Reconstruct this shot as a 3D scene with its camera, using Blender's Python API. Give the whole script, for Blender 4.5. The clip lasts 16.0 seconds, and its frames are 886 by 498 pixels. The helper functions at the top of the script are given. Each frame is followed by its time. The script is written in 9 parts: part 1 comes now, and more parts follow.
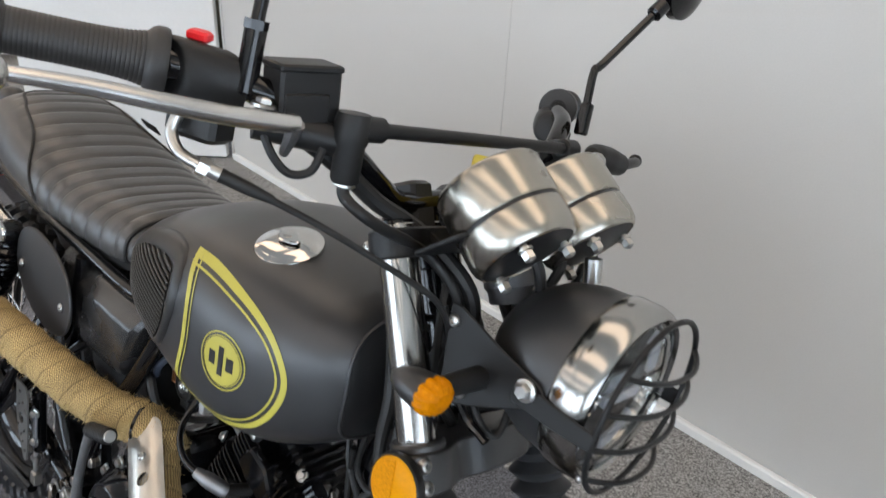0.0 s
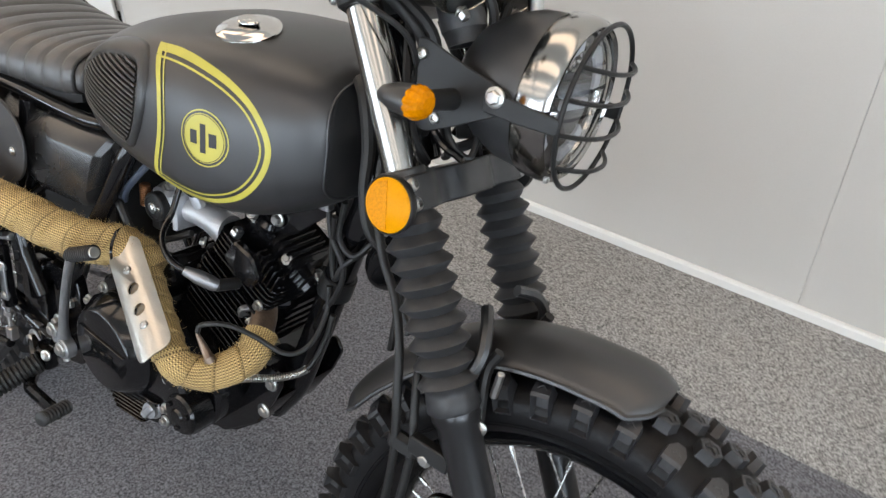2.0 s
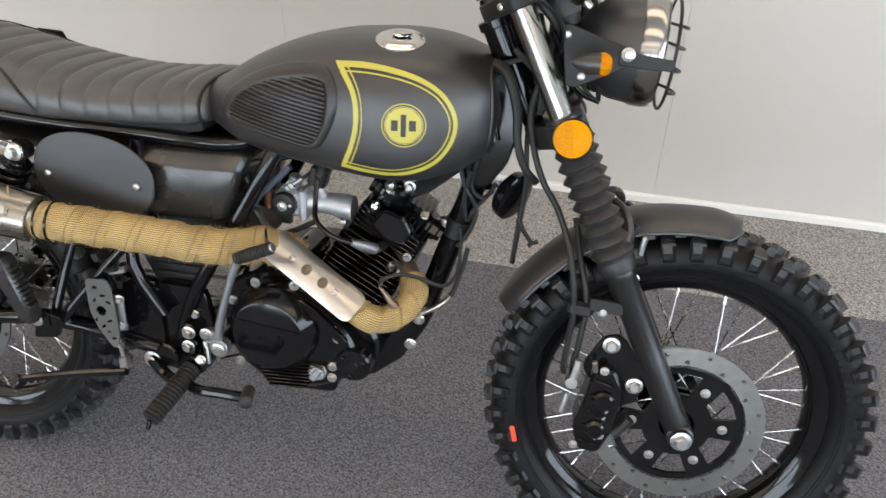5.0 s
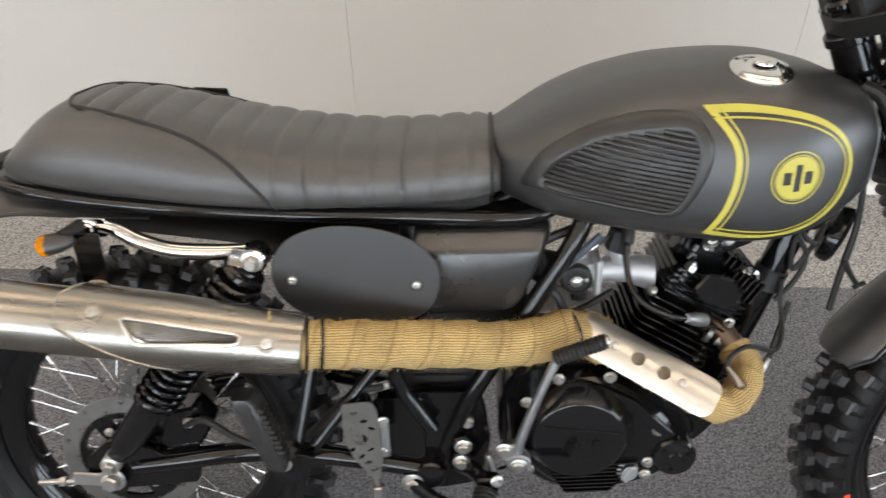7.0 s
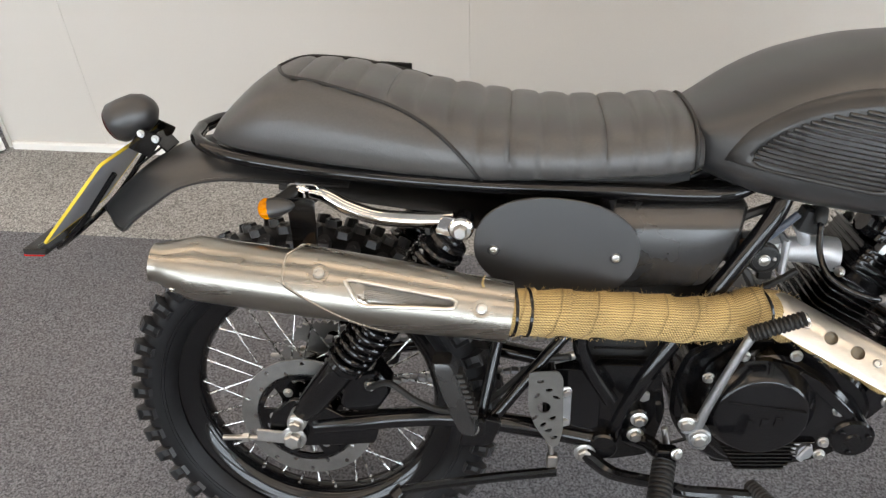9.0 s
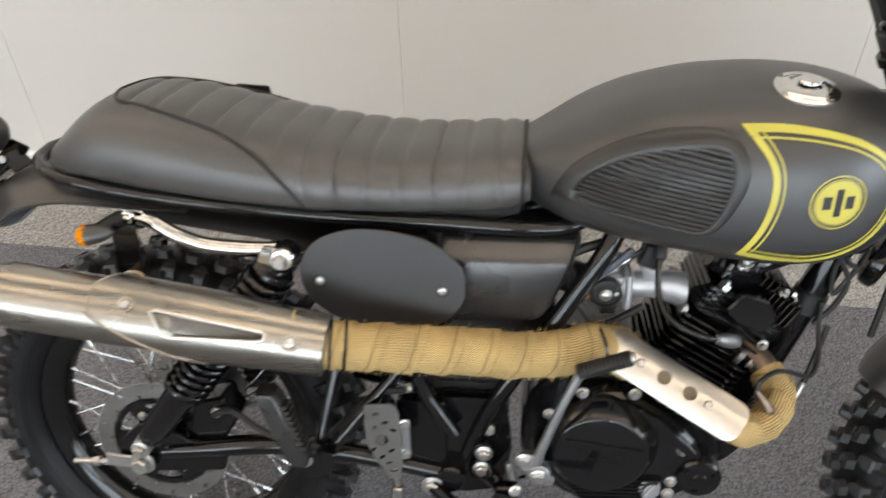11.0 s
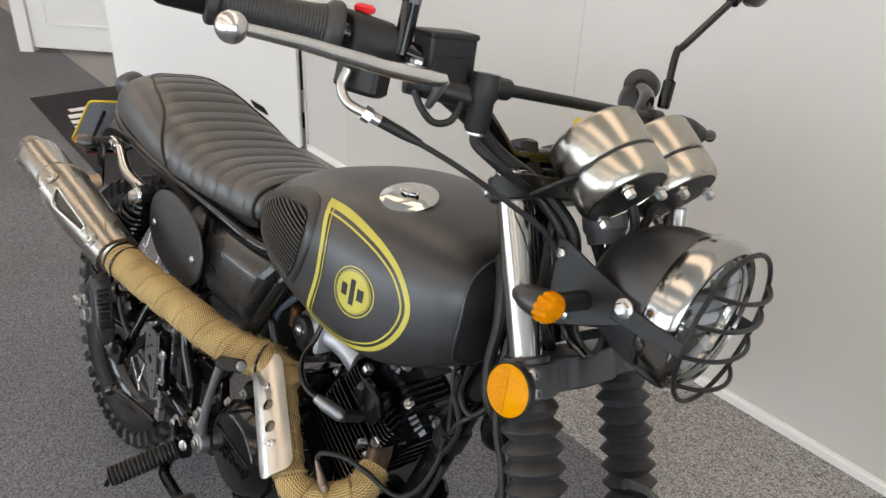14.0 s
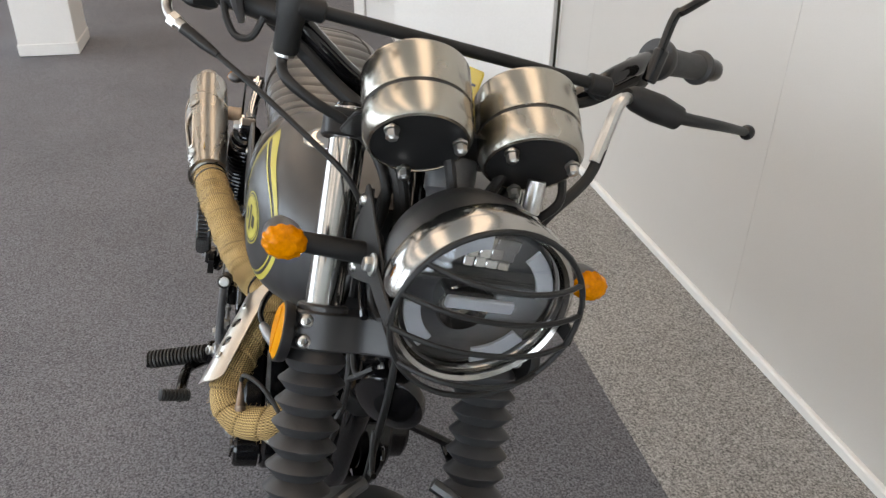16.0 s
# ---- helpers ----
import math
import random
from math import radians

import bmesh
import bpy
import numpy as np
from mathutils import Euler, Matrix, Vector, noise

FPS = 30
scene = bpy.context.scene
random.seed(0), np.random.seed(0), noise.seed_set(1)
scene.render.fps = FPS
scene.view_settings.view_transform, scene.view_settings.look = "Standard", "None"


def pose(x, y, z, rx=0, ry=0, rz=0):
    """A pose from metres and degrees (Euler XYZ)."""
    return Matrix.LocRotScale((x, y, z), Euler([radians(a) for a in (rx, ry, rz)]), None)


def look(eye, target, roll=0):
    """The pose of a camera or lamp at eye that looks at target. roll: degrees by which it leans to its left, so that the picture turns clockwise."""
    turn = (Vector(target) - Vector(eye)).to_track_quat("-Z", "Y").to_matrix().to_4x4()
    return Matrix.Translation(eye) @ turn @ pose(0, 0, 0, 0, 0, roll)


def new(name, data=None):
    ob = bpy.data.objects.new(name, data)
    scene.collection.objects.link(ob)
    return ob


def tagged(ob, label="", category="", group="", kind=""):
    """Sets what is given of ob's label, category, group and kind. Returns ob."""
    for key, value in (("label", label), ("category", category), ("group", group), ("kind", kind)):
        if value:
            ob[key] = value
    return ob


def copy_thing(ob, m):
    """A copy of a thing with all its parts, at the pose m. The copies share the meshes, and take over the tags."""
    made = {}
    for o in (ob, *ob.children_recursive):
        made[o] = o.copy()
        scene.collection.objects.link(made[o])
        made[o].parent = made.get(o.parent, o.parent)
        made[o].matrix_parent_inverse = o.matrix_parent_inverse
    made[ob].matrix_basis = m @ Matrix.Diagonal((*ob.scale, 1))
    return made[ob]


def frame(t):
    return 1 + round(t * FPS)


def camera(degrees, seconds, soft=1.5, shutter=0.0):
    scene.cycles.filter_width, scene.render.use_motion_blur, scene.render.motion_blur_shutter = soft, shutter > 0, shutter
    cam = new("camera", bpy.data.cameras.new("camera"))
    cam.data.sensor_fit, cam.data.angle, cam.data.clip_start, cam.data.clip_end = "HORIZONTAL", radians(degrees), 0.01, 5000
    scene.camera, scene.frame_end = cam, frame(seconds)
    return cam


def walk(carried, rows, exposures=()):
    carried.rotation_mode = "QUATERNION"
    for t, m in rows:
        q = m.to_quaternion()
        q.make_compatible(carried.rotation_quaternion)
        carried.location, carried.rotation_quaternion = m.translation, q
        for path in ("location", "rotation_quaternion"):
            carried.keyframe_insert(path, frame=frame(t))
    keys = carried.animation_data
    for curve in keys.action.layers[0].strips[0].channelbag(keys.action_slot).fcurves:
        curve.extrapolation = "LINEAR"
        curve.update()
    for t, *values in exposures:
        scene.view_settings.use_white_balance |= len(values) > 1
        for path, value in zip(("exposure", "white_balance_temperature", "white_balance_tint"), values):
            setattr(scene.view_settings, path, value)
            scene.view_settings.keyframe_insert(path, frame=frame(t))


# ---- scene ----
# The camera: a hand-held swing round the right side of a parked motorcycle.
cam = camera(60.99, 16.0, soft=1.35, shutter=0.3)
PATH = [
    (0, (1.3952, -0.2629, 1.2777), (0.8058, 0.3897, 0.8016), 3.21),
    (0.5, (1.5058, -0.2681, 1.2662), (0.8853, 0.3360, 0.7660), 2.70),
    (1, (1.5332, -0.2849, 1.2417), (0.9193, 0.3060, 0.7183), 1.90),
    (1.5, (1.5221, -0.3203, 1.2055), (0.9642, 0.2957, 0.6493), 0.92),
    (2, (1.4468, -0.4132, 1.1818), (0.9913, 0.2624, 0.6020), 0.47),
    (2.5, (1.4136, -0.5271, 1.1809), (1.0708, 0.2020, 0.5886), 0.79),
    (3, (1.4296, -0.6571, 1.1797), (1.1721, 0.1013, 0.5809), 1.90),
    (3.2, (1.4333, -0.7159, 1.1800), (1.2017, 0.0496, 0.5796), 2.03),
    (5.3, (0.9844, -0.8940, 1.3034), (0.8657, -0.0906, 0.7200), 0.29),
    (5.5, (0.9521, -0.8597, 1.2841), (0.8435, -0.0514, 0.7054), 0.17),
    (6, (0.8393, -0.7127, 1.2775), (0.7606, 0.0912, 0.6879), -0.61),
    (6.5, (0.6928, -0.6471, 1.2638), (0.6523, 0.1494, 0.6605), -1.14),
    (7, (0.4399, -0.6803, 1.2779), (0.4326, 0.1101, 0.6654), -1.35),
    (7.5, (0.3011, -0.6967, 1.2957), (0.3013, 0.0876, 0.6754), -1.38),
    (8, (0.2425, -0.6938, 1.2905), (0.2326, 0.0891, 0.6685), -1.17),
    (8.2, (0.2335, -0.7034, 1.2856), (0.2110, 0.0826, 0.6678), -1.34),
    (10.3, (0.2666, -0.7214, 1.2792), (0.1939, 0.0456, 0.6417), -2.13),
    (10.5, (0.2949, -0.7128, 1.2805), (0.2236, 0.0565, 0.6456), -1.91),
    (11, (0.4688, -0.6667, 1.2921), (0.3942, 0.1143, 0.6721), -1.65),
    (11.5, (0.6808, -0.5554, 1.2897), (0.5917, 0.2571, 0.7136), 0.89),
    (12, (0.8594, -0.5519, 1.2899), (0.6732, 0.2803, 0.7677), 0.25),
    (12.5, (1.0310, -0.5943, 1.3151), (0.7242, 0.2227, 0.8267), 0.26),
    (13, (1.1894, -0.5444, 1.3119), (0.7528, 0.2192, 0.8363), 1.37),
    (13.5, (1.3471, -0.4500, 1.3042), (0.7896, 0.2318, 0.8307), 2.59),
    (14, (1.4461, -0.4031, 1.2781), (0.8098, 0.2051, 0.8034), 2.52),
    (14.5, (1.5669, -0.3460, 1.2750), (0.8720, 0.1938, 0.7998), 2.25),
    (15, (1.6330, -0.2386, 1.2638), (0.8789, 0.2163, 0.7901), 1.86),
    (15.5, (1.6485, -0.0629, 1.2220), (0.8326, 0.2684, 0.7481), 2.73),
    (16, (1.6659, 0.0423, 1.2111), (0.8205, 0.2787, 0.7321), 1.06),
]
EXPOSURES = [(0.0, -0.43, 6500, 12), (0.5, -0.41, 6800, 13), (1.0, -0.35, 6800, 13), (2.0, -0.11, 6700, 12), (3.0, -0.11, 6700, 13), (5.5, -0.09, 6950, 13), (8.0, 0.02, 7050, 13), (11.0, 0.02, 7050, 12), (12.5, -0.19, 6950, 12), (14.0, -0.29, 6950, 13), (16.0, -0.25, 6900, 13)]
walk(cam, [(t, look(eye, target, roll)) for t, eye, target, roll in PATH], EXPOSURES)

# ---- daylight outside the shop windows, lamps come with the ceiling ----
world = bpy.data.worlds.new("sky")
scene.world = world
world.use_nodes = True
wn = world.node_tree
sky = wn.nodes.new("ShaderNodeTexSky")
sky.sky_type, sky.sun_disc = "NISHITA", False
sky.sun_elevation, sky.sun_rotation = radians(35), radians(200)
wn.nodes["Background"].inputs["Strength"].default_value = 0.12
wn.links.new(sky.outputs[0], wn.nodes["Background"].inputs["Color"])
PANEL_LIGHT, WINDOW_LIGHT = 2.75, 105.0

# ---- the bike's own frame: x ahead, y to its left, z up; it leans to its left on its stand ----
LEAN_DEG, PITCH_DEG, YAW_DEG, TWIST_DEG, STEER_DEG, RAKE = 12.12, -0.95, -2.06, 3.2, 3.5, radians(24.7)
BIKE = Matrix.Translation((-0.0450, 0.0646, -0.0041)) @ Matrix.Rotation(radians(YAW_DEG), 4, "Z") @ Matrix.Rotation(radians(PITCH_DEG), 4, "Y") @ Matrix.Rotation(radians(-LEAN_DEG), 4, "X")
STEM = Vector((0.986, 0, 0.939))
AXIS = Vector((-math.sin(RAKE), 0, math.cos(RAKE)))
ROLL = Matrix.Translation((0, 0, 0.85)) @ Matrix.Rotation(radians(-TWIST_DEG), 4, "X") @ Matrix.Translation((0, 0, -0.85))
STEER = Matrix.Translation((0, -0.008, 0)) @ ROLL @ Matrix.Translation(STEM) @ Matrix.Rotation(radians(STEER_DEG), 4, AXIS) @ Matrix.Translation(-STEM)
UNSTEER = STEER.inverted()
FLIP = Matrix.Diagonal((1, -1, 1, 1))
I4 = Matrix.Identity(4)


# ---- mesh helpers: each gives (vertices, faces) ----
def moved(vf, m):
    return [m @ Vector(v) for v in vf[0]], vf[1]


def flipped(vf):
    return [FLIP @ Vector(v) for v in vf[0]], [tuple(reversed(f)) for f in vf[1]]


def join(*some):
    verts, faces = [], []
    for v, f in some:
        n = len(verts)
        verts += list(v)
        faces += [tuple(i + n for i in g) for g in f]
    return verts, faces


def along(p, d, twist=None):
    """A pose at p whose z axis runs along d."""
    z = Vector(d).normalized()
    x = Vector(twist) if twist else (Vector((0, 0, 1)) if abs(z.z) < 0.9 else Vector((1, 0, 0)))
    x = (x - z * x.dot(z)).normalized()
    y = z.cross(x)
    return Matrix(((x.x, y.x, z.x, p[0]), (x.y, y.y, z.y, p[1]), (x.z, y.z, z.z, p[2]), (0, 0, 0, 1)))


def loft(rings, caps=True, closed=True):
    n = len(rings[0])
    verts = [Vector(p) for r in rings for p in r]
    faces = []
    for a in range(len(rings) - 1):
        for b in range(n if closed else n - 1):
            c = (b + 1) % n
            faces.append((a * n + b, a * n + c, (a + 1) * n + c, (a + 1) * n + b))
    if caps and closed:
        faces.append(tuple(range(n - 1, -1, -1)))
        faces.append(tuple((len(rings) - 1) * n + b for b in range(n)))
    return verts, faces


def smooth_path(pts, steps):
    pts = [Vector(p) for p in pts]
    if len(pts) < 3 or steps < 2:
        return pts
    ext = [2 * pts[0] - pts[1]] + pts + [2 * pts[-1] - pts[-2]]
    out = []
    for i in range(1, len(ext) - 2):
        p0, p1, p2, p3 = ext[i - 1 : i + 3]
        for k in range(steps):
            t = k / steps
            out.append(0.5 * (2 * p1 + (p2 - p0) * t + (2 * p0 - 5 * p1 + 4 * p2 - p3) * t * t + (3 * p1 - p0 - 3 * p2 + p3) * t**3))
    return out + [pts[-1]]


def frames(path):
    """Right-angled cross axes carried along a path."""
    out, n = [], len(path)
    t0 = (path[1] - path[0]).normalized()
    u = t0.orthogonal().normalized()
    for i in range(n):
        t = (path[min(i + 1, n - 1)] - path[max(i - 1, 0)]).normalized()
        u = (u - t * u.dot(t)).normalized()
        out.append((u, t.cross(u)))
    return out


def tube(pts, r, n=10, steps=6, caps=True):
    path = smooth_path(pts, steps)
    m = len(path)
    rad = [r] * m if not isinstance(r, (list, tuple)) else [float(v) for v in np.interp(np.linspace(0, len(r) - 1, m), range(len(r)), r)]
    rings = []
    for p, (u, w), q in zip(path, frames(path), rad):
        rings.append([p + q * (math.cos(a) * u + math.sin(a) * w) for a in [2 * math.pi * k / n for k in range(n)]])
    return loft(rings, caps)


def lathe(profile, n=24, m=I4, caps=True):
    """profile: (radius, height) pairs, turned about z, then put at m."""
    rings = [[m @ Vector((max(r, 1e-4) * math.cos(2 * math.pi * k / n), max(r, 1e-4) * math.sin(2 * math.pi * k / n), z)) for k in range(n)] for r, z in profile]
    return loft(rings, caps)


def cyl(a, b, r, n=12, c=0.0):
    """A cylinder from a to b with chamfered ends."""
    a, b = Vector(a), Vector(b)
    h = (b - a).length
    c = min(c, h / 2.1, r * 0.6)
    prof = [(r - c, 0), (r, c), (r, h - c), (r - c, h)] if c else [(r, 0), (r, h)]
    return lathe(prof, n, along(a, b - a))


def box(dx, dy, dz, m=I4, c=0.002):
    """A block round the origin of m with chamfered edges."""
    c = min(c, dx / 3, dy / 3, dz / 3)

    def rect(x, y, k):
        return [(x - k, -y), (x, -y + k), (x, y - k), (x - k, y), (-x + k, y), (-x, y - k), (-x, -y + k), (-x + k, -y)]

    x, y, z = dx / 2, dy / 2, dz / 2
    rings = []
    for zz, inset in ((-z, c), (-z + c, 0), (z - c, 0), (z, c)):
        rings.append([m @ Vector((a, b, zz)) for a, b in rect(x - inset, y - inset, c)])
    return loft(rings)


def slab(outline, t, m=I4, c=0.0012):
    """A flat plate: outline in x, y of m, thickness t along z, its rims chamfered."""
    n = len(outline)
    pts = [Vector((p[0], p[1])) for p in outline]
    area = sum(pts[i].x * pts[(i + 1) % n].y - pts[(i + 1) % n].x * pts[i].y for i in range(n))
    if area < 0:
        pts.reverse()
    inner = []
    for i in range(n):
        e1, e2 = (pts[i] - pts[i - 1]).normalized(), (pts[(i + 1) % n] - pts[i]).normalized()
        nn = Vector((-(e1.y + e2.y), e1.x + e2.x))
        nn = nn.normalized() if nn.length > 1e-6 else Vector((-e1.y, e1.x))
        inner.append(pts[i] + nn * c)
    rings = []
    for z, ring in ((0, inner), (c, pts), (t - c, pts), (t, inner)):
        rings.append([m @ Vector((p.x, p.y, z)) for p in ring])
    return loft(rings)


def holed(outline, holes, t, m=I4):
    """A flat plate with holes through it."""
    bm = bmesh.new()
    edges = []
    for ring in [outline] + holes:
        vs = [bm.verts.new((p[0], p[1], 0)) for p in ring]
        edges += [bm.edges.new((vs[i], vs[(i + 1) % len(vs)])) for i in range(len(vs))]
    bmesh.ops.triangle_fill(bm, edges=edges, use_beauty=True, use_dissolve=False)
    bmesh.ops.recalc_face_normals(bm, faces=bm.faces)
    got = bmesh.ops.extrude_face_region(bm, geom=bm.faces[:])
    for v in got["geom"]:
        if isinstance(v, bmesh.types.BMVert):
            v.co.z += t
    bm.verts.index_update()
    vf = [m @ v.co for v in bm.verts], [tuple(v.index for v in f.verts) for f in bm.faces]
    bm.free()
    return vf


def circle2(x, y, r, n=14, ry=None):
    return [(x + r * math.cos(2 * math.pi * k / n), y + (ry or r) * math.sin(2 * math.pi * k / n)) for k in range(n)]


def rounded(outline, r, k=4):
    """The outline with its corners rounded by r."""
    n, out = len(outline), []
    pts = [Vector((p[0], p[1])) for p in outline]
    for i in range(n):
        a, b, c = pts[i - 1], pts[i], pts[(i + 1) % n]
        d = min(r, (a - b).length * 0.45, (c - b).length * 0.45)
        p, q = b + (a - b).normalized() * d, b + (c - b).normalized() * d
        for s in range(k + 1):
            t = s / k
            v = (1 - t) ** 2 * p + 2 * t * (1 - t) * b + t * t * q
            out.append((v.x, v.y))
    return out


def bolt_vf(p, d, r=0.006, h=0.006, washer=True):
    """A hexagon head with a washer, standing on p along d."""
    m = along(p, d)
    some = [lathe([(r * 1.0, 0.001), (r * 1.0, h * 0.8), (r * 0.8, h)], 6, m)]
    if washer:
        some.append(lathe([(r * 1.45, -0.001), (r * 1.45, 0.0012), (r * 1.3, 0.0018)], 14, m))
    return join(*some)


def screw_vf(p, d, r=0.006, h=0.004):
    """A button head with a recess, standing on p along d."""
    return lathe([(r, -0.001), (r, h * 0.4), (r * 0.85, h * 0.8), (r * 0.55, h), (r * 0.5, h), (r * 0.42, h * 0.35), (0, h * 0.35)], 14, along(p, d))


# ---- objects ----
def mesh_of(name, vf, mat, angle=35, xf=None, uv=None):
    me = bpy.data.meshes.new(name)
    verts = [xf @ Vector(v) for v in vf[0]] if xf else vf[0]
    me.from_pydata([tuple(v) for v in verts], [], [tuple(f) for f in vf[1]])
    bm = bmesh.new()
    bm.from_mesh(me)
    bmesh.ops.recalc_face_normals(bm, faces=bm.faces)
    bm.to_mesh(me)
    bm.free()
    me.polygons.foreach_set("use_smooth", [True] * len(me.polygons))
    me.set_sharp_from_angle(angle=radians(angle))
    me.materials.append(mat)
    if uv:
        layer = me.uv_layers.new(name="along")
        flat_uv = [0.0] * (2 * len(me.loops))
        for poly in me.polygons:
            ys = [uv[v][1] for v in poly.vertices]
            for li, v in zip(poly.loop_indices, poly.vertices):
                u, w = uv[v]
                flat_uv[2 * li], flat_uv[2 * li + 1] = u, w + (1.0 if max(ys) - w > 0.5 else 0.0)
        layer.data.foreach_set("uv", flat_uv)
    return me


def part(name, vf, mat, parent, label="", xf=None, angle=35, uv=None):
    ob = new(name, mesh_of(name, vf, mat, angle, xf, uv))
    ob.parent = parent
    if label:
        tagged(ob, label)
    return ob


def piece(name, me, parent, m):
    """One of many alike pieces that share a mesh."""
    ob = new(name, me)
    ob.parent = parent
    ob.matrix_local = m
    return ob


def thing(name, vf, mat, label, category, group="", kind="", angle=35):
    return tagged(new(name, mesh_of(name, vf, mat, angle)), label, category, group, kind)


def empty(name, m, label, category, group="", kind=""):
    ob = new(name)
    ob.empty_display_size = 0.1
    ob.matrix_world = m
    return tagged(ob, label, category, group, kind)


# ---- materials ----
def material(name, base, rough=0.5, metal=0.0, spec=0.5, vary=0.15, grain=40.0, fine=600.0, bump=0.1, depth=0.0004, rvary=0.12, stretch=(1, 1, 1), coat=0.0, tint2=None, **more):
    """A principled surface with broad and fine variation of colour and gloss, and a fine relief."""
    mt = bpy.data.materials.new(name)
    mt.use_nodes = True
    nt = mt.node_tree
    n, l = nt.nodes, nt.links
    b = n["Principled BSDF"]
    co = n.new("ShaderNodeTexCoord")
    mp = n.new("ShaderNodeMapping")
    mp.inputs["Scale"].default_value = stretch
    l.new(co.outputs["Object"], mp.inputs["Vector"])
    big, small = n.new("ShaderNodeTexNoise"), n.new("ShaderNodeTexNoise")
    big.inputs["Scale"].default_value, small.inputs["Scale"].default_value = grain, fine
    big.inputs["Detail"].default_value, small.inputs["Detail"].default_value = 4, 3
    l.new(mp.outputs[0], big.inputs["Vector"])
    l.new(mp.outputs[0], small.inputs["Vector"])
    mix = n.new("ShaderNodeMix")
    mix.data_type = "RGBA"
    c1 = [max(0, c * (1 - vary)) for c in base]
    c2 = tint2 or [min(1, c * (1 + vary)) for c in base]
    mix.inputs[6].default_value, mix.inputs[7].default_value = (*c1, 1), (*c2, 1)
    ramp = n.new("ShaderNodeMapRange")
    ramp.inputs["From Min"].default_value, ramp.inputs["From Max"].default_value = 0.32, 0.68
    half = n.new("ShaderNodeMath")
    half.operation = "MULTIPLY_ADD"
    half.inputs[1].default_value = 0.5
    both = n.new("ShaderNodeMath")
    both.operation = "MULTIPLY"
    both.inputs[1].default_value = 0.5
    l.new(big.outputs["Fac"], both.inputs[0])
    l.new(small.outputs["Fac"], half.inputs[0])
    l.new(both.outputs[0], half.inputs[2])
    l.new(half.outputs[0], ramp.inputs["Value"])
    l.new(ramp.outputs[0], mix.inputs[0])
    l.new(mix.outputs[2], b.inputs["Base Color"])
    rr = n.new("ShaderNodeMapRange")
    rr.inputs["To Min"].default_value, rr.inputs["To Max"].default_value = max(0.02, rough - rvary * rough), min(1, rough + rvary * rough)
    l.new(big.outputs["Fac"], rr.inputs["Value"])
    l.new(rr.outputs[0], b.inputs["Roughness"])
    bp = n.new("ShaderNodeBump")
    bp.inputs["Strength"].default_value, bp.inputs["Distance"].default_value = bump, depth
    l.new(small.outputs["Fac"], bp.inputs["Height"])
    l.new(bp.outputs[0], b.inputs["Normal"])
    b.inputs["Metallic"].default_value = metal
    b.inputs["Specular IOR Level"].default_value = spec
    b.inputs["Coat Weight"].default_value = coat
    for key, value in more.items():
        b.inputs[key.replace("_", " ")].default_value = value
    return mt


def emitter(name, colour, strength):
    mt = bpy.data.materials.new(name)
    mt.use_nodes = True
    b = mt.node_tree.nodes["Principled BSDF"]
    b.inputs["Base Color"].default_value = (0.9, 0.9, 0.9, 1)
    b.inputs["Emission Color"].default_value = (*colour, 1)
    b.inputs["Emission Strength"].default_value = strength
    return mt


M_PAINT = material("satin_black_paint", (0.0150, 0.0153, 0.0160), 0.40, spec=0.80, vary=0.12, grain=9, fine=1800, bump=0.12, depth=0.0002, rvary=0.1)
M_SEMI = material("semi_gloss_black_paint", (0.017, 0.0167, 0.0165), 0.27, spec=0.7, vary=0.12, grain=9, fine=1800, bump=0.08, depth=0.0002, rvary=0.1)
M_SLIDER = material("slider_enamel", (0.009, 0.009, 0.0095), 0.30, spec=0.5, vary=0.15, grain=12, fine=900, bump=0.04, depth=0.0002, rvary=0.15)
M_GLOSS = material("gloss_black_enamel", (0.004, 0.004, 0.0045), 0.09, spec=0.42, vary=0.2, grain=12, fine=400, bump=0.05, depth=0.0003, rvary=0.3)
M_ENGINE = material("black_engine_coating", (0.004, 0.004, 0.0045), 0.11, spec=0.42, vary=0.25, grain=18, fine=900, bump=0.05, depth=0.0002, rvary=0.3)
M_PLASTIC = material("black_plastic", (0.012, 0.012, 0.012), 0.42, spec=0.28, vary=0.2, grain=20, fine=1500, bump=0.25, depth=0.0003)
M_RUBBER = material("black_rubber", (0.010, 0.0097, 0.0094), 0.5, spec=0.38, vary=0.22, grain=25, fine=700, bump=0.25, depth=0.0004)
M_GAITER = material("dusty_black_rubber", (0.0175, 0.0177, 0.0187), 0.48, spec=0.5, vary=0.25, grain=22, fine=500, bump=0.2, depth=0.0004)
M_TYRE = material("tyre_rubber", (0.0062, 0.0062, 0.0068), 0.42, spec=0.18, vary=0.25, grain=18, fine=380, bump=0.3, depth=0.0006)
M_TREAD = material("dusty_tread_rubber", (0.0185, 0.0187, 0.0202), 0.42, spec=0.52, vary=0.35, grain=30, fine=300, bump=0.25, depth=0.0005)
M_PAD = material("ribbed_pad_rubber", (0.017, 0.0168, 0.0165), 0.36, spec=0.5, vary=0.2, grain=25, fine=900, bump=0.15, depth=0.0003)
M_CHROME = material("chrome", (0.56, 0.55, 0.53), 0.09, 1.0, vary=0.03, grain=15, fine=250, bump=0.02, depth=0.0003, rvary=0.35)
M_BEZEL = material("bright_plated_bezel", (0.37, 0.36, 0.34), 0.16, 1.0, vary=0.04, grain=15, fine=300, bump=0.03, depth=0.0003, rvary=0.3)
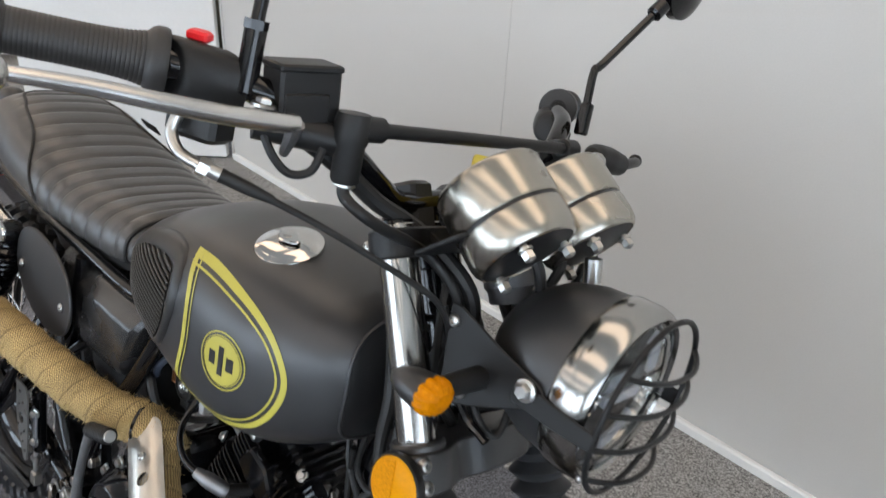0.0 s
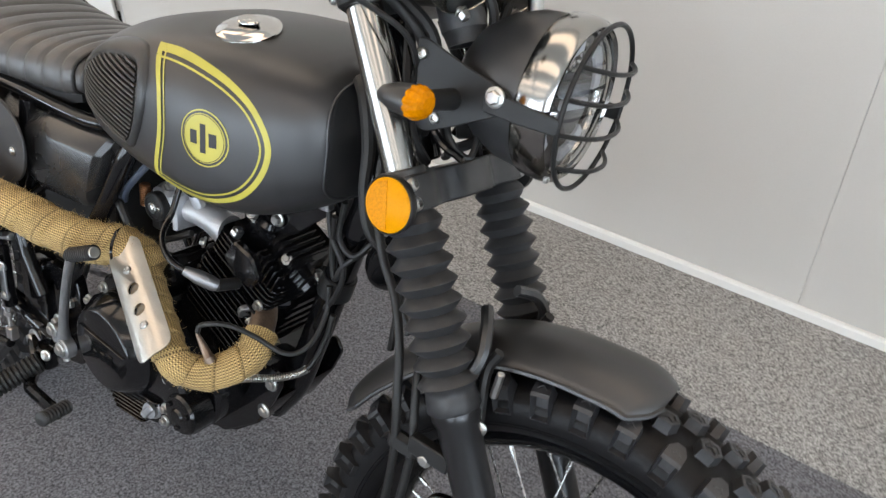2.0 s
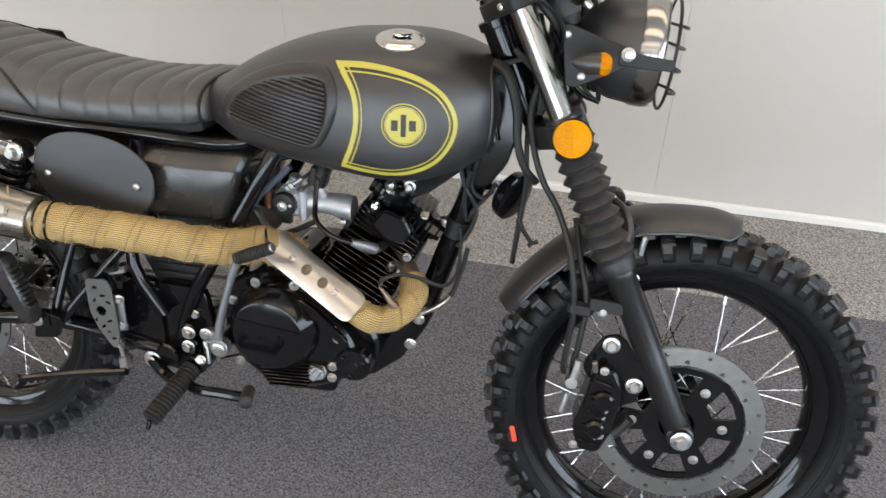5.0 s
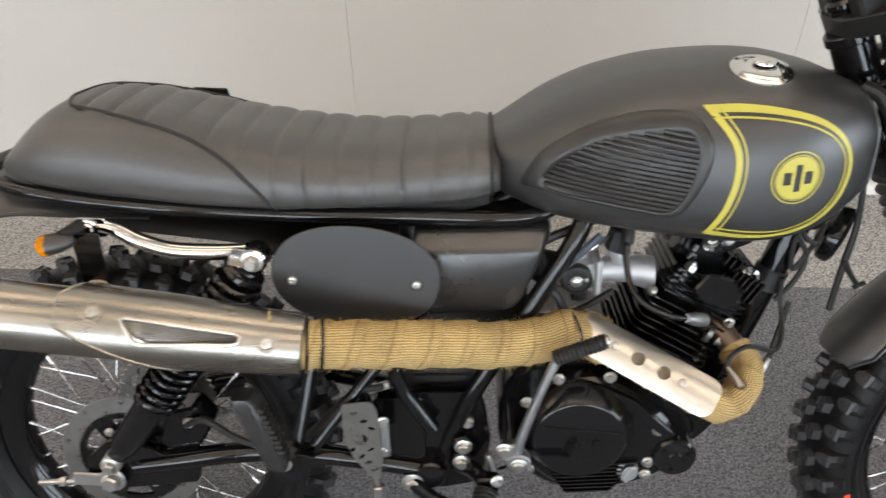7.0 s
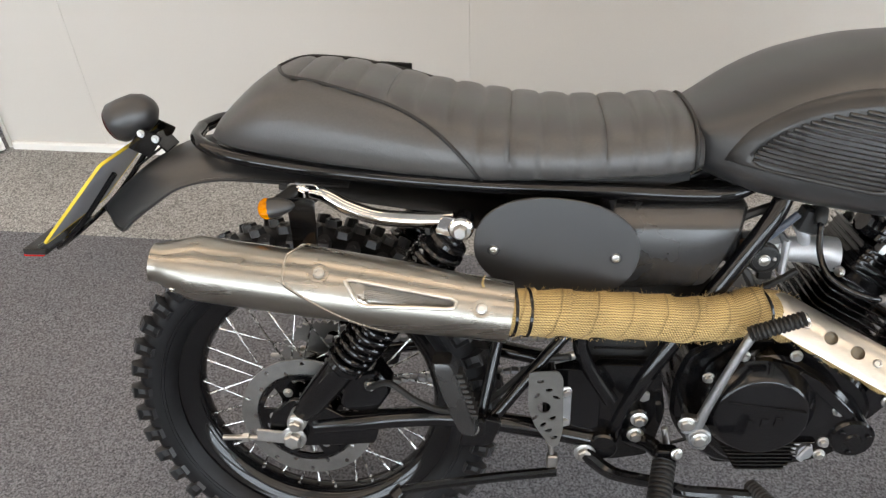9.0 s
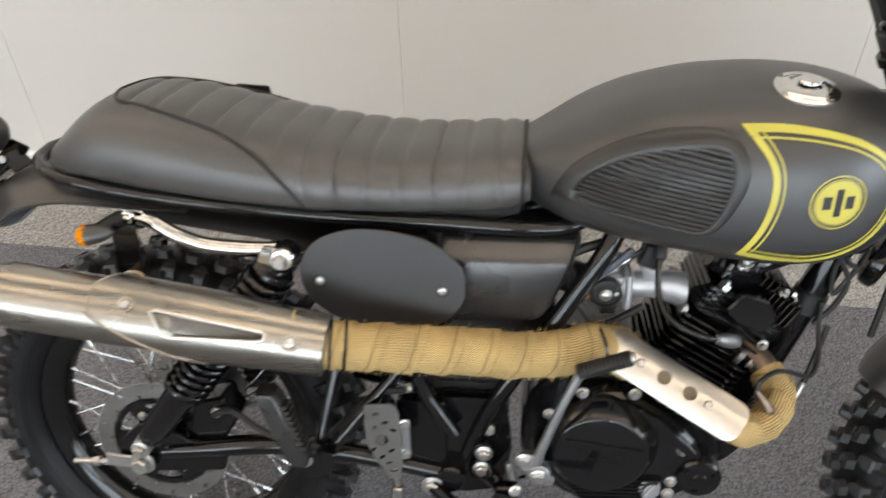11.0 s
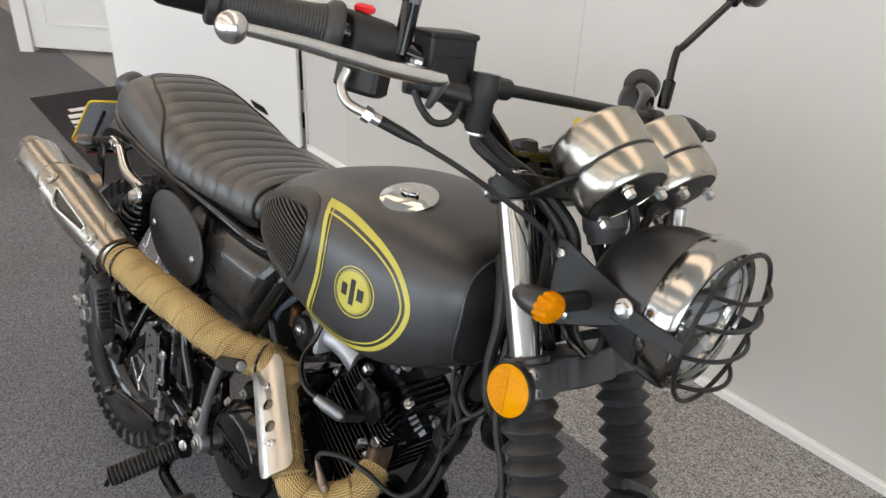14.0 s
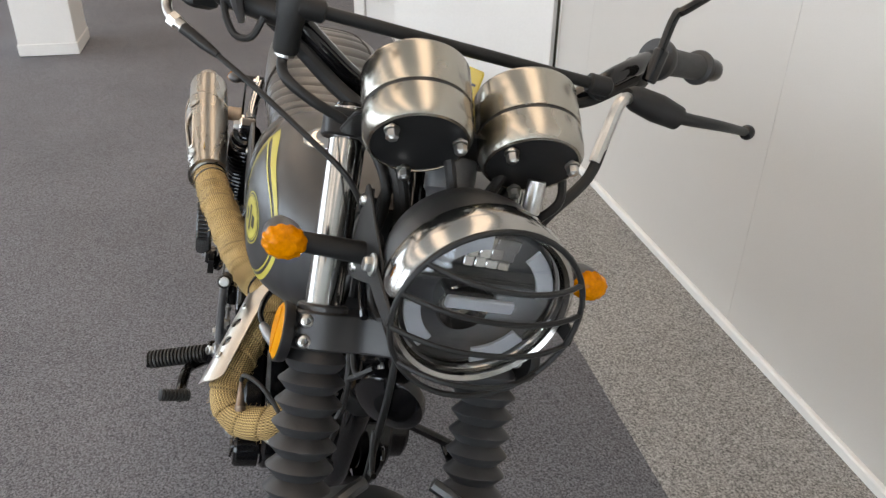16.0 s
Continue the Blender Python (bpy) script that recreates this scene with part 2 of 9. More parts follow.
M_GRIP = material("grip_rubber", (0.024, 0.023, 0.022), 0.45, spec=0.5, vary=0.25, grain=25, fine=900, bump=0.2, depth=0.0003)
M_NICKEL = material("polished_steel", (0.40, 0.375, 0.325), 0.25, 1.0, vary=0.05, grain=14, fine=300, bump=0.01, depth=0.0003, rvary=0.3)
M_BRUSHED = material("brushed_steel", (0.32, 0.30, 0.265), 0.28, 1.0, vary=0.06, grain=60, fine=1600, bump=0.06, depth=0.0002, rvary=0.14, stretch=(0.04, 1, 1))
M_SHIELD = material("satin_steel", (0.52, 0.49, 0.44), 0.30, 1.0, vary=0.10, grain=60, fine=1600, bump=0.08, depth=0.0002, rvary=0.25, stretch=(0.04, 1, 1))
M_ZINC = material("zinc_plated_steel", (0.50, 0.495, 0.475), 0.30, 1.0, vary=0.12, grain=80, fine=900, bump=0.08)
M_LEVER = material("polished_alloy", (0.62, 0.61, 0.59), 0.26, 1.0, vary=0.08, grain=40, fine=700, bump=0.05)
M_ALLOY = material("cast_alloy", (0.27, 0.27, 0.275), 0.5, 1.0, vary=0.15, grain=60, fine=900, bump=0.25, depth=0.0004)
M_CAST = material("pale_cast_alloy", (0.47, 0.475, 0.485), 0.48, 0.75, vary=0.12, grain=60, fine=900, bump=0.25, depth=0.0003)
M_BROWNED = material("heat_browned_steel", (0.20, 0.150, 0.115), 0.42, 0.9, vary=0.35, grain=50, fine=700, bump=0.1)
M_COPPER = material("browned_wire", (0.20, 0.09, 0.04), 0.4, 0.8)
M_HOSE = material("blue_grey_hose", (0.045, 0.055, 0.075), 0.35)
M_DISC = material("ground_brake_steel", (0.25, 0.243, 0.232), 0.33, 1.0, vary=0.12, grain=70, fine=500, bump=0.1, depth=0.0003)
M_SPOKE = material("spoke_steel", (0.50, 0.495, 0.48), 0.27, 1.0, vary=0.08, grain=60, fine=500, bump=0.03)
M_YELLOW = material("yellow_paint", (0.42, 0.37, 0.06), 0.45, vary=0.08, grain=30, fine=1500, bump=0.06, depth=0.0002)
M_TAG = material("yellow_card", (0.62, 0.46, 0.03), 0.5, vary=0.06, grain=40, fine=900, bump=0.05)
M_AMBER = material("amber_plastic", (0.50, 0.165, 0.0), 0.25, spec=0.10, vary=0.25, grain=160, fine=300, bump=0.12, depth=0.0008)
M_PRISM = material("amber_prism", (0.53, 0.200, 0.0), 0.4, spec=0.10, vary=0.30, grain=500, fine=900, bump=0.05, depth=0.0005)
M_REFLECT = material("amber_reflector", (0.58, 0.235, 0.0), 0.30, spec=0.08, vary=0.10, grain=260, fine=900, bump=0.10, depth=0.0005)
M_REDLENS = material("red_plastic", (0.55, 0.012, 0.015), 0.2, vary=0.12, grain=120, fine=900, bump=0.1, depth=0.0004)
M_PLATE = material("grey_plate", (0.34, 0.355, 0.39), 0.35, vary=0.08, grain=20, fine=600, bump=0.04)
M_GREYPLATE = material("grey_coated_steel", (0.12, 0.118, 0.112), 0.38, 0.55, vary=0.15, grain=40, fine=900, bump=0.08)
M_BEIGE = material("beige_insulator", (0.50, 0.38, 0.27), 0.7, vary=0.2, grain=60, fine=700, bump=0.2)
M_WHITE = material("white_gloss_paint", (0.70, 0.69, 0.665), 0.38, vary=0.03, grain=3, fine=120, bump=0.04, depth=0.0006)
M_INK = material("black_ink", (0.012, 0.012, 0.012), 0.4, vary=0.1)
M_LED = material("white_lens_strip", (0.34, 0.355, 0.38), 0.3, vary=0.04, grain=60)


def leather():
    mt = material("black_leatherette", (0.040, 0.0385, 0.037), 0.38, spec=0.7, vary=0.18, grain=14, fine=300, bump=0.0, rvary=0.12)
    nt = mt.node_tree
    n, l = nt.nodes, nt.links
    vo = n.new("ShaderNodeTexVoronoi")
    vo.inputs["Scale"].default_value = 620
    co = next(k for k in n if k.bl_idname == "ShaderNodeTexCoord")
    l.new(co.outputs["Object"], vo.inputs["Vector"])
    bp = next(k for k in n if k.bl_idname == "ShaderNodeBump")
    bp.inputs["Strength"].default_value, bp.inputs["Distance"].default_value = 0.35, 0.0004
    l.new(vo.outputs["Distance"], bp.inputs["Height"])
    return mt


def weave(name, around, rows_per_turn):
    """Woven heat wrap: rows of twisted yarn in the strip's own directions."""
    mt = material(name, (0.52, 0.375, 0.17), 0.8, vary=0.30, grain=26, fine=420, bump=0.0, rvary=0.05, spec=0.3)
    nt = mt.node_tree
    n, l = nt.nodes, nt.links
    uv = n.new("ShaderNodeUVMap")
    uv.uv_map = "along"
    sep = n.new("ShaderNodeSeparateXYZ")
    l.new(uv.outputs[0], sep.inputs[0])

    def wave(a, rate, phase=None):
        k = n.new("ShaderNodeMath")
        k.operation = "MULTIPLY"
        k.inputs[1].default_value = rate
        l.new(a, k.inputs[0])
        src = k.outputs[0]
        if phase:
            q = n.new("ShaderNodeMath")
            l.new(src, q.inputs[0])
            l.new(phase, q.inputs[1])
            src = q.outputs[0]
        s = n.new("ShaderNodeMath")
        s.operation = "SINE"
        l.new(src, s.inputs[0])
        return s.outputs[0]

    ph = n.new("ShaderNodeTexNoise")
    ph.inputs["Scale"].default_value = 75
    co = next(k for k in n if k.bl_idname == "ShaderNodeTexCoord")
    l.new(co.outputs["Object"], ph.inputs["Vector"])
    pm = n.new("ShaderNodeMath")
    pm.operation = "MULTIPLY"
    pm.inputs[1].default_value = 5.0
    l.new(ph.outputs["Fac"], pm.inputs[0])
    turn = n.new("ShaderNodeMath")
    l.new(sep.outputs["X"], turn.inputs[0])
    l.new(sep.outputs["Y"], turn.inputs[1])
    a = wave(turn.outputs[0], 2 * math.pi * rows_per_turn, pm.outputs[0])
    b = wave(sep.outputs["Y"], 2 * math.pi * around, pm.outputs[0])
    mul = n.new("ShaderNodeMath")
    mul.operation = "MULTIPLY"
    l.new(a, mul.inputs[0])
    l.new(b, mul.inputs[1])
    # rows of yarn stand out, the cross threads break them up
    rows = n.new("ShaderNodeMath")
    rows.operation = "MULTIPLY_ADD"
    rows.inputs[1].default_value = 0.75
    l.new(mul.outputs[0], rows.inputs[0])
    rows2 = n.new("ShaderNodeMath")
    rows2.operation = "MULTIPLY"
    rows2.inputs[1].default_value = 0.4
    l.new(b, rows2.inputs[0])
    l.new(rows2.outputs[0], rows.inputs[2])
    mr = n.new("ShaderNodeMapRange")
    mr.inputs["From Min"].default_value, mr.inputs["From Max"].default_value = -0.75, 0.85
    l.new(rows.outputs[0], mr.inputs["Value"])
    # step shade painted in along the tape's stitched edge, once a turn
    fr = n.new("ShaderNodeMath")
    fr.operation = "FRACT"
    wob = n.new("ShaderNodeMath")
    wob.operation = "MULTIPLY_ADD"
    wob.inputs[1].default_value = 0.09
    l.new(ph.outputs["Fac"], wob.inputs[0])
    l.new(turn.outputs[0], wob.inputs[2])
    l.new(wob.outputs[0], fr.inputs[0])
    edge = n.new("ShaderNodeMapRange")
    edge.inputs["From Min"].default_value, edge.inputs["From Max"].default_value = 0.02, 0.09
    edge.inputs["To Min"].default_value = 0.46
    l.new(fr.outputs[0], edge.inputs["Value"])
    shaded_rows = n.new("ShaderNodeMath")
    shaded_rows.operation = "MULTIPLY"
    l.new(edge.outputs[0], shaded_rows.inputs[0])
    l.new(mr.outputs[0], shaded_rows.inputs[1])
    old = n["Principled BSDF"].inputs["Base Color"].links[0].from_socket
    mx = n.new("ShaderNodeMix")
    mx.data_type, mx.blend_type = "RGBA", "MULTIPLY"
    mx.inputs[0].default_value = 1.0
    # the ramp also darkens the colour in the low gaps between yarns
    cr = n.new("ShaderNodeValToRGB")
    cr.color_ramp.elements[0].color, cr.color_ramp.elements[1].color = (0.08, 0.065, 0.045, 1), (1.35, 1.3, 1.22, 1)
    l.new(shaded_rows.outputs[0], cr.inputs[0])
    l.new(old, mx.inputs[6])
    l.new(cr.outputs[0], mx.inputs[7])
    l.new(mx.outputs[2], n["Principled BSDF"].inputs["Base Color"])
    bp = next(k for k in n if k.bl_idname == "ShaderNodeBump")
    bp.inputs["Strength"].default_value, bp.inputs["Distance"].default_value = 0.9, 0.0012
    l.new(mr.outputs[0], bp.inputs["Height"])
    return mt


def carpet(name, dark, light):
    """Looped office carpet: fibre flecks of several greys, tufts in relief, faint traffic marks."""
    mt = bpy.data.materials.new(name)
    mt.use_nodes = True
    nt = mt.node_tree
    n, l = nt.nodes, nt.links
    b = n["Principled BSDF"]
    co = n.new("ShaderNodeTexCoord")
    fleck, tuft, broad = (n.new("ShaderNodeTexNoise") for _ in range(3))
    for k, s, d in ((fleck, 215, 3), (tuft, 400, 2), (broad, 1.6, 4)):
        k.inputs["Scale"].default_value, k.inputs["Detail"].default_value = s, d
        l.new(co.outputs["Object"], k.inputs["Vector"])
    fleck.inputs["Roughness"].default_value = 0.75
    cr = n.new("ShaderNodeValToRGB")
    e = cr.color_ramp.elements
    e[0].position, e[0].color = 0.36, (*dark, 1)
    e[1].position, e[1].color = 0.67, (*light, 1)
    l.new(fleck.outputs["Fac"], cr.inputs[0])
    mx = n.new("ShaderNodeMix")
    mx.data_type, mx.blend_type = "RGBA", "MULTIPLY"
    mx.inputs[0].default_value = 1.0
    br = n.new("ShaderNodeValToRGB")
    br.color_ramp.elements[0].position, br.color_ramp.elements[0].color = 0.35, (0.9, 0.9, 0.9, 1)
    br.color_ramp.elements[1].position, br.color_ramp.elements[1].color = 0.65, (1.06, 1.06, 1.06, 1)
    l.new(broad.outputs["Fac"], br.inputs[0])
    l.new(cr.outputs[0], mx.inputs[6])
    l.new(br.outputs[0], mx.inputs[7])
    l.new(mx.outputs[2], b.inputs["Base Color"])
    b.inputs["Roughness"].default_value = 0.95
    b.inputs["Specular IOR Level"].default_value = 0.15
    bp = n.new("ShaderNodeBump")
    bp.inputs["Strength"].default_value, bp.inputs["Distance"].default_value = 0.35, 0.002
    l.new(tuft.outputs["Fac"], bp.inputs["Height"])
    l.new(bp.outputs[0], b.inputs["Normal"])
    return mt


def glass(name):
    """Thin clear glass: what lies behind shows through, with a mirror gloss that grows towards grazing."""
    mt = bpy.data.materials.new(name)
    mt.use_nodes = True
    n, l = mt.node_tree.nodes, mt.node_tree.links
    n.remove(n["Principled BSDF"])
    fr, tr, gl, mx = n.new("ShaderNodeLayerWeight"), n.new("ShaderNodeBsdfTransparent"), n.new("ShaderNodeBsdfGlossy"), n.new("ShaderNodeMixShader")
    fr.inputs["Blend"].default_value = 0.5
    pw, ma = n.new("ShaderNodeMath"), n.new("ShaderNodeMath")
    pw.operation, pw.inputs[1].default_value = "POWER", 3.6
    ma.operation, ma.inputs[1].default_value, ma.inputs[2].default_value = "MULTIPLY_ADD", 0.85, 0.07
    l.new(fr.outputs["Facing"], pw.inputs[0])
    l.new(pw.outputs[0], ma.inputs[0])
    tr.inputs["Color"].default_value = (0.96, 0.97, 0.97, 1)
    gl.inputs["Roughness"].default_value = 0.02
    l.new(ma.outputs[0], mx.inputs[0])
    l.new(tr.outputs[0], mx.inputs[1])
    l.new(gl.outputs[0], mx.inputs[2])
    l.new(mx.outputs[0], n["Material Output"].inputs["Surface"])
    return mt


M_LEATHER, M_WRAP, M_WRAP_SMALL = leather(), weave("tan_fibre_wrap", 54, 12), weave("tan_fibre_wrap_small", 36, 9)
M_FIBRE = material("tan_fibre", (0.50, 0.36, 0.17), 0.8, spec=0.2, vary=0.2)
M_CARPET = carpet("grey_carpet", (0.050, 0.0500, 0.0535), (0.232, 0.234, 0.254))
M_CARPET_LIGHT = carpet("lighter_grey_carpet", (0.085, 0.083, 0.080), (0.50, 0.49, 0.475))
M_MAT = carpet("dark_mat", (0.012, 0.012, 0.014), (0.05, 0.05, 0.055))
M_WALL = material("warm_white_wall_lining", (0.503, 0.482, 0.447), 0.6, vary=0.03, grain=1.5, fine=260, bump=0.12, depth=0.0008, rvary=0.06)
M_CEIL = material("ceiling_board", (0.78, 0.77, 0.74), 0.8, vary=0.04, grain=5, fine=200, bump=0.2, depth=0.001)
M_GLASS = glass("clear_glass")
M_PANEL = emitter("lamp_diffuser", (1.0, 0.785, 0.57), PANEL_LIGHT)
M_DAY = emitter("daylight_backdrop", (0.72, 0.84, 1.0), 3.0)

# ---- the room: one long lined wall, carpet, ceiling with lamp panels, a window side ----
FLOOR = 0.0105
WALL_TURN = math.atan2(-0.0640, 1.0)
ROOM = Matrix.Translation((0, 1.303, FLOOR)) @ Matrix.Rotation(WALL_TURN, 4, "Z")  # x along the lined wall, y=0 its face


def room(vf):
    return moved(vf, ROOM)


def block(x0, x1, y0, y1, z0, z1, c=0.002):
    return box(x1 - x0, y1 - y0, z1 - z0, Matrix.Translation(((x0 + x1) / 2, (y0 + y1) / 2, (z0 + z1) / 2)), c)


MAT_MARKS = ((-0.36, -0.10, 0.05, 0.19), (-0.26, -0.16, 0.06, 0.12), (-0.17, -0.13, 0.05, 0.20), (-0.08, -0.18, 0.06, 0.11))


def build_room():
    H, XE, XW, YS = 2.7, 5.2, -8.5, -6.5
    STRIP = -0.447
    thing("floor", room(block(XW, XE, YS, STRIP, -0.1, 0.0, 0)), M_CARPET, "dark grey flecked loop-pile office carpet", "floor", kind="structure")
    thing("floor_border", room(block(XW, XE, STRIP, 0.12, -0.1, 0.0015, 0)), M_CARPET_LIGHT, "lighter grey flecked carpet strip along the wall", "floor", kind="structure")
    thing("ceiling", room(block(XW, XE, YS, 0.2, H, H + 0.1, 0)), M_CEIL, "white ceiling board", "ceiling", kind="structure")
    hinge, doorw = -1.362, 0.92
    wall = empty("wall_north", ROOM, "warm white lined wall with fine upright panel joints", "wall", kind="structure")
    core = join(block(hinge, XE, 0.008, 0.12, 0, H, 0), block(XW, hinge - doorw, 0.008, 0.12, 0, H, 0), block(hinge - doorw, hinge, 0.008, 0.12, 2.06, H, 0))
    part("wall_core", core, M_WALL, wall)
    joints = [hinge, -1.02, 0.18, 1.375, 2.55, 3.7, 4.85, XE]
    for a, b in zip(joints[:-1], joints[1:]):
        part("panel", block(a + 0.0004, b - 0.0004, 0, 0.009, 0.0, H - 0.002, 0.0007), M_WALL, wall)
    wjoints = [hinge - doorw, -3.45, -4.6, -5.75, -6.9, XW]
    for b, a in zip(wjoints[:-1], wjoints[1:]):
        part("panel", block(a + 0.0004, b - 0.0004, 0, 0.009, 0.0, H - 0.002, 0.0007), M_WALL, wall)
    for k, (a, b) in enumerate(((hinge + 0.012, XE), (XW, hinge - doorw - 0.05))):
        prof = [(0, 0), (-0.013, 0), (-0.013, 0.021), (-0.009, 0.0255), (0, 0.0265)]
        vf = loft([[(x, p[0] - 0.001, p[1] + 0.0016) for p in prof] for x in (a, b)])
        thing("baseboard", room(vf), M_WHITE, "low white painted skirting board along the wall", "baseboard", kind="structure")
    # wall ends and the window side
    east = [block(XE, XE + 0.15, YS, -5.6, 0, H, 0), block(XE, XE + 0.15, -1.0, 0.12, 0, H, 0), block(XE, XE + 0.15, -5.6, -1.0, 0, 0.35, 0), block(XE, XE + 0.15, -5.6, -1.0, 2.35, H, 0)]
    thing("wall_east", room(join(*east)), M_WALL, "warm white end wall with a wide shop window", "wall", kind="structure")
    win = empty("window_5", ROOM, "wide white-framed shop window", "window", kind="structure")
    ys = (-5.6, -4.07, -2.53, -1.0)
    bars = [block(XE + 0.05, XE + 0.10, ys[0], ys[-1], z - 0.03, z + 0.03) for z in (0.38, 2.32)]
    bars += [block(XE + 0.05, XE + 0.10, y - 0.03, y + 0.03, 0.41, 2.29) for y in (-5.57, -4.07, -2.53, -1.03)]
    part("window_frame", join(*bars), M_WHITE, win)
    for u, v in zip(ys[:-1], ys[1:]):
        pane = part("pane", block(XE + 0.072, XE + 0.078, u + 0.03, v - 0.03, 0.41, 2.29, 0), M_GLASS, win)
        pane.visible_shadow = False
    day = bpy.data.lights.new("daylight", "AREA")
    day.shape, day.size, day.size_y = "RECTANGLE", 4.5, 1.9
    day.energy, day.color = WINDOW_LIGHT * 1.4, (0.74, 0.87, 1.0)
    lamp = new("daylight", day)
    lamp.matrix_world = ROOM @ Matrix.Translation((XE + 0.16, -3.3, 1.35)) @ Matrix.Rotation(radians(90), 4, "Z") @ Matrix.Rotation(radians(90), 4, "X")
    thing("backdrop", room(block(XE + 3.0, XE + 3.1, YS - 3, 3, -0.5, 6, 0)), M_DAY, "pale blue overcast daylight outside the windows", "backdrop", kind="structure")
    thing("wall_west", room(block(XW - 0.12, XW, YS, 0.12, 0, H, 0)), M_WALL, "warm white end wall", "wall", kind="structure")
    xs = [XW, -7.6, -4.9, -4.5, -1.8, -1.4, 1.3, 1.7, 4.4, XE]
    piers = [block(a, b, YS - 0.15, YS, 0, H, 0) for a, b in zip(xs[0::2], xs[1::2])]
    piers += [block(a, b, YS - 0.15, YS, 2.35, H, 0) for a, b in zip(xs[1:-1:2], xs[2::2])]
    piers += [block(a, b, YS - 0.15, YS, 0, 0.35, 0) for a, b in zip(xs[1:-1:2], xs[2::2])]
    thing("wall_south", room(join(*piers)), M_WALL, "warm white wall with wide shop windows", "wall", kind="structure")
    for k, (a, b) in enumerate(zip(xs[1:-1:2], xs[2::2])):
        win = empty(f"window_{k + 1}", ROOM, "wide white-framed shop window", "window", kind="structure")
        mid = (a + b) / 2
        bars = [block(a, b, YS - 0.10, YS - 0.05, 0.35, 0.41), block(a, b, YS - 0.10, YS - 0.05, 2.29, 2.35)]
        bars += [block(x - 0.03, x + 0.03, YS - 0.10, YS - 0.05, 0.41, 2.29) for x in (a + 0.03, mid, b - 0.03)]
        part("window_frame", join(*bars), M_WHITE, win)
        for u, v in ((a + 0.06, mid - 0.03), (mid + 0.03, b - 0.06)):
            pane = part("pane", block(u, v, YS - 0.078, YS - 0.072, 0.41, 2.29, 0), M_GLASS, win)
            pane.visible_shadow = False
        day = bpy.data.lights.new("daylight", "AREA")
        day.shape, day.size, day.size_y = "RECTANGLE", b - a - 0.1, 1.9
        day.energy, day.color = WINDOW_LIGHT, (0.74, 0.87, 1.0)
        lamp = new("daylight", day)
        lamp.matrix_world = ROOM @ Matrix.Translation((mid, YS - 0.16, 1.35)) @ Matrix.Rotation(radians(90), 4, "X")
    thing("backdrop", room(block(XW - 3, XE + 3, YS - 3.1, YS - 3.0, -0.5, 6, 0)), M_DAY, "pale blue overcast daylight outside the windows", "backdrop", kind="structure")
    # lamp panels let into the ceiling
    first = None
    for x in (-6.1, -2.2, 1.7):
        for y in (-5.15, -3.65, -2.15, -0.65):
            m = ROOM @ Matrix.Translation((x, y, H))
            if first is None:
                first = empty("ceiling_light", m, "long recessed ceiling light trough", "ceiling light", "ceiling light troughs")
                rim = [block(-1.81, 1.81, s * 0.300 - 0.01, s * 0.300 + 0.01, -0.012, 0.004) for s in (-1, 1)]
                rim += [block(s * 1.805 - 0.01, s * 1.805 + 0.01, -0.290, 0.290, -0.012, 0.004) for s in (-1, 1)]
                part("frame", join(*rim), M_WHITE, first)
                part("diffuser", block(-1.795, 1.795, -0.290, 0.290, -0.006, 0.003), M_PANEL, first, "glowing warm white diffuser")
            else:
                copy_thing(first, m)
    # the open door leaf hinged at the end of the lined wall
    hp = ROOM @ Vector((hinge - 0.01, -0.02, 0))
    tip = Vector((-1.97, 0.805, FLOOR))
    ang = math.atan2(tip.y - hp.y, tip.x - hp.x)
    door = empty("door_1", Matrix.Translation(hp) @ Matrix.Rotation(ang, 4, "Z"), "plain white door leaf standing open into the room", "door", kind="structure")
    W = (Vector((tip.x, tip.y)) - Vector((hp.x, hp.y))).length
    part("leaf", block(0.004, W, -0.02, 0.02, 0.012, 2.03, 0.003), M_WHITE, door)
    for z in (0.22, 1.0, 1.8):
        part("hinge", cyl((-0.004, -0.022, z - 0.05), (-0.004, -0.022, z + 0.05), 0.006, 10, 0.001), M_ZINC, door, "steel butt hinge")
    thing("trim", room(join(block(hinge - 0.012, hinge, -0.004, 0.12, 0, 2.06, 0.001), block(hinge - doorw, hinge - doorw + 0.03, -0.012, 0.12, 0, 2.06, 0.001))), M_WHITE, "white painted door lining", "trim", kind="structure")
    # the further door, ajar
    a, b = Vector((-3.885, 0.905, FLOOR)), Vector((-3.215, 1.480, FLOOR))
    d2 = empty("door_2", Matrix.Translation(a) @ Matrix.Rotation(math.atan2(b.y - a.y, b.x - a.x), 4, "Z"), "far white panelled door with a raised moulding", "door", kind="structure")
    W2 = (b - a).length
    part("leaf", block(0.10, W2, 0, 0.04, 0.03, 2.03, 0.003), M_WHITE, d2)
    part("frame", block(0, 0.095, -0.015, 0.05, 0, 2.08, 0.003), M_WHITE, d2)
    fr = [block(0.2, W2 - 0.1, -0.006, 0.001, z - 0.01, z + 0.01, 0.002) for z in (0.18, 0.95, 1.9)]
    fr += [block(x - 0.01, x + 0.01, -0.006, 0.001, 0.19, 1.89, 0.002) for x in (0.21, W2 - 0.11)]
    part("moulding", join(*fr), M_WHITE, d2)
    # column and mat
    col = empty("column", Matrix.Translation((-3.617, -1.055, FLOOR)), "square white boxed-in column with a skirting", "column", kind="structure")
    part("shaft", block(-0.222, 0.222, -0.163, 0.163, 0, 2.7, 0.003), M_WHITE, col)
    part("plinth", block(-0.229, 0.229, -0.170, 0.170, 0, 0.07, 0.003), M_WHITE, col)
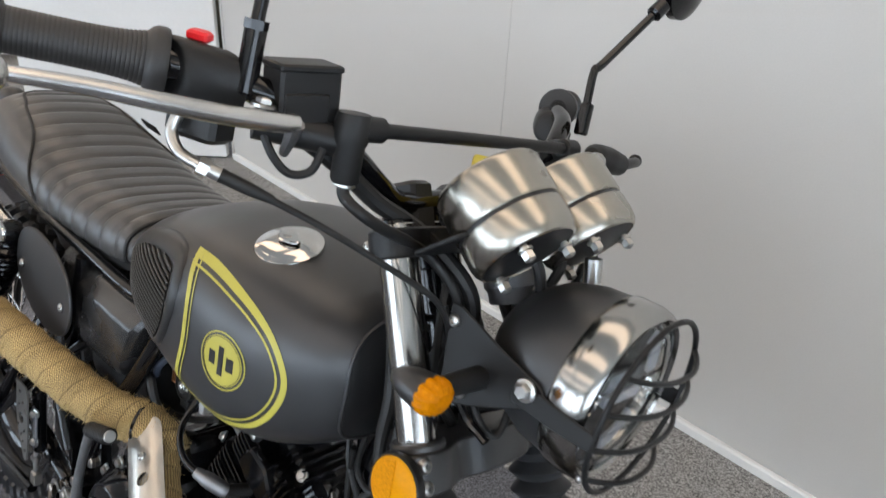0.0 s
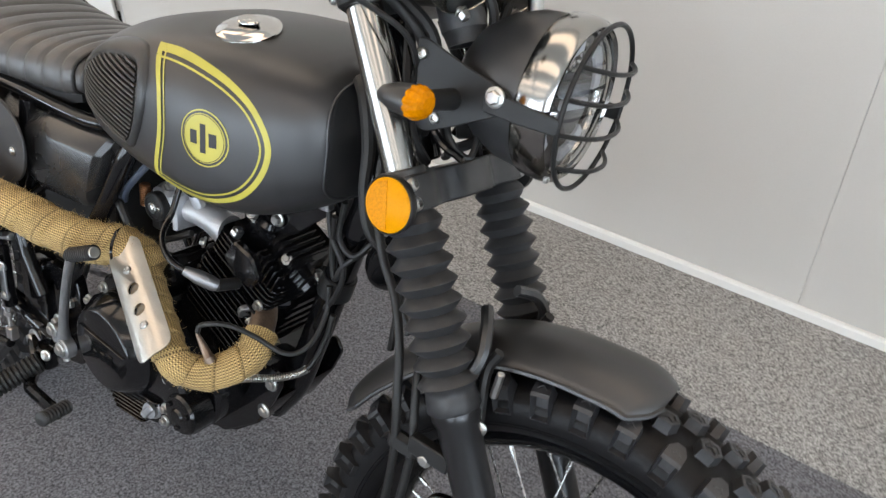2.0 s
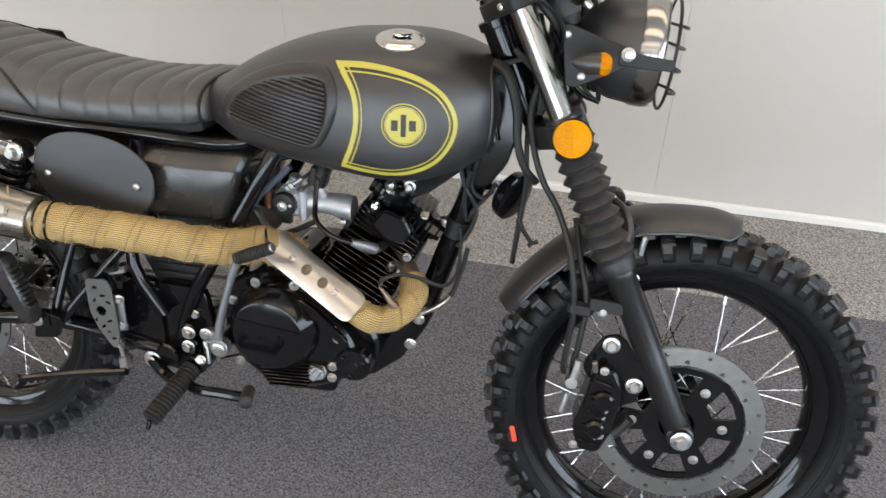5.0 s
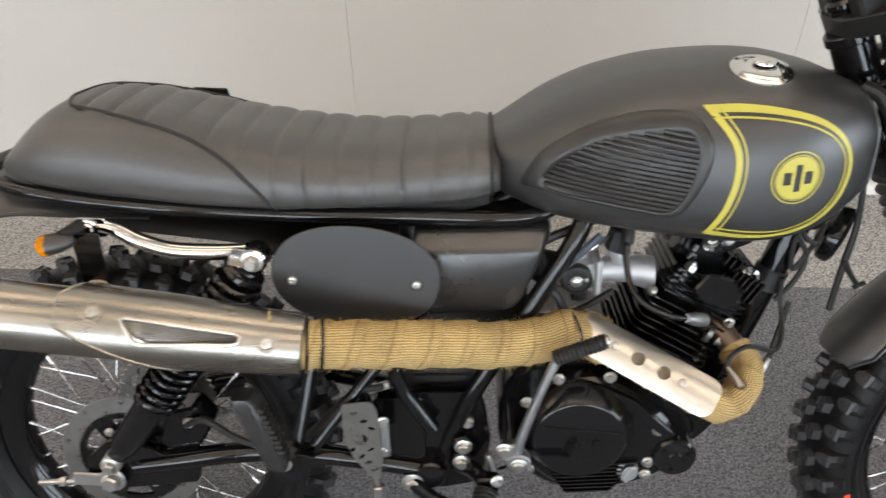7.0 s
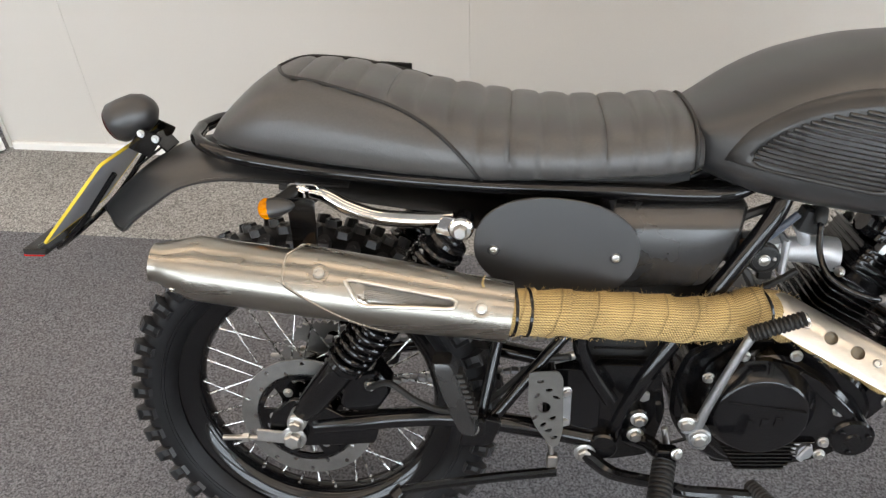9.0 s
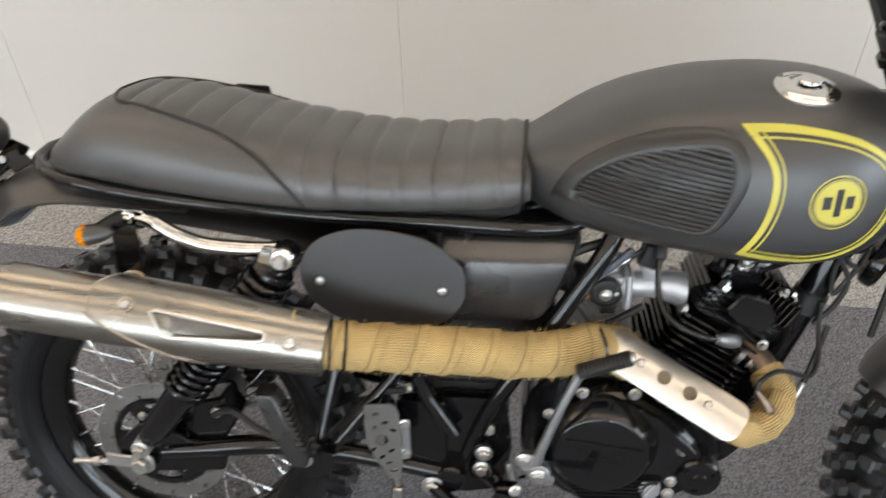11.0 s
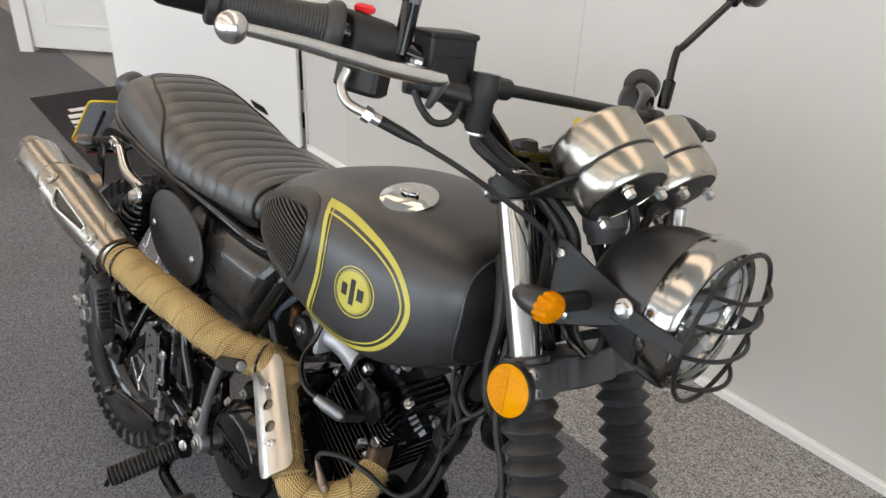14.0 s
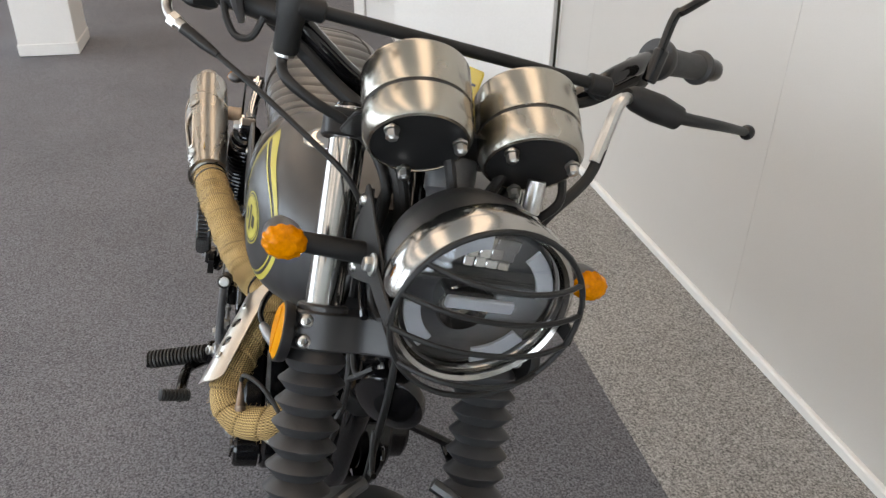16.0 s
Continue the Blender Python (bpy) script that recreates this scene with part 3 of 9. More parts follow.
    turn = Matrix.Translation((-2.125, 0.885, FLOOR)) @ Matrix.Rotation(-0.085, 4, "Z")
    mat_ob = empty("door_mat", turn, "dark entrance mat with white marks lying on the carpet", "mat")
    part("mat_surface", box(1.36, 0.62, 0.007, Matrix.Translation((0, 0, 0.0038)), 0.003), M_MAT, mat_ob)
    for x, y, dx, dy in MAT_MARKS:
        part("writing_bar", box(dx, dy, 0.0012, Matrix.Translation((x, y, 0.0078)), 0.0003), M_WHITE, mat_ob, "white printed bar")


build_room()

# ---- the motorcycle ----
bike = empty("motorcycle", BIKE, "matt black scrambler motorcycle leaning on its side stand on carpet", "motorcycle")

TANK_TOP, TANK_LOW = 2.8, 3.8  # how square its upper and lower halves are
TANK = [  # x, mid height, rise, drop, half width
    (0.548, 0.775, 0.03, 0.036, 0.0740), (0.575, 0.775, 0.042, 0.046, 0.0990), (0.62, 0.776, 0.07, 0.064, 0.1295),
    (0.68, 0.78, 0.092, 0.078, 0.1505), (0.76, 0.782, 0.108, 0.092, 0.1635), (0.84, 0.784, 0.111, 0.104, 0.1695),
    (0.9, 0.785, 0.108, 0.105, 0.1650), (0.94, 0.786, 0.099, 0.097, 0.1505), (0.965, 0.788, 0.090, 0.088, 0.1365),
    (0.985, 0.790, 0.080, 0.079, 0.1230), (1.0, 0.792, 0.069, 0.069, 0.1095), (1.010, 0.793, 0.060, 0.061, 0.0975)]
TX = np.linspace(0.548, 0.935, 50)


def tank_at(x):
    """Mid height, rise, drop and half width of the tank at x, smoothed."""
    cols = np.array(TANK)
    d = max(0.0, min(0.03, 0.9 * (x - 0.548), 0.9 * (1.010 - x)))
    return [float(sum(w * np.interp(x + f * d, cols[:, 0], cols[:, k]) for f, w in ((-1, 0.1), (-0.5, 0.25), (0, 0.3), (0.5, 0.25), (1, 0.1)))) for k in (1, 2, 3, 4)]


def tank_side(x, h, out=0.0):
    """The point of the tank's right flank at x and height h, lifted by out."""
    hc, up, dn, w = tank_at(x)
    q = (h - hc) / (up if h > hc else dn)
    n = TANK_TOP if h > hc else TANK_LOW
    q = max(-0.985, min(0.985, q))
    y = w * (1 - abs(q) ** n) ** (1 / n)
    e = 1e-3
    dq = ((h + e - hc) / (up if h > hc else dn))
    dq = max(-0.985, min(0.985, dq))
    y2 = w * (1 - abs(dq) ** n) ** (1 / n)
    slope = (y2 - y) / e
    nrm = Vector((0, -1, -slope)).normalized()
    return Vector((x, -y, h)) + nrm * out


def tank_ring(x, k=44, out=0.0):
    hc, up, dn, w = tank_at(x)
    ring = []
    for i in range(k):
        a = 2 * math.pi * i / k
        c, s = math.cos(a), math.sin(a)
        n = TANK_TOP if s >= 0 else TANK_LOW
        y = math.copysign(abs(c) ** (2 / n), c) * (w + out)
        h = math.copysign(abs(s) ** (2 / n), s) * ((up if s >= 0 else dn) + out)
        ring.append((x, y, hc + h))
    return ring


def nose_ring(u, k=44):
    """A ring of the nose; at u=1 it is the front edge, which bows ahead at the flanks."""
    ring = []
    for i in range(k):
        a = 2 * math.pi * i / k
        c, s = math.cos(a), math.sin(a)
        n = TANK_TOP if s >= 0 else TANK_LOW
        q = abs(s) ** (2 / n)
        end = 1.010 - (0.010 if s >= 0 else 0.008) * q ** 2.2
        x = 0.935 + (end - 0.935) * u
        hc, up, dn, w = tank_at(x)
        ring.append(Vector((x, math.copysign(abs(c) ** (2 / n), c) * w, hc + math.copysign(q, s) * (up if s >= 0 else dn))))
    return ring


def taper(p):
    """1 along the panel's rear edge, 0 at its nose: the coach line thins towards the front."""
    return max(0.0, min(1.0, (0.945 - p.x) / 0.115)) * (0.6 + 0.4 * max(0.0, min(1.0, (p.y - 0.705) / 0.07)))


def strip_on_tank(line, width, out, closed=True, n=100):
    """A band of paint along a line of (x, h) on the flank; its width grows inwards."""
    pts = [Vector((p.x, p.y)) for p in line]
    m = len(pts)
    mid = sum(pts, Vector((0, 0))) / m
    verts, faces = [], []
    for i in range(m):
        e = (pts[(i + 1) % m] - pts[i - 1]).normalized()
        nn = Vector((-e.y, e.x))
        if nn.dot(mid - pts[i]) < 0:
            nn = -nn
        w = width if width < 0.003 else 0.0056 + (width - 0.0056) * taper(pts[i])
        for k in range(3):
            q = pts[i] + nn * w * k / 2
            verts.append(tank_side(q.x, q.y, out))
    for i in range(m):
        j = (i + 1) % m
        for k in range(2):
            faces.append((i * 3 + k, j * 3 + k, j * 3 + k + 1, i * 3 + k + 1))
    return verts, faces


def emblem_outline():
    """The teardrop panel outline on the flank, as points of (x, h)."""
    top = [(0.787, 0.864), (0.83, 0.8655), (0.873, 0.861), (0.912, 0.851), (0.942, 0.834), (0.960, 0.811), (0.9665, 0.785), (0.960, 0.757), (0.943, 0.733), (0.918, 0.717), (0.880, 0.707), (0.840, 0.7085), (0.798, 0.715)]
    back = [(0.798, 0.715), (0.815, 0.752), (0.8225, 0.79), (0.8165, 0.827), (0.787, 0.864)]
    a = smooth_path([(p[0], p[1], 0) for p in top], 6)
    b = smooth_path([(p[0], p[1], 0) for p in back], 6)
    return a[:-1] + b[:-1]


def inset(line, d):
    pts = [Vector((p.x, p.y)) for p in line]
    m = len(pts)
    mid = sum(pts, Vector((0, 0))) / m
    out = []
    for i in range(m):
        e = (pts[(i + 1) % m] - pts[i - 1]).normalized()
        nn = Vector((-e.y, e.x))
        if nn.dot(mid - pts[i]) < 0:
            nn = -nn
        out.append(pts[i] + nn * (0.0090 + (d - 0.0090) * taper(pts[i])))
    return out


def disc_on_tank(cx, ch, r0, r1, out, n=40, rr=3):
    verts, faces = [], []
    for k in range(n):
        a = 2 * math.pi * k / n
        for j in range(rr + 1):
            r = r0 + (r1 - r0) * j / rr
            verts.append(tank_side(cx + r * math.cos(a), ch + r * math.sin(a), out))
    for k in range(n):
        for j in range(rr):
            p, q = k * (rr + 1) + j, ((k + 1) % n) * (rr + 1) + j
            faces.append((p, q, q + 1, p + 1))
    return verts, faces


def bar_on_tank(pts, w, out):
    """A short painted bar along (x, h) points on the flank."""
    path = smooth_path([(p[0], p[1], 0) for p in pts], 5)
    verts, faces = [], []
    for i, p in enumerate(path):
        e = path[min(i + 1, len(path) - 1)] - path[max(i - 1, 0)]
        nn = Vector((-e.y, e.x)).normalized() * w / 2
        verts += [tank_side(p.x - nn.x, p.y - nn.y, out), tank_side(p.x + nn.x, p.y + nn.y, out)]
    for i in range(len(path) - 1):
        faces.append((2 * i, 2 * i + 2, 2 * i + 3, 2 * i + 1))
    return verts, faces


def round_the(outline, mid, n=72):
    """An outline of (x, h), smoothed and sampled at even angles about mid."""
    line = [Vector((p.x, p.y)) for p in smooth_path([(q[0], q[1], 0) for q in outline + outline[:1]], 5)]
    out = []
    for k in range(n):
        a = 2 * math.pi * k / n
        d = Vector((math.cos(a), math.sin(a)))
        far = 0.0
        for p, q in zip(line[:-1], line[1:]):
            u, v = p - mid, q - mid
            su, sv = d.x * u.y - d.y * u.x, d.x * v.y - d.y * v.x
            if su * sv <= 0 and su != sv:
                far = max(far, (u + (v - u) * su / (su - sv)).dot(d))
        out.append(mid + d * far)
    return out


def build_tank():
    rings = [tank_ring(float(x)) for x in TX] + [nose_ring(u) for u in np.linspace(0, 1, 20)[1:]]
    edge = rings[-1]
    mid = sum(edge, Vector()) / len(edge)
    for f, back in ((0.93, -0.0020), (0.78, -0.0045), (0.45, -0.0060)):
        rings.append([Vector((p.x - back, mid.y + (p.y - mid.y) * f, mid.z + (p.z - mid.z) * f)) for p in edge])
    tank = part("fuel_tank", loft(rings), M_PAINT, bike, "satin black teardrop fuel tank", angle=60)
    line = emblem_outline()
    for s in ("right", "left"):
        fl = (lambda vf: vf) if s == "right" else flipped
        part("stripe", fl(strip_on_tank(line, 0.0074, 0.0006)), M_YELLOW, tank, "yellow coach line", angle=80)
        part("stripe", fl(strip_on_tank([Vector((p.x, p.y, 0)) for p in inset(line, 0.0112)], 0.0020, 0.0006)), M_YELLOW, tank, "thin yellow coach line", angle=80)
        cx, ch = 0.8945, 0.786
        part("badge_ring", fl(disc_on_tank(cx, ch, 0.0296, 0.0312, 0.0006, rr=1)), M_YELLOW, tank, "thin yellow ring", angle=80)
        part("badge_disc", fl(disc_on_tank(cx, ch, 0.0004, 0.0272, 0.0006)), M_YELLOW, tank, "round yellow badge with dark shapes", angle=80)
        part("badge_ring", fl(disc_on_tank(cx, ch, 0.0255, 0.0262, 0.0010, rr=1)), M_INK, tank, angle=80)
        marks = [([(-0.0125, -0.0075), (-0.0125, 0.0075)], 0.0095), ([(0.0, -0.016), (0.0, 0.016)], 0.0075), ([(0.0125, -0.0075), (0.0125, 0.0075)], 0.0095)]
        for pts, w in marks:
            part("badge_mark", fl(bar_on_tank([(cx + p[0], ch + p[1]) for p in pts], w, 0.0011)), M_INK, tank, angle=80)
        # knee pad with ribs
        outer = [(0.5845, 0.7660), (0.6087, 0.8060), (0.6570, 0.8371), (0.7106, 0.8549), (0.7570, 0.8595), (0.7795, 0.8540), (0.7940, 0.8370), (0.7985, 0.8140), (0.7930, 0.7863), (0.7780, 0.7553), (0.7600, 0.7385), (0.7164, 0.7430), (0.6603, 0.7520), (0.6162, 0.7590), (0.5880, 0.7600)]
        within = [(0.6127, 0.7790), (0.6347, 0.8018), (0.6758, 0.8250), (0.7284, 0.8365), (0.7680, 0.8385), (0.7791, 0.8261), (0.7807, 0.8096), (0.7761, 0.7800), (0.7638, 0.7551), (0.7494, 0.7460), (0.7158, 0.7505), (0.6709, 0.7574), (0.6327, 0.7610), (0.6149, 0.7665)]
        mid = Vector((0.712, 0.796))
        ring, inner = round_the(outer, mid), round_the(within, mid)
        rings = []
        for f, o in ((-0.04, -0.0015), (0.04, 0.0012), (0.14, 0.0028), (0.35, 0.0040), (0.70, 0.0044), (0.90, 0.0038), (1.0, 0.0008)):
            rings.append([tank_side(p.x + (q.x - p.x) * f, p.y + (q.y - p.y) * f, o) for p, q in zip(ring, inner)])
        for f in (0.5, 0.02):
            rings.append([tank_side(mid.x + (q.x - mid.x) * f, mid.y + (q.y - mid.y) * f, 0.0006) for q in inner])
        part("knee_pad", fl(loft(rings)), M_PAD, tank, "ribbed black rubber knee pad", angle=60)
        tilt = -0.155
        for k in range(-9, 10):
            off = k * 0.0058
            # rib: clip a slanted line to the inner outline
            ts = []
            d, nn = Vector((math.cos(tilt), math.sin(tilt))), Vector((-math.sin(tilt), math.cos(tilt)))
            for i in range(len(inner)):
                a, b = inner[i] - mid, inner[(i + 1) % len(inner)] - mid
                sa, sb = a.dot(nn) - off, b.dot(nn) - off
                if sa * sb < 0:
                    p = a + (b - a) * sa / (sa - sb)
                    ts.append(p.dot(d))
            if len(ts) < 2 or max(ts) - min(ts) < 0.02:
                continue
            pts = [mid + nn * off + d * float(t) for t in np.linspace(min(ts) + 0.0005, max(ts) - 0.0005, 9)]
            rr = []
            for p in pts:
                rr.append([tank_side(p.x + nn.x * u, p.y + nn.y * u, o) for u, o in ((-0.0021, 0.0004), (-0.0015, 0.0040), (-0.0007, 0.0046), (0.0007, 0.0046), (0.0015, 0.0040), (0.0021, 0.0004))])
            part("rib", fl(loft(rr)), M_PAD, tank)
    part("lip", tube(edge + edge[:1], 0.0022, 8, 2, False), M_PAINT, tank, "rolled front edge of the tank")
    # filler cap, set to the right of the ridge
    c = Vector((0.867, -0.078, 0.8875))
    m = along(c, (0.06, -0.30, 1))
    part("cap_seal", lathe([(0.036, -0.012), (0.036, -0.002), (0.034, 0.0)], 36, m), M_RUBBER, tank)
    part("filler_cap", lathe([(0.0345, -0.004), (0.0364, -0.002), (0.0370, 0.001), (0.0364, 0.0035), (0.0345, 0.0046), (0.0315, 0.0050), (0.0305, 0.0058), (0.024, 0.0078), (0.014, 0.0092), (0, 0.0095)], 56, m), M_CHROME, tank, "round chrome filler cap with a raised lock", angle=40)
    lock = [(-0.0105, -0.0075), (0.0, -0.0118), (0.0105, -0.0075), (0.0175, -0.0025), (0.0175, 0.0025), (0.0105, 0.0075), (0.0, 0.0118), (-0.0105, 0.0075), (-0.0128, 0.0)]
    part("lock_cover", moved(slab(rounded(lock, 0.006, 4), 0.0042, Matrix.Translation((0, 0, 0.0108)), 0.0014), m), M_CHROME, tank, "raised chrome lock cover")
    part("lock_barrel", lathe([(0.0068, 0.012), (0.0068, 0.0142), (0.0055, 0.0152), (0, 0.0154)], 20, m), M_CHROME, tank)


build_tank()

SEAT_TOP = [(-0.088, 0.782), (-0.080, 0.798), (-0.05, 0.827), (-0.02, 0.850), (0.0, 0.858), (0.03, 0.861), (0.09, 0.856), (0.14, 0.845), (0.20, 0.830), (0.28, 0.815), (0.34, 0.807), (0.40, 0.803), (0.470, 0.805), (0.530, 0.811), (0.551, 0.807), (0.562, 0.795)]
SEAT_LOW = [(-0.088, 0.773), (-0.07, 0.765), (-0.03, 0.758), (0.067, 0.746), (0.18, 0.735), (0.283, 0.728), (0.425, 0.729), (0.532, 0.732), (0.562, 0.745)]
SEAT_W = [(-0.088, 0.066), (-0.075, 0.084), (-0.04, 0.104), (0.0, 0.115), (0.06, 0.124), (0.16, 0.130), (0.28, 0.128), (0.40, 0.122), (0.49, 0.114), (0.548, 0.108), (0.562, 0.102)]


def ipl(table, x):
    return float(np.interp(x, [p[0] for p in table], [p[1] for p in table]))


def sm(table, x, d=0.014):
    return (ipl(table, x - d) + 2 * ipl(table, x) + ipl(table, x + d)) / 4


def seam_x(h):
    """Where the seat's rear side panel ends at height h."""
    return float(np.interp(h, [0.730, 0.768, 0.802, 0.822, 0.838, 0.850, 0.857], [0.284, 0.260, 0.229, 0.180, 0.125, 0.065, 0.0]))


PLEATS = [0.035 + 0.0405 * k for k in range(14)]


def seat_point(x, a, plain=False):
    top, low, w = sm(SEAT_TOP, x), sm(SEAT_LOW, x), sm(SEAT_W, x)
    if x < -0.065:
        top, low, w = ipl(SEAT_TOP, x), ipl(SEAT_LOW, x), ipl(SEAT_W, x)
    c, s = math.cos(a), math.sin(a)
    n = 2.9
    y = math.copysign(abs(c) ** (2 / n), c) * w
    mid = low + 0.36 * (top - low)
    h = mid + (math.copysign(abs(s) ** (2 / (2.5 if s > 0 else 5.5)), s) * ((top - mid) if s > 0 else (mid - low)))
    if s < 0:
        y *= 1 - 0.04 * abs(s)
    p = Vector((x, y, h))
    k = min(1.0, max(0.0, (x - seam_x(h)) / 0.022)) if x > 0.0 and not plain else 0.0
    if k > 0:
        d = min(abs(x - q) for q in PLEATS)
        g = math.exp(-((d / 0.0036) ** 2)) * 0.0036 * k * min(1, max(0, (h - low) / 0.03))
        out = Vector((0, c * 0.8, max(s, 0.0))).normalized() if abs(s) + abs(c) > 0 else Vector((0, 0, 1))
        p -= out * g
        p += out * 0.0018 * k * math.sin(min(d, 0.02) / 0.02 * math.pi / 2)
    return p


def build_seat():
    xs = sorted(set([-0.088, -0.086, -0.082, -0.076, -0.068, -0.058, -0.046, -0.034, -0.022, -0.011] + [float(x) for x in np.linspace(0.0, 0.562, 130)]))
    rings = [[seat_point(x, 2 * math.pi * k / 56) for k in range(56)] for x in xs]
    seat = part("seat", loft(rings), M_LEATHER, bike, "black ribbed leatherette bench seat", angle=70)
    for sgn in (-1, 1):
        pts = []
        for q in smooth_path([(-0.004, 0.8585, 0), (0.065, 0.852, 0), (0.125, 0.839, 0), (0.180, 0.822, 0), (0.226, 0.799, 0), (0.260, 0.768, 0), (0.284, 0.735, 0)], 6):
            x, want = q.x, q.y
            lo, hi = math.pi * 0.5, math.pi * 1.12
            for _ in range(30):
                mid = (lo + hi) / 2
                if seat_point(float(x), mid, True).z > want:
                    lo = mid
                else:
                    hi = mid
            q = seat_point(float(x), lo, True)
            pts.append(Vector((q.x, (q.y - 0.0008) * -sgn, q.z + 0.0006)))
        part("piping", tube(pts, 0.0027, 8, 2), M_RUBBER, seat, "black raised seam piping")
    ring = [seat_point(0.550, 2 * math.pi * k / 56) for k in range(56)]
    part("piping", tube([Vector((0.552, p.y * 1.006, p.z + 0.001)) for p in ring[51:] + ring[:34]], 0.0028, 8, 1), M_RUBBER, seat, "black raised seam piping")
    part("strap_tab", moved(box(0.05, 0.003, 0.022, I4, 0.001), Matrix.Translation((0.14, 0.118, 0.828)) @ Matrix.Rotation(0.7, 4, "X") @ Matrix.Rotation(0.1, 4, "Y")), M_PLASTIC, seat, "small black strap tab")
    part("seat_base", loft([[(x, -sm(SEAT_W, x) * 0.88, sm(SEAT_LOW, x) - 0.008), (x, sm(SEAT_W, x) * 0.88, sm(SEAT_LOW, x) - 0.008), (x, sm(SEAT_W, x) * 0.9, sm(SEAT_LOW, x) + 0.01), (x, -sm(SEAT_W, x) * 0.9, sm(SEAT_LOW, x) + 0.01)] for x in [float(q) for q in np.linspace(-0.03, 0.548, 20)]]), M_PLASTIC, seat)


build_seat()


def both_sides(name, vf, mat, parent, label="", **k):
    return part(name, vf, mat, parent, label, **k), part(name, flipped(vf), mat, parent, label, **k)


def build_frame():
    frame_ob = part("frame", tube([(0.965, 0, 0.86), (0.99, 0, 0.78), (1.0, 0, 0.735)], 0.03, 16, 4), M_GLOSS, bike, "gloss black tubular steel frame")
    def fr(name, pts, r, mat=M_GLOSS, sides=True, steps=6, **k):
        vf = tube(pts, r, 12, steps)
        if sides:
            both_sides(name, vf, mat, frame_ob, **k)
        else:
            part(name, vf, mat, frame_ob, **k)
    # steering head
    part("steering_head", cyl(STEM - AXIS * 0.03 - AXIS * 0.15, STEM - AXIS * 0.03, 0.026, 20, 0.003), M_GLOSS, frame_ob)
    fr("down_tube", [(1.005, 0, 0.75), (0.985, 0, 0.685), (0.945, 0, 0.56), (0.912, 0, 0.46), (0.885, 0, 0.385), (0.845, 0, 0.325)], 0.0205, sides=False)
    fr("backbone", [(0.985, 0, 0.82), (0.85, 0, 0.80), (0.65, 0, 0.745), (0.56, 0, 0.70)], 0.024, sides=False)
    part("clamp_band", cyl((0.9555, 0, 0.590), (0.9460, 0, 0.560), 0.0235, 20, 0.001), M_PLASTIC, frame_ob)
    fr("seat_rail", [(0.66, -0.055, 0.735), (0.60, -0.102, 0.716), (0.44, -0.112, 0.722), (0.28, -0.114, 0.728), (0.12, -0.114, 0.740), (0.0, -0.106, 0.752), (-0.075, -0.086, 0.760), (-0.118, -0.05, 0.766), (-0.130, 0, 0.768)], 0.0095)
    fr("upper_stay", [(0.672, -0.092, 0.718), (0.655, -0.104, 0.680), (0.612, -0.110, 0.606), (0.572, -0.116, 0.54), (0.52, -0.122, 0.45), (0.485, -0.118, 0.36), (0.468, -0.11, 0.29)], 0.0125)
    fr("side_stay", [(0.445, -0.118, 0.715), (0.43, -0.125, 0.6), (0.42, -0.138, 0.50), (0.468, -0.138, 0.41)], 0.011, steps=3)
    fr("peg_stay", [(0.33, -0.10, 0.62), (0.304, -0.15, 0.50), (0.281, -0.185, 0.39)], 0.0085, steps=2)
    fr("peg_stay", [(0.47, -0.11, 0.60), (0.38, -0.15, 0.50), (0.289, -0.185, 0.388)], 0.0085, steps=2)
    part("peg_plate", slab(rounded([(0.255, 0.37), (0.30, 0.375), (0.315, 0.415), (0.27, 0.425)], 0.006), 0.012, Matrix(((1, 0, 0, 0), (0, 0, 1, -0.205), (0, 1, 0, 0), (0, 0, 0, 1)))), M_GLOSS, frame_ob)
    # V panel with ribs between the stays
    yz = Matrix(((1, 0, 0, 0), (0, 0, 1, -0.098), (0, 1, 0, 0), (0, 0, 0, 1)))
    part("side_infill", slab(rounded([(0.405, 0.52), (0.555, 0.52), (0.495, 0.405), (0.455, 0.405)], 0.012), 0.006, yz), M_PLASTIC, frame_ob, "ribbed black plastic infill")
    for k in range(5):
        h = 0.505 - 0.016 * k
        part("rib", cyl((0.425 + 0.009 * k, -0.101, h), (0.53 - 0.008 * k, -0.101, h), 0.0022, 6), M_PLASTIC, frame_ob)
    part("bolt", bolt_vf((0.475, -0.100, 0.427), (0, -1, 0), 0.005, 0.004), M_ZINC, frame_ob)
    # main side plate with the pivot bolts
    part("pivot_plate", slab(rounded([(0.445, 0.46), (0.535, 0.46), (0.55, 0.38), (0.535, 0.30), (0.47, 0.285), (0.425, 0.30), (0.44, 0.38)], 0.015), 0.016, Matrix(((1, 0, 0, 0), (0, 0, 1, -0.122), (0, 1, 0, 0), (0, 0, 0, 1)))), M_GLOSS, frame_ob)
    part("master_bracket", slab(rounded([(0.385, 0.455), (0.455, 0.455), (0.455, 0.335), (0.385, 0.335)], 0.006), 0.02, Matrix(((1, 0, 0, 0), (0, 0, 1, -0.13), (0, 1, 0, 0), (0, 0, 0, 1)))), M_GLOSS, frame_ob)
    for x, y, h, r in ((0.516, -0.120, 0.410, 0.0095), (0.510, -0.142, 0.381, 0.0085), (0.507, -0.142, 0.353, 0.0085)):
        part("bolt", bolt_vf((x, y, h), (0, -1, 0), r, 0.009), M_ZINC, frame_ob, "bright zinc bolt")
    for h in (0.381, 0.353):
        part("spacer", cyl((0.509, -0.105, h), (0.509, -0.141, h), 0.0155, 16, 0.002), M_GLOSS, frame_ob)
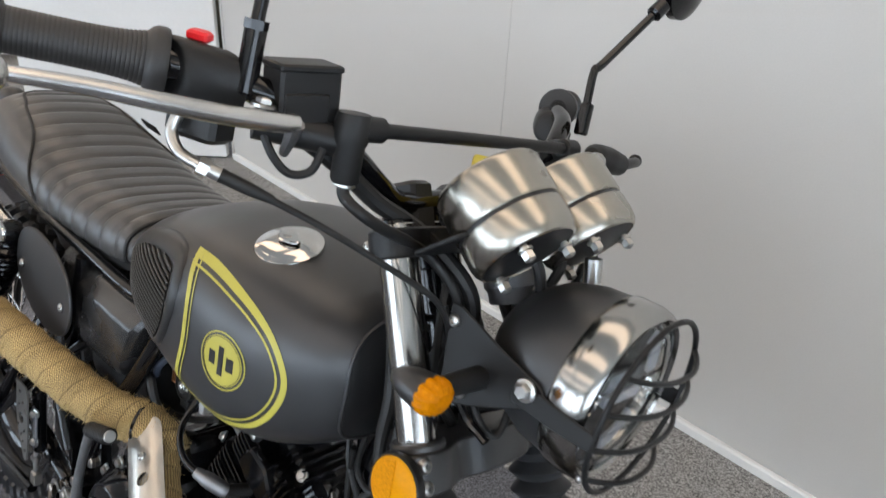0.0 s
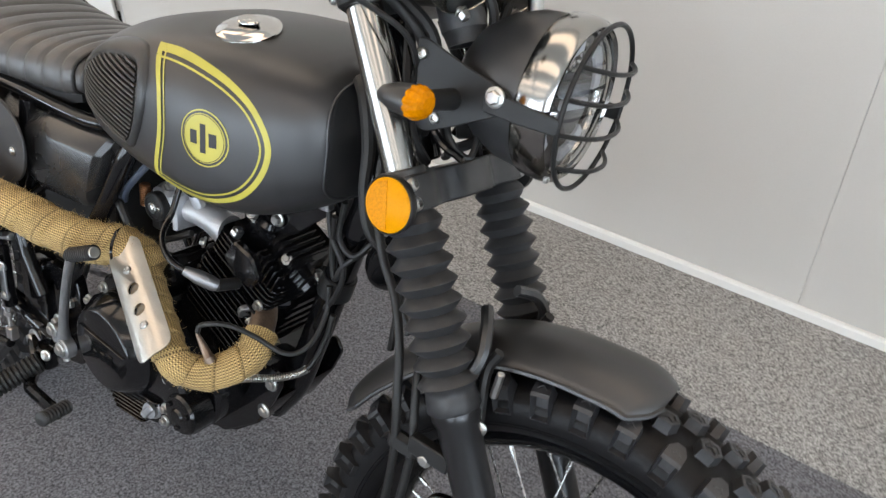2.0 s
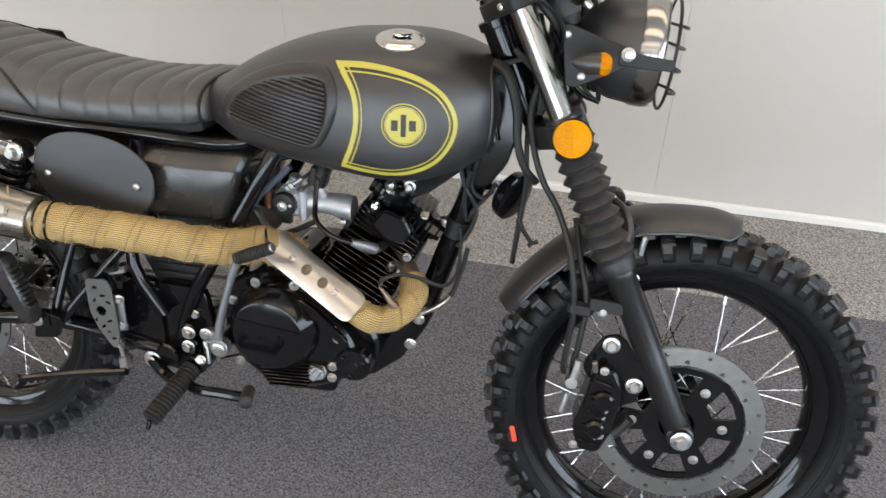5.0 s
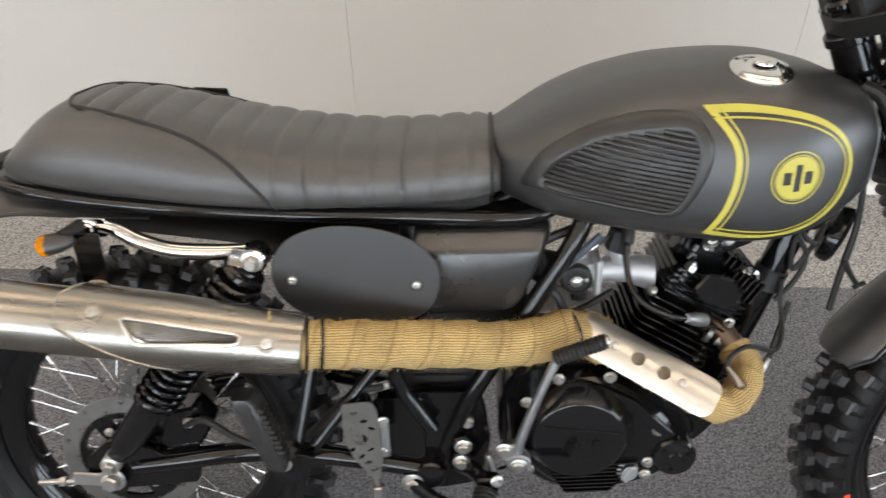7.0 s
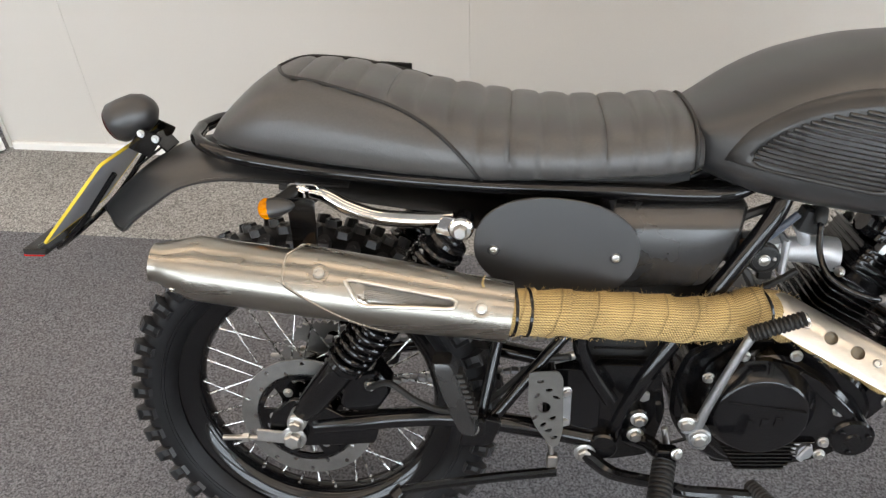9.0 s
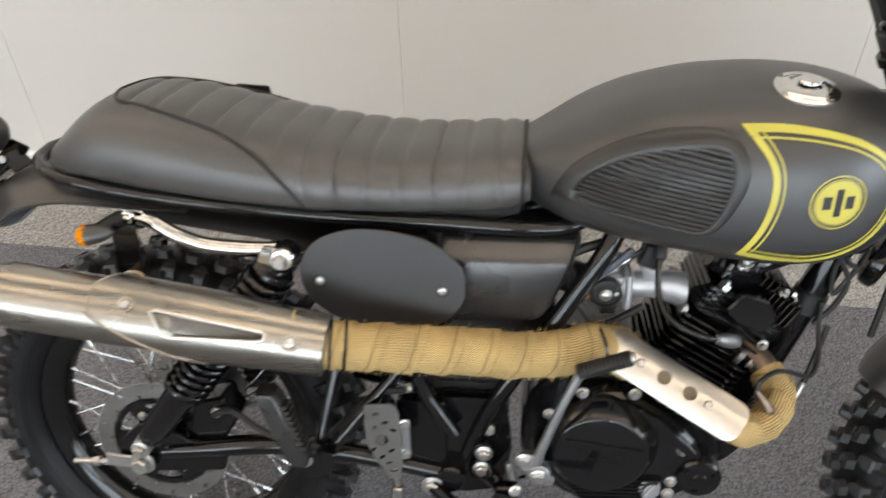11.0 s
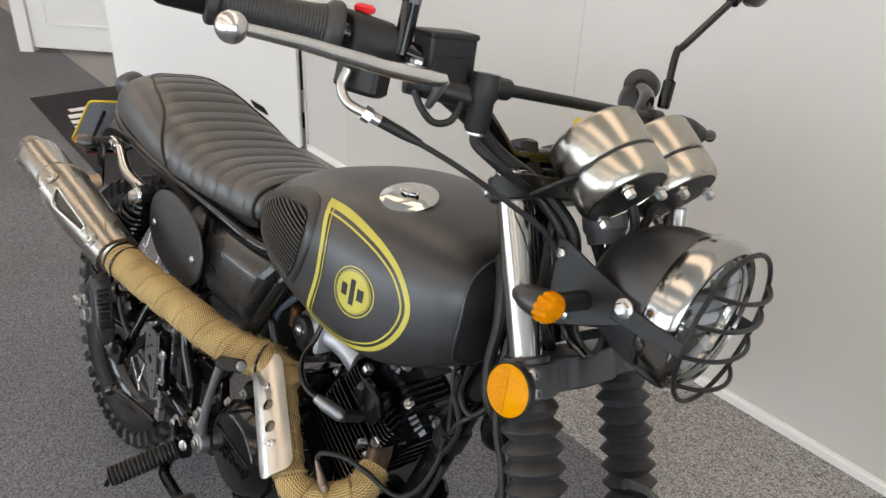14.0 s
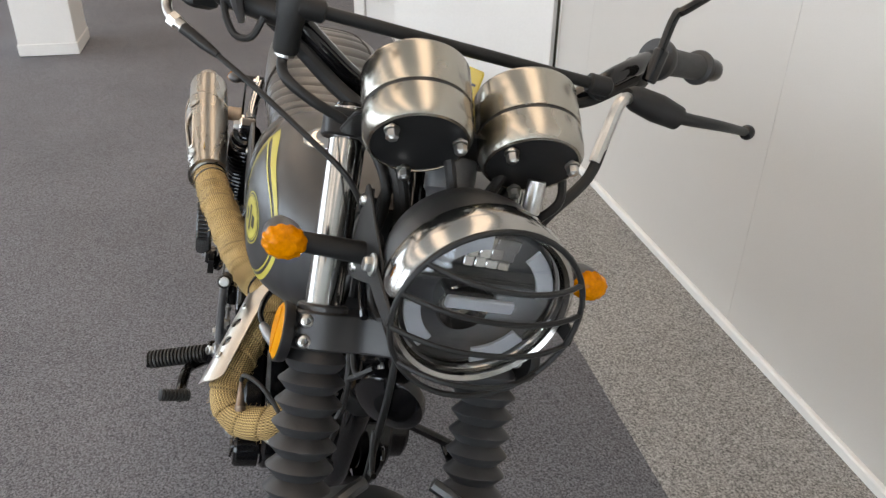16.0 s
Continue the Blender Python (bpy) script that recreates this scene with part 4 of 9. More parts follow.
    part("bolt", bolt_vf((0.436, -0.146, 0.318), (0, -1, 0), 0.011, 0.010), M_ZINC, frame_ob, "bright zinc pivot bolt")
    # engine cradle plates
    xz = lambda y: Matrix(((1, 0, 0, 0), (0, 0, 1, y), (0, 1, 0, 0), (0, 0, 0, 1)))
    cr = [(0.905, 0.45), (0.92, 0.43), (0.90, 0.385), (0.865, 0.335), (0.80, 0.285), (0.765, 0.29), (0.79, 0.325), (0.845, 0.375), (0.87, 0.43)]
    for y in (-0.062, 0.056):
        part("cradle_plate", slab(rounded(cr, 0.01), 0.006, xz(y)), M_GLOSS, frame_ob)
    part("bolt", bolt_vf((0.900, -0.063, 0.422), (0, -1, 0), 0.0075, 0.006), M_ZINC, frame_ob)
    part("bolt", bolt_vf((0.886, -0.063, 0.370), (0, -1, 0), 0.0075, 0.006), M_ZINC, frame_ob)
    part("sump_guard", loft([[(x, y, h) for y in (-0.055, 0.055)] + [(x, y, h - 0.004) for y in (0.055, -0.055)] for x, h in ((0.90, 0.39), (0.87, 0.34), (0.82, 0.298), (0.76, 0.276), (0.62, 0.268))]), M_GLOSS, frame_ob)
    part("clamp_lug", box(0.026, 0.018, 0.022, Matrix.Translation((0.930, 0.0, 0.578)) @ Matrix.Rotation(0.3, 4, "Y"), 0.004), M_PLASTIC, frame_ob)
    part("bolt", bolt_vf((0.926, -0.009, 0.577), (-0.2, -1, 0.1), 0.0085, 0.008), M_ZINC, frame_ob, "bright zinc clamp bolt")


build_frame()


def build_panels():
    # side box behind the oval number board
    rings = []
    for x, t, b, w in ((0.315, 0.700, 0.60, 0.095), (0.36, 0.704, 0.585, 0.118), (0.47, 0.705, 0.580, 0.131), (0.565, 0.705, 0.583, 0.129), (0.608, 0.7045, 0.584, 0.127), (0.617, 0.703, 0.586, 0.1245), (0.623, 0.699, 0.590, 0.118), (0.626, 0.694, 0.595, 0.106)):
        ring = [(x, -0.03, b), (x, -w + 0.03, b + 0.001), (x, -w + 0.010, b + 0.006), (x, -w + 0.001, b + 0.022), (x, -w - 0.001, (t + b) / 2), (x, -w, t - 0.030), (x, -w + 0.0012, t - 0.0260), (x, -w + 0.0038, t - 0.0225), (x, -w + 0.0165, t - 0.0075), (x, -w + 0.0200, t - 0.0040), (x, -w + 0.0245, t - 0.0022), (x, -0.03, t + 0.002)]
        slant = 0.044 * max(0, min(1, (x - 0.54) / 0.06))
        rings.append([(p[0] - slant * (t - p[2]) / (t - b) + 0.004 * slant / 0.044, p[1], p[2]) for p in ring])
    part("side_box", loft(rings), M_SEMI, bike, "satin black side box", angle=28)
    part("side_box", flipped(loft(rings)), M_SEMI, bike, "satin black side box", angle=28)
    # oval board: a thin domed shell
    cx, ch, ax, ah = 0.3800, 0.656, 0.1060, 0.0700
    tilt = -0.10
    n = 48
    rings = []
    for f, y in ((0.99, -0.1475), (1.0, -0.1485), (1.0, -0.1505), (0.990, -0.1518), (0.80, -0.1519), (0.5, -0.1520), (0.02, -0.1520)):
        ring = []
        for k in range(n):
            a = 2 * math.pi * k / n
            c, s = math.cos(a), math.sin(a)
            u = math.copysign(abs(c) ** 0.9, c) * ax * f
            v = math.copysign(abs(s) ** 0.9, s) * ah * f
            ring.append((cx + u * math.cos(tilt) - v * math.sin(tilt), y, ch + u * math.sin(tilt) + v * math.cos(tilt)))
        rings.append(ring)
    board = part("number_board", loft(rings), M_PAINT, bike, "oval satin black number board", angle=20)
    for x, h in ((0.300, 0.654), (0.456, 0.646)):
        part("washer", lathe([(0.0085, -0.001), (0.0085, 0.001), (0.007, 0.0015)], 16, along((x, -0.1515, h), (0, -1, 0))), M_INK, board)
        part("screw", screw_vf((x, -0.1525, h), (0, -1, 0), 0.0062, 0.0035), M_ZINC, board, "bright hexagon-socket screw")
    part("number_board", flipped(loft(rings)), M_PAINT, bike, "oval satin black number board", angle=20)


build_panels()


def wrapped(pts, r, pitch, steps=14, n=30, phase=0.0):
    """A pipe under a spiral of overlapping wrap: radius steps up where each turn overlaps the last."""
    path = smooth_path(pts, steps)
    L = [0.0]
    for a, b in zip(path[:-1], path[1:]):
        L.append(L[-1] + (b - a).length)
    m = max(8, int(L[-1] / 0.0018))
    want = [float(v) for v in np.linspace(0, L[-1], m)]
    xyz = np.array([list(p) for p in path])
    fine = [Vector([float(np.interp(w, L, xyz[:, k])) for k in range(3)]) for w in want]
    fr = frames(fine)
    verts, faces, uv = [], [], []
    for i, (p, (u, w)) in enumerate(zip(fine, fr)):
        for k in range(n):
            a = 2 * math.pi * k / n
            f = (want[i] / pitch + k / n + phase) % 1.0
            lump = noise.noise(Vector((want[i] * 40, math.cos(a) * 2, math.sin(a) * 2 + phase))) * 0.0007
            q = r + 0.0028 * (1 - f) ** 1.3 - 0.0014 * math.exp(-((min(f, 1 - f) / 0.04) ** 2)) + lump * 3.4
            verts.append(p + q * (math.cos(a) * u + math.sin(a) * w))
            uv.append((float(want[i]) / pitch, k / n))
    for i in range(m - 1):
        for k in range(n):
            c = (k + 1) % n
            faces.append((i * n + k, i * n + c, (i + 1) * n + c, (i + 1) * n + k))
    faces += [tuple(range(n - 1, -1, -1)), tuple((m - 1) * n + k for k in range(n))]
    return (verts, faces), uv


def fuzz(pts, r, count, seed):
    """Loose fibres standing off the wrap."""
    rnd = random.Random(seed)
    path = smooth_path(pts, 14)
    fr = frames(path)
    some = []
    for _ in range(count):
        i = rnd.randrange(1, len(path) - 1)
        (u, w), p = fr[i], path[i]
        a = rnd.uniform(0, 2 * math.pi)
        o = math.cos(a) * u + math.sin(a) * w
        side = Vector([rnd.uniform(-1, 1) for _ in range(3)])
        q = p + o * r * 1.02
        ln = rnd.uniform(0.0018, 0.0062)
        some.append(tube([q, q + o * ln * 0.5 + side * ln * 0.25, q + o * ln * 0.7 + side * ln * 0.7], [0.0002, 0.00018, 0.0001], 3, 2, False))
    return join(*some)


HEADER = [(0.889, -0.074, 0.503), (0.897, -0.090, 0.492), (0.899, -0.108, 0.482), (0.882, -0.136, 0.469), (0.855, -0.156, 0.465), (0.828, -0.166, 0.479), (0.785, -0.150, 0.497), (0.735, -0.128, 0.518), (0.690, -0.110, 0.540), (0.655, -0.108, 0.552)]
MIDPIPE = [(0.705, -0.104, 0.528), (0.680, -0.107, 0.544), (0.650, -0.116, 0.555), (0.612, -0.135, 0.554), (0.565, -0.153, 0.559), (0.48, -0.180, 0.577), (0.40, -0.202, 0.591), (0.314, -0.219, 0.602)]
MUF_A, MUF_B = Vector((0.324, -0.219, 0.601)), Vector((-0.112, -0.243, 0.673))


def build_exhaust():
    vf, uv = wrapped(HEADER, 0.0210, 0.032)
    header = part("exhaust_header", vf, M_WRAP_SMALL, bike, "tan heat-wrapped exhaust header pipe", uv=uv, angle=50)
    vf, uv = wrapped(MIDPIPE, 0.0285, 0.046, phase=0.3)
    mid = part("exhaust_link_pipe", vf, M_WRAP, bike, "tan heat-wrapped exhaust link pipe", uv=uv, angle=50)
    for ob, pts, r, cnt, seed in ((header, HEADER, 0.0220, 700, 3), (mid, MIDPIPE, 0.0295, 1600, 5)):
        tagged(part("loose_fibre", fuzz(pts, r, cnt, seed), M_FIBRE, ob, "loose tan fibres"), kind="stuff")
    # steel ties round the wrap
    d = (Vector(MIDPIPE[-1]) - Vector(MIDPIPE[-2])).normalized()
    for s in (0.012, 0.030):
        p = Vector(MIDPIPE[-1]) - d * s
        part("cable_tie", lathe([(0.0302, -0.0022), (0.0312, -0.0018), (0.0312, 0.0018), (0.0302, 0.0022)], 30, along(p, d), caps=False), M_GLOSS, mid, "thin dark steel tie")
    d2 = (Vector(MIDPIPE[3]) - Vector(MIDPIPE[2])).normalized()
    part("cable_tie", lathe([(0.0302, -0.0022), (0.0312, -0.0018), (0.0312, 0.0018), (0.0302, 0.0022)], 30, along(Vector(MIDPIPE[2]) - d2 * 0.004, d2), caps=False), M_GLOSS, mid, "thin dark steel tie")
    part("loose_end", tube([(0.292, -0.232, 0.639), (0.290, -0.233, 0.651), (0.293, -0.233, 0.660)], [0.0022, 0.0016, 0.0006], 5, 3), M_WRAP, mid, "frayed end of the wrap")
    part("header_stub", tube([(0.850, -0.036, 0.528), (0.872, -0.052, 0.518), (0.890, -0.076, 0.502)], 0.0175, 18, 6), M_BROWNED, header, "heat-browned bare pipe at the port")
    part("flange", slab(rounded([(-0.035, -0.011), (0.035, -0.011), (0.035, 0.011), (-0.035, 0.011)], 0.008), 0.008, along((0.862, -0.045, 0.523), (0.75, -0.35, -0.45), (0, 1, 0.3))), M_ALLOY, header)
    for s in (-1, 1):
        part("bolt", bolt_vf((0.866, -0.045 + 0.026 * s, 0.521 + 0.010 * s), (0.75, -0.35, -0.45), 0.005, 0.008), M_ZINC, header)
    # lambda sensor in the header
    part("sensor", lathe([(0.0065, 0), (0.0075, 0.003), (0.0075, 0.008), (0.0060, 0.010), (0.0050, 0.022), (0.0032, 0.036), (0.0020, 0.042)], 14, along((0.880, -0.146, 0.486), (-0.58, -0.05, 0.80))), M_BROWNED, header, "tapered steel exhaust sensor")
    part("sensor_lead", tube([(0.856, -0.148, 0.521), (0.860, -0.144, 0.532), (0.883, -0.125, 0.5345), (0.908, -0.105, 0.522), (0.944, -0.080, 0.500), (0.961, -0.055, 0.512), (0.962, -0.030, 0.548), (0.960, -0.026, 0.585)], 0.0033, 8, 6), M_RUBBER, header)
    # perforated shield over the header
    a, b = Vector((0.664, -0.126, 0.569)), Vector((0.833, -0.195, 0.498))
    z = Vector((0.18, -0.80, 0.57))
    x = (b - a).normalized()
    z = (z - x * z.dot(x)).normalized()
    y = z.cross(x)
    L = (b - a).length
    W = 0.0272
    R = 0.052

    def bend(vf):
        out = []
        for v in vf[0]:
            th = v.y / R
            rr = R + v.z
            out.append(a + x * v.x + y * (rr * math.sin(th)) + z * (rr * math.cos(th) - R))
        return out, vf[1]

    outline = rounded([(0, -W), (L, -W), (L, W), (0, W)], 0.019, 5)
    fine = []
    for i in range(len(outline)):
        p, q = outline[i], outline[(i + 1) % len(outline)]
        k = max(1, int(math.hypot(q[0] - p[0], q[1] - p[1]) / 0.008))
        fine += [(p[0] + (q[0] - p[0]) * j / k, p[1] + (q[1] - p[1]) * j / k) for j in range(k)]
    h1, h2 = 0.086, 0.122
    vf = holed(fine, [circle2(h1, 0, 0.0088, 16), circle2(h2, 0, 0.0088, 16)], 0.0016)
    bm = bmesh.new()
    vs = [bm.verts.new(v) for v in vf[0]]
    for f in vf[1]:
        bm.faces.new([vs[i] for i in f])
    long_edges = [e for e in bm.edges if e.calc_length() > 0.012]
    bmesh.ops.subdivide_edges(bm, edges=long_edges, cuts=3, use_grid_fill=False)
    bmesh.ops.triangulate(bm, faces=bm.faces[:])
    bm.verts.index_update()
    vf = ([v.co.copy() for v in bm.verts], [tuple(v.index for v in f.verts) for f in bm.faces])
    bm.free()
    part("heat_shield", bend(vf), M_SHIELD, header, "brushed steel heat shield with two round holes", angle=40)
    for s in (0.053, 0.148):
        part("screw", screw_vf(a + x * s + z * 0.0015, z, 0.0058, 0.003), M_ZINC, header)
    for s in (h1, h2):
        mesh = []
        c = a + x * s - z * 0.0035
        for k in range(-4, 5):
            o = k * 0.0021
            hl = math.sqrt(max(0, 0.0092**2 - o * o))
            mesh.append(tube([c + x * o - y * hl, c + x * o + y * hl], 0.0004, 4, 1))
            mesh.append(tube([c + y * o - x * hl, c + y * o + x * hl], 0.0004, 4, 1))
        part("mesh_insert", join(*mesh), M_BRUSHED, header, "fine wire mesh")
        part("lining", lathe([(0.0105, -0.0080), (0.0105, -0.0068), (0, -0.0066)], 20, along(a + x * s, z)), M_FIBRE, header, "tan lining behind the mesh")
    # silencer
    d = (MUF_B - MUF_A).normalized()
    LM = (MUF_B - MUF_A).length
    m = along(MUF_A, d, (0, 0, 1))
    prof = [(0.0285, 0.0), (0.0315, 0.002), (0.033, 0.06), (0.0385, 0.16), (0.0405, 0.25), (0.0405, 0.30), (0.0405, LM - 0.055), (0.0398, LM - 0.05), (0.0265, LM - 0.012), (0.0245, LM - 0.008), (0.0240, LM), (0.0215, LM), (0.0215, LM - 0.05), (0.01, LM - 0.055)]
    muf = part("silencer", lathe(prof, 44, m), M_BRUSHED, bike, "brushed steel megaphone silencer", angle=25)
    # outer guard with a slot, wrapped over the front half
    def guard_pt(s, th, o=0.0):
        r = float(np.interp(s, [p[1] for p in prof[:8]], [p[0] for p in prof[:8]])) + 0.0068 + o
        return m @ Vector((r * math.cos(th), r * math.sin(th), s))
    S0, S1 = 0.002, 0.278
    # angles measured about the silencer from straight up towards the outer side
    side = 1 if (m @ Vector((0, 1, 0)) - m @ Vector((0, 0, 0))).y < 0 else -1
    ns, nt = 110, 84
    SLOT = [(0.076, 0.885), (0.198, 0.790), (0.2045, 0.83), (0.1870, 1.36), (0.178, 1.41), (0.080, 1.20), (0.072, 1.13), (0.071, 0.95)]
    verts, faces, idx = [], [], {}
    t0, t1 = -0.9, 2.5

    def in_slot(s, t):
        inside = False
        for (s0, u0), (s1, u1) in zip(SLOT, SLOT[1:] + SLOT[:1]):
            if (u0 > t) != (u1 > t) and s < s0 + (s1 - s0) * (t - u0) / (u1 - u0):
                inside = not inside
        return inside

    for o in (0.0, -0.0058):
        for i in range(ns + 1):
            s = S0 + (S1 - S0) * i / ns
            for j in range(nt + 1):
                t = t0 + (t1 - t0) * j / nt
                # the rear edge sweeps back along a curve below the slot
                send = S1 - 0.105 * (math.sqrt((t - 1.15) ** 2 + 0.006) + t - 1.15) / 2 - 0.03 * max(0, 0.35 - t)
                ss = S0 + (send - S0) * i / ns
                idx[(o, i, j)] = len(verts)
                verts.append(guard_pt(ss, side * t, o))
    cell = {}
    for i in range(ns):
        for j in range(nt):
            s = S0 + (S1 - S0) * (i + 0.5) / ns
            t = t0 + (t1 - t0) * (j + 0.5) / nt
            cell[(i, j)] = not in_slot(s, t)
    A, B = 0.0, -0.0058
    for i in range(ns):
        for j in range(nt):
            if not cell[(i, j)]:
                continue
            q = [(i, j), (i + 1, j), (i + 1, j + 1), (i, j + 1)]
            faces.append(tuple(idx[(A, *p)] for p in q))
            faces.append(tuple(idx[(B, *p)] for p in reversed(q)))
            for (p, r_), nb in (((q[0], q[1]), (i, j - 1)), ((q[1], q[2]), (i + 1, j)), ((q[2], q[3]), (i, j + 1)), ((q[3], q[0]), (i - 1, j))):
                if not cell.get(nb, False):
                    faces.append((idx[(A, *p)], idx[(B, *p)], idx[(B, *r_)], idx[(A, *r_)]))
    part("guard", (verts, faces), M_BRUSHED, muf, "brushed steel guard with a long slot", angle=30)
    edge = [verts[idx[(0.0, ns, j)]] for j in range(nt + 1)]
    part("guard_edge", tube(edge, 0.0016, 6, 1), M_BRUSHED, muf)
    rim = []
    for (s0, u0), (s1, u1) in zip(SLOT, SLOT[1:] + SLOT[:1]):
        k = 6 if abs(s1 - s0) > 0.05 else 2
        rim += [(s0 + (s1 - s0) * j / k, u0 + (u1 - u0) * j / k) for j in range(k)]
    part("slot_rim", tube([guard_pt(s, side * t, 0.0004) for s, t in rim + rim[:1]], 0.0024, 8, 1), M_SHIELD, muf)
    wires = []
    for k in range(48):
        s = 0.074 + k * 0.0027
        lo, hi = float(np.interp(s, [0.072, 0.205], [0.88, 0.80])), float(np.interp(s, [0.072, 0.182, 0.205], [1.16, 1.40, 0.84]))
        hw, cc = (hi - lo) / 2, (hi + lo) / 2
        wires.append(tube([guard_pt(s, side * (cc - hw), -0.0040), guard_pt(s, side * cc, -0.0040), guard_pt(s, side * (cc + hw), -0.0040)], 0.00055, 4, 2))
    for k in (-0.5, 0, 0.5, 1, 1.5, 2, 2.5, 3, 3.5):
        t = 0.92 + 0.06 * k
        wires.append(tube([guard_pt(0.074, side * t, -0.0036), guard_pt(0.13, side * (t + 0.03 * (k - 1.2)), -0.0036), guard_pt(0.180, side * (t + 0.055 * (k - 1.2)), -0.0036)], 0.00055, 4, 3))
    patch, pf = [], []
    for i in range(21):
        u = i / 20
        for j in range(7):
            patch.append(guard_pt(0.071 + 0.134 * u, side * (1.02 + 0.07 * u + (0.18 + 0.17 * u) * (j / 3 - 1)), -0.0048))
    for i in range(20):
        for j in range(6):
            pf.append((i * 7 + j, i * 7 + j + 1, i * 7 + j + 8, i * 7 + j + 7))
    part("slot_backing", (patch, pf), M_BRUSHED, muf)
    part("slot_mesh", join(*wires), M_DISC, muf, "fine wire mesh in the slot")
    for s, t in ((0.040, 1.05), (0.236, 0.74)):
        p = guard_pt(s, side * t, 0.0005)
        o = p - m @ Vector((0, 0, s))
        part("screw", screw_vf(p, o, 0.0068, 0.0035), M_ZINC, muf, "bright button-head screw")
        part("screw_dish", lathe([(0.012, 0), (0.012, 0.0006), (0.009, 0.0012), (0.007, 0.0006)], 18, along(p, o)), M_BRUSHED, muf)
    p = m @ Vector((0.0395 * math.cos(side * 1.9), 0.0395 * math.sin(side * 1.9), LM - 0.035))
    part("rivet", screw_vf(p, p - m @ Vector((0, 0, LM - 0.035)), 0.004, 0.002), M_BRUSHED, muf)
    part("hanger", slab(rounded([(-0.016, 0), (0.016, 0), (0.018, 0.085), (-0.018, 0.085)], 0.006), 0.004, Matrix(((1, 0, 0, 0.055), (0, 0, 1, -0.165), (0, 1, 0, 0.642), (0, 0, 0, 1)))), M_GLOSS, muf)
    part("insulator", cyl((0.06, -0.20, 0.650), (0.06, -0.165, 0.650), 0.015, 16, 0.002), M_BEIGE, muf, "beige hanger bush")
    part("bolt", bolt_vf((0.055, -0.170, 0.655), (0, -1, 0.2), 0.007, 0.006), M_ZINC, muf)


build_exhaust()


# ---- wheels ----
def knob_mesh(name, a, b, h):
    """A tapered tread block, a by b at its foot, h high, standing on z=0."""
    hexagon = ((-1, 0), (-0.55, -1), (0.55, -1), (1, 0), (0.55, 1), (-0.55, 1))
    vf = loft([[(x * f * a / 2, y * f * b / 2, z) for x, y in hexagon] for f, z in ((1.12, -0.004), (1.0, 0.0), (0.93, h * 0.92), (0.86, h), (0.62, h), (0.55, h - 0.0012))])
    bar = [box(0.0026, 0.011, 0.0016, Matrix.Translation((0.0022 * s, 0.0, h - 0.0004)) @ Matrix.Rotation(0.9 * s, 4, "Z"), 0.0003) for s in (-1, 1)]
    return mesh_of(name, join(vf, *bar), M_TREAD, 30)


def shoulder_mesh():
    """A block on the tyre's right edge: a five-sided crest with a chevron, and a square pocket in its outer side."""
    rows = [(-0.0535, 0.2725, 0.0090, -0.046, 0.272), (-0.0592, 0.2765, 0.0094, -0.047, 0.278), (-0.0592, 0.3020, 0.0100, -0.043, 0.290), (-0.0572, 0.3060, 0.0100, -0.040, 0.296), (-0.0480, 0.3115, 0.0096, -0.036, 0.299), (-0.0405, 0.3145, 0.0040, -0.030, 0.301)]
    bm = bmesh.new()
    rings = [[bm.verts.new(p) for p in ((-w, y, r), (w, y, r), (w * 1.12, yb, rb), (-w * 1.12, yb, rb))] for y, r, w, yb, rb in rows]
    pocket = None
    for k in range(len(rings) - 1):
        a, b = rings[k], rings[k + 1]
        for i in range(4):
            j = (i + 1) % 4
            f = bm.faces.new((a[i], a[j], b[j], b[i]))
            if k == 1 and i == 0:
                pocket = f
    bm.faces.new(rings[0])
    bm.faces.new(list(reversed(rings[-1])))
    bmesh.ops.recalc_face_normals(bm, faces=bm.faces[:])
    bmesh.ops.inset_individual(bm, faces=[pocket], thickness=0.0044, depth=0.0)
    inward = -pocket.normal * 0.0085
    for v in pocket.verts:
        v.co += inward
    bm.verts.index_update()
    vf = ([v.co.copy() for v in bm.verts], [tuple(v.index for v in f.verts) for f in bm.faces])
    bm.free()
    slit = [box(0.0018, 0.0070, 0.0014, Matrix.Translation((0.0026 * s, -0.0505, 0.3102)) @ Matrix.Rotation(0.54, 4, "X") @ Matrix.Rotation(0.85 * s, 4, "Z"), 0.0003) for s in (-1, 1)]
    return mesh_of("tread_block", join(vf, *slit), M_TREAD, 25)


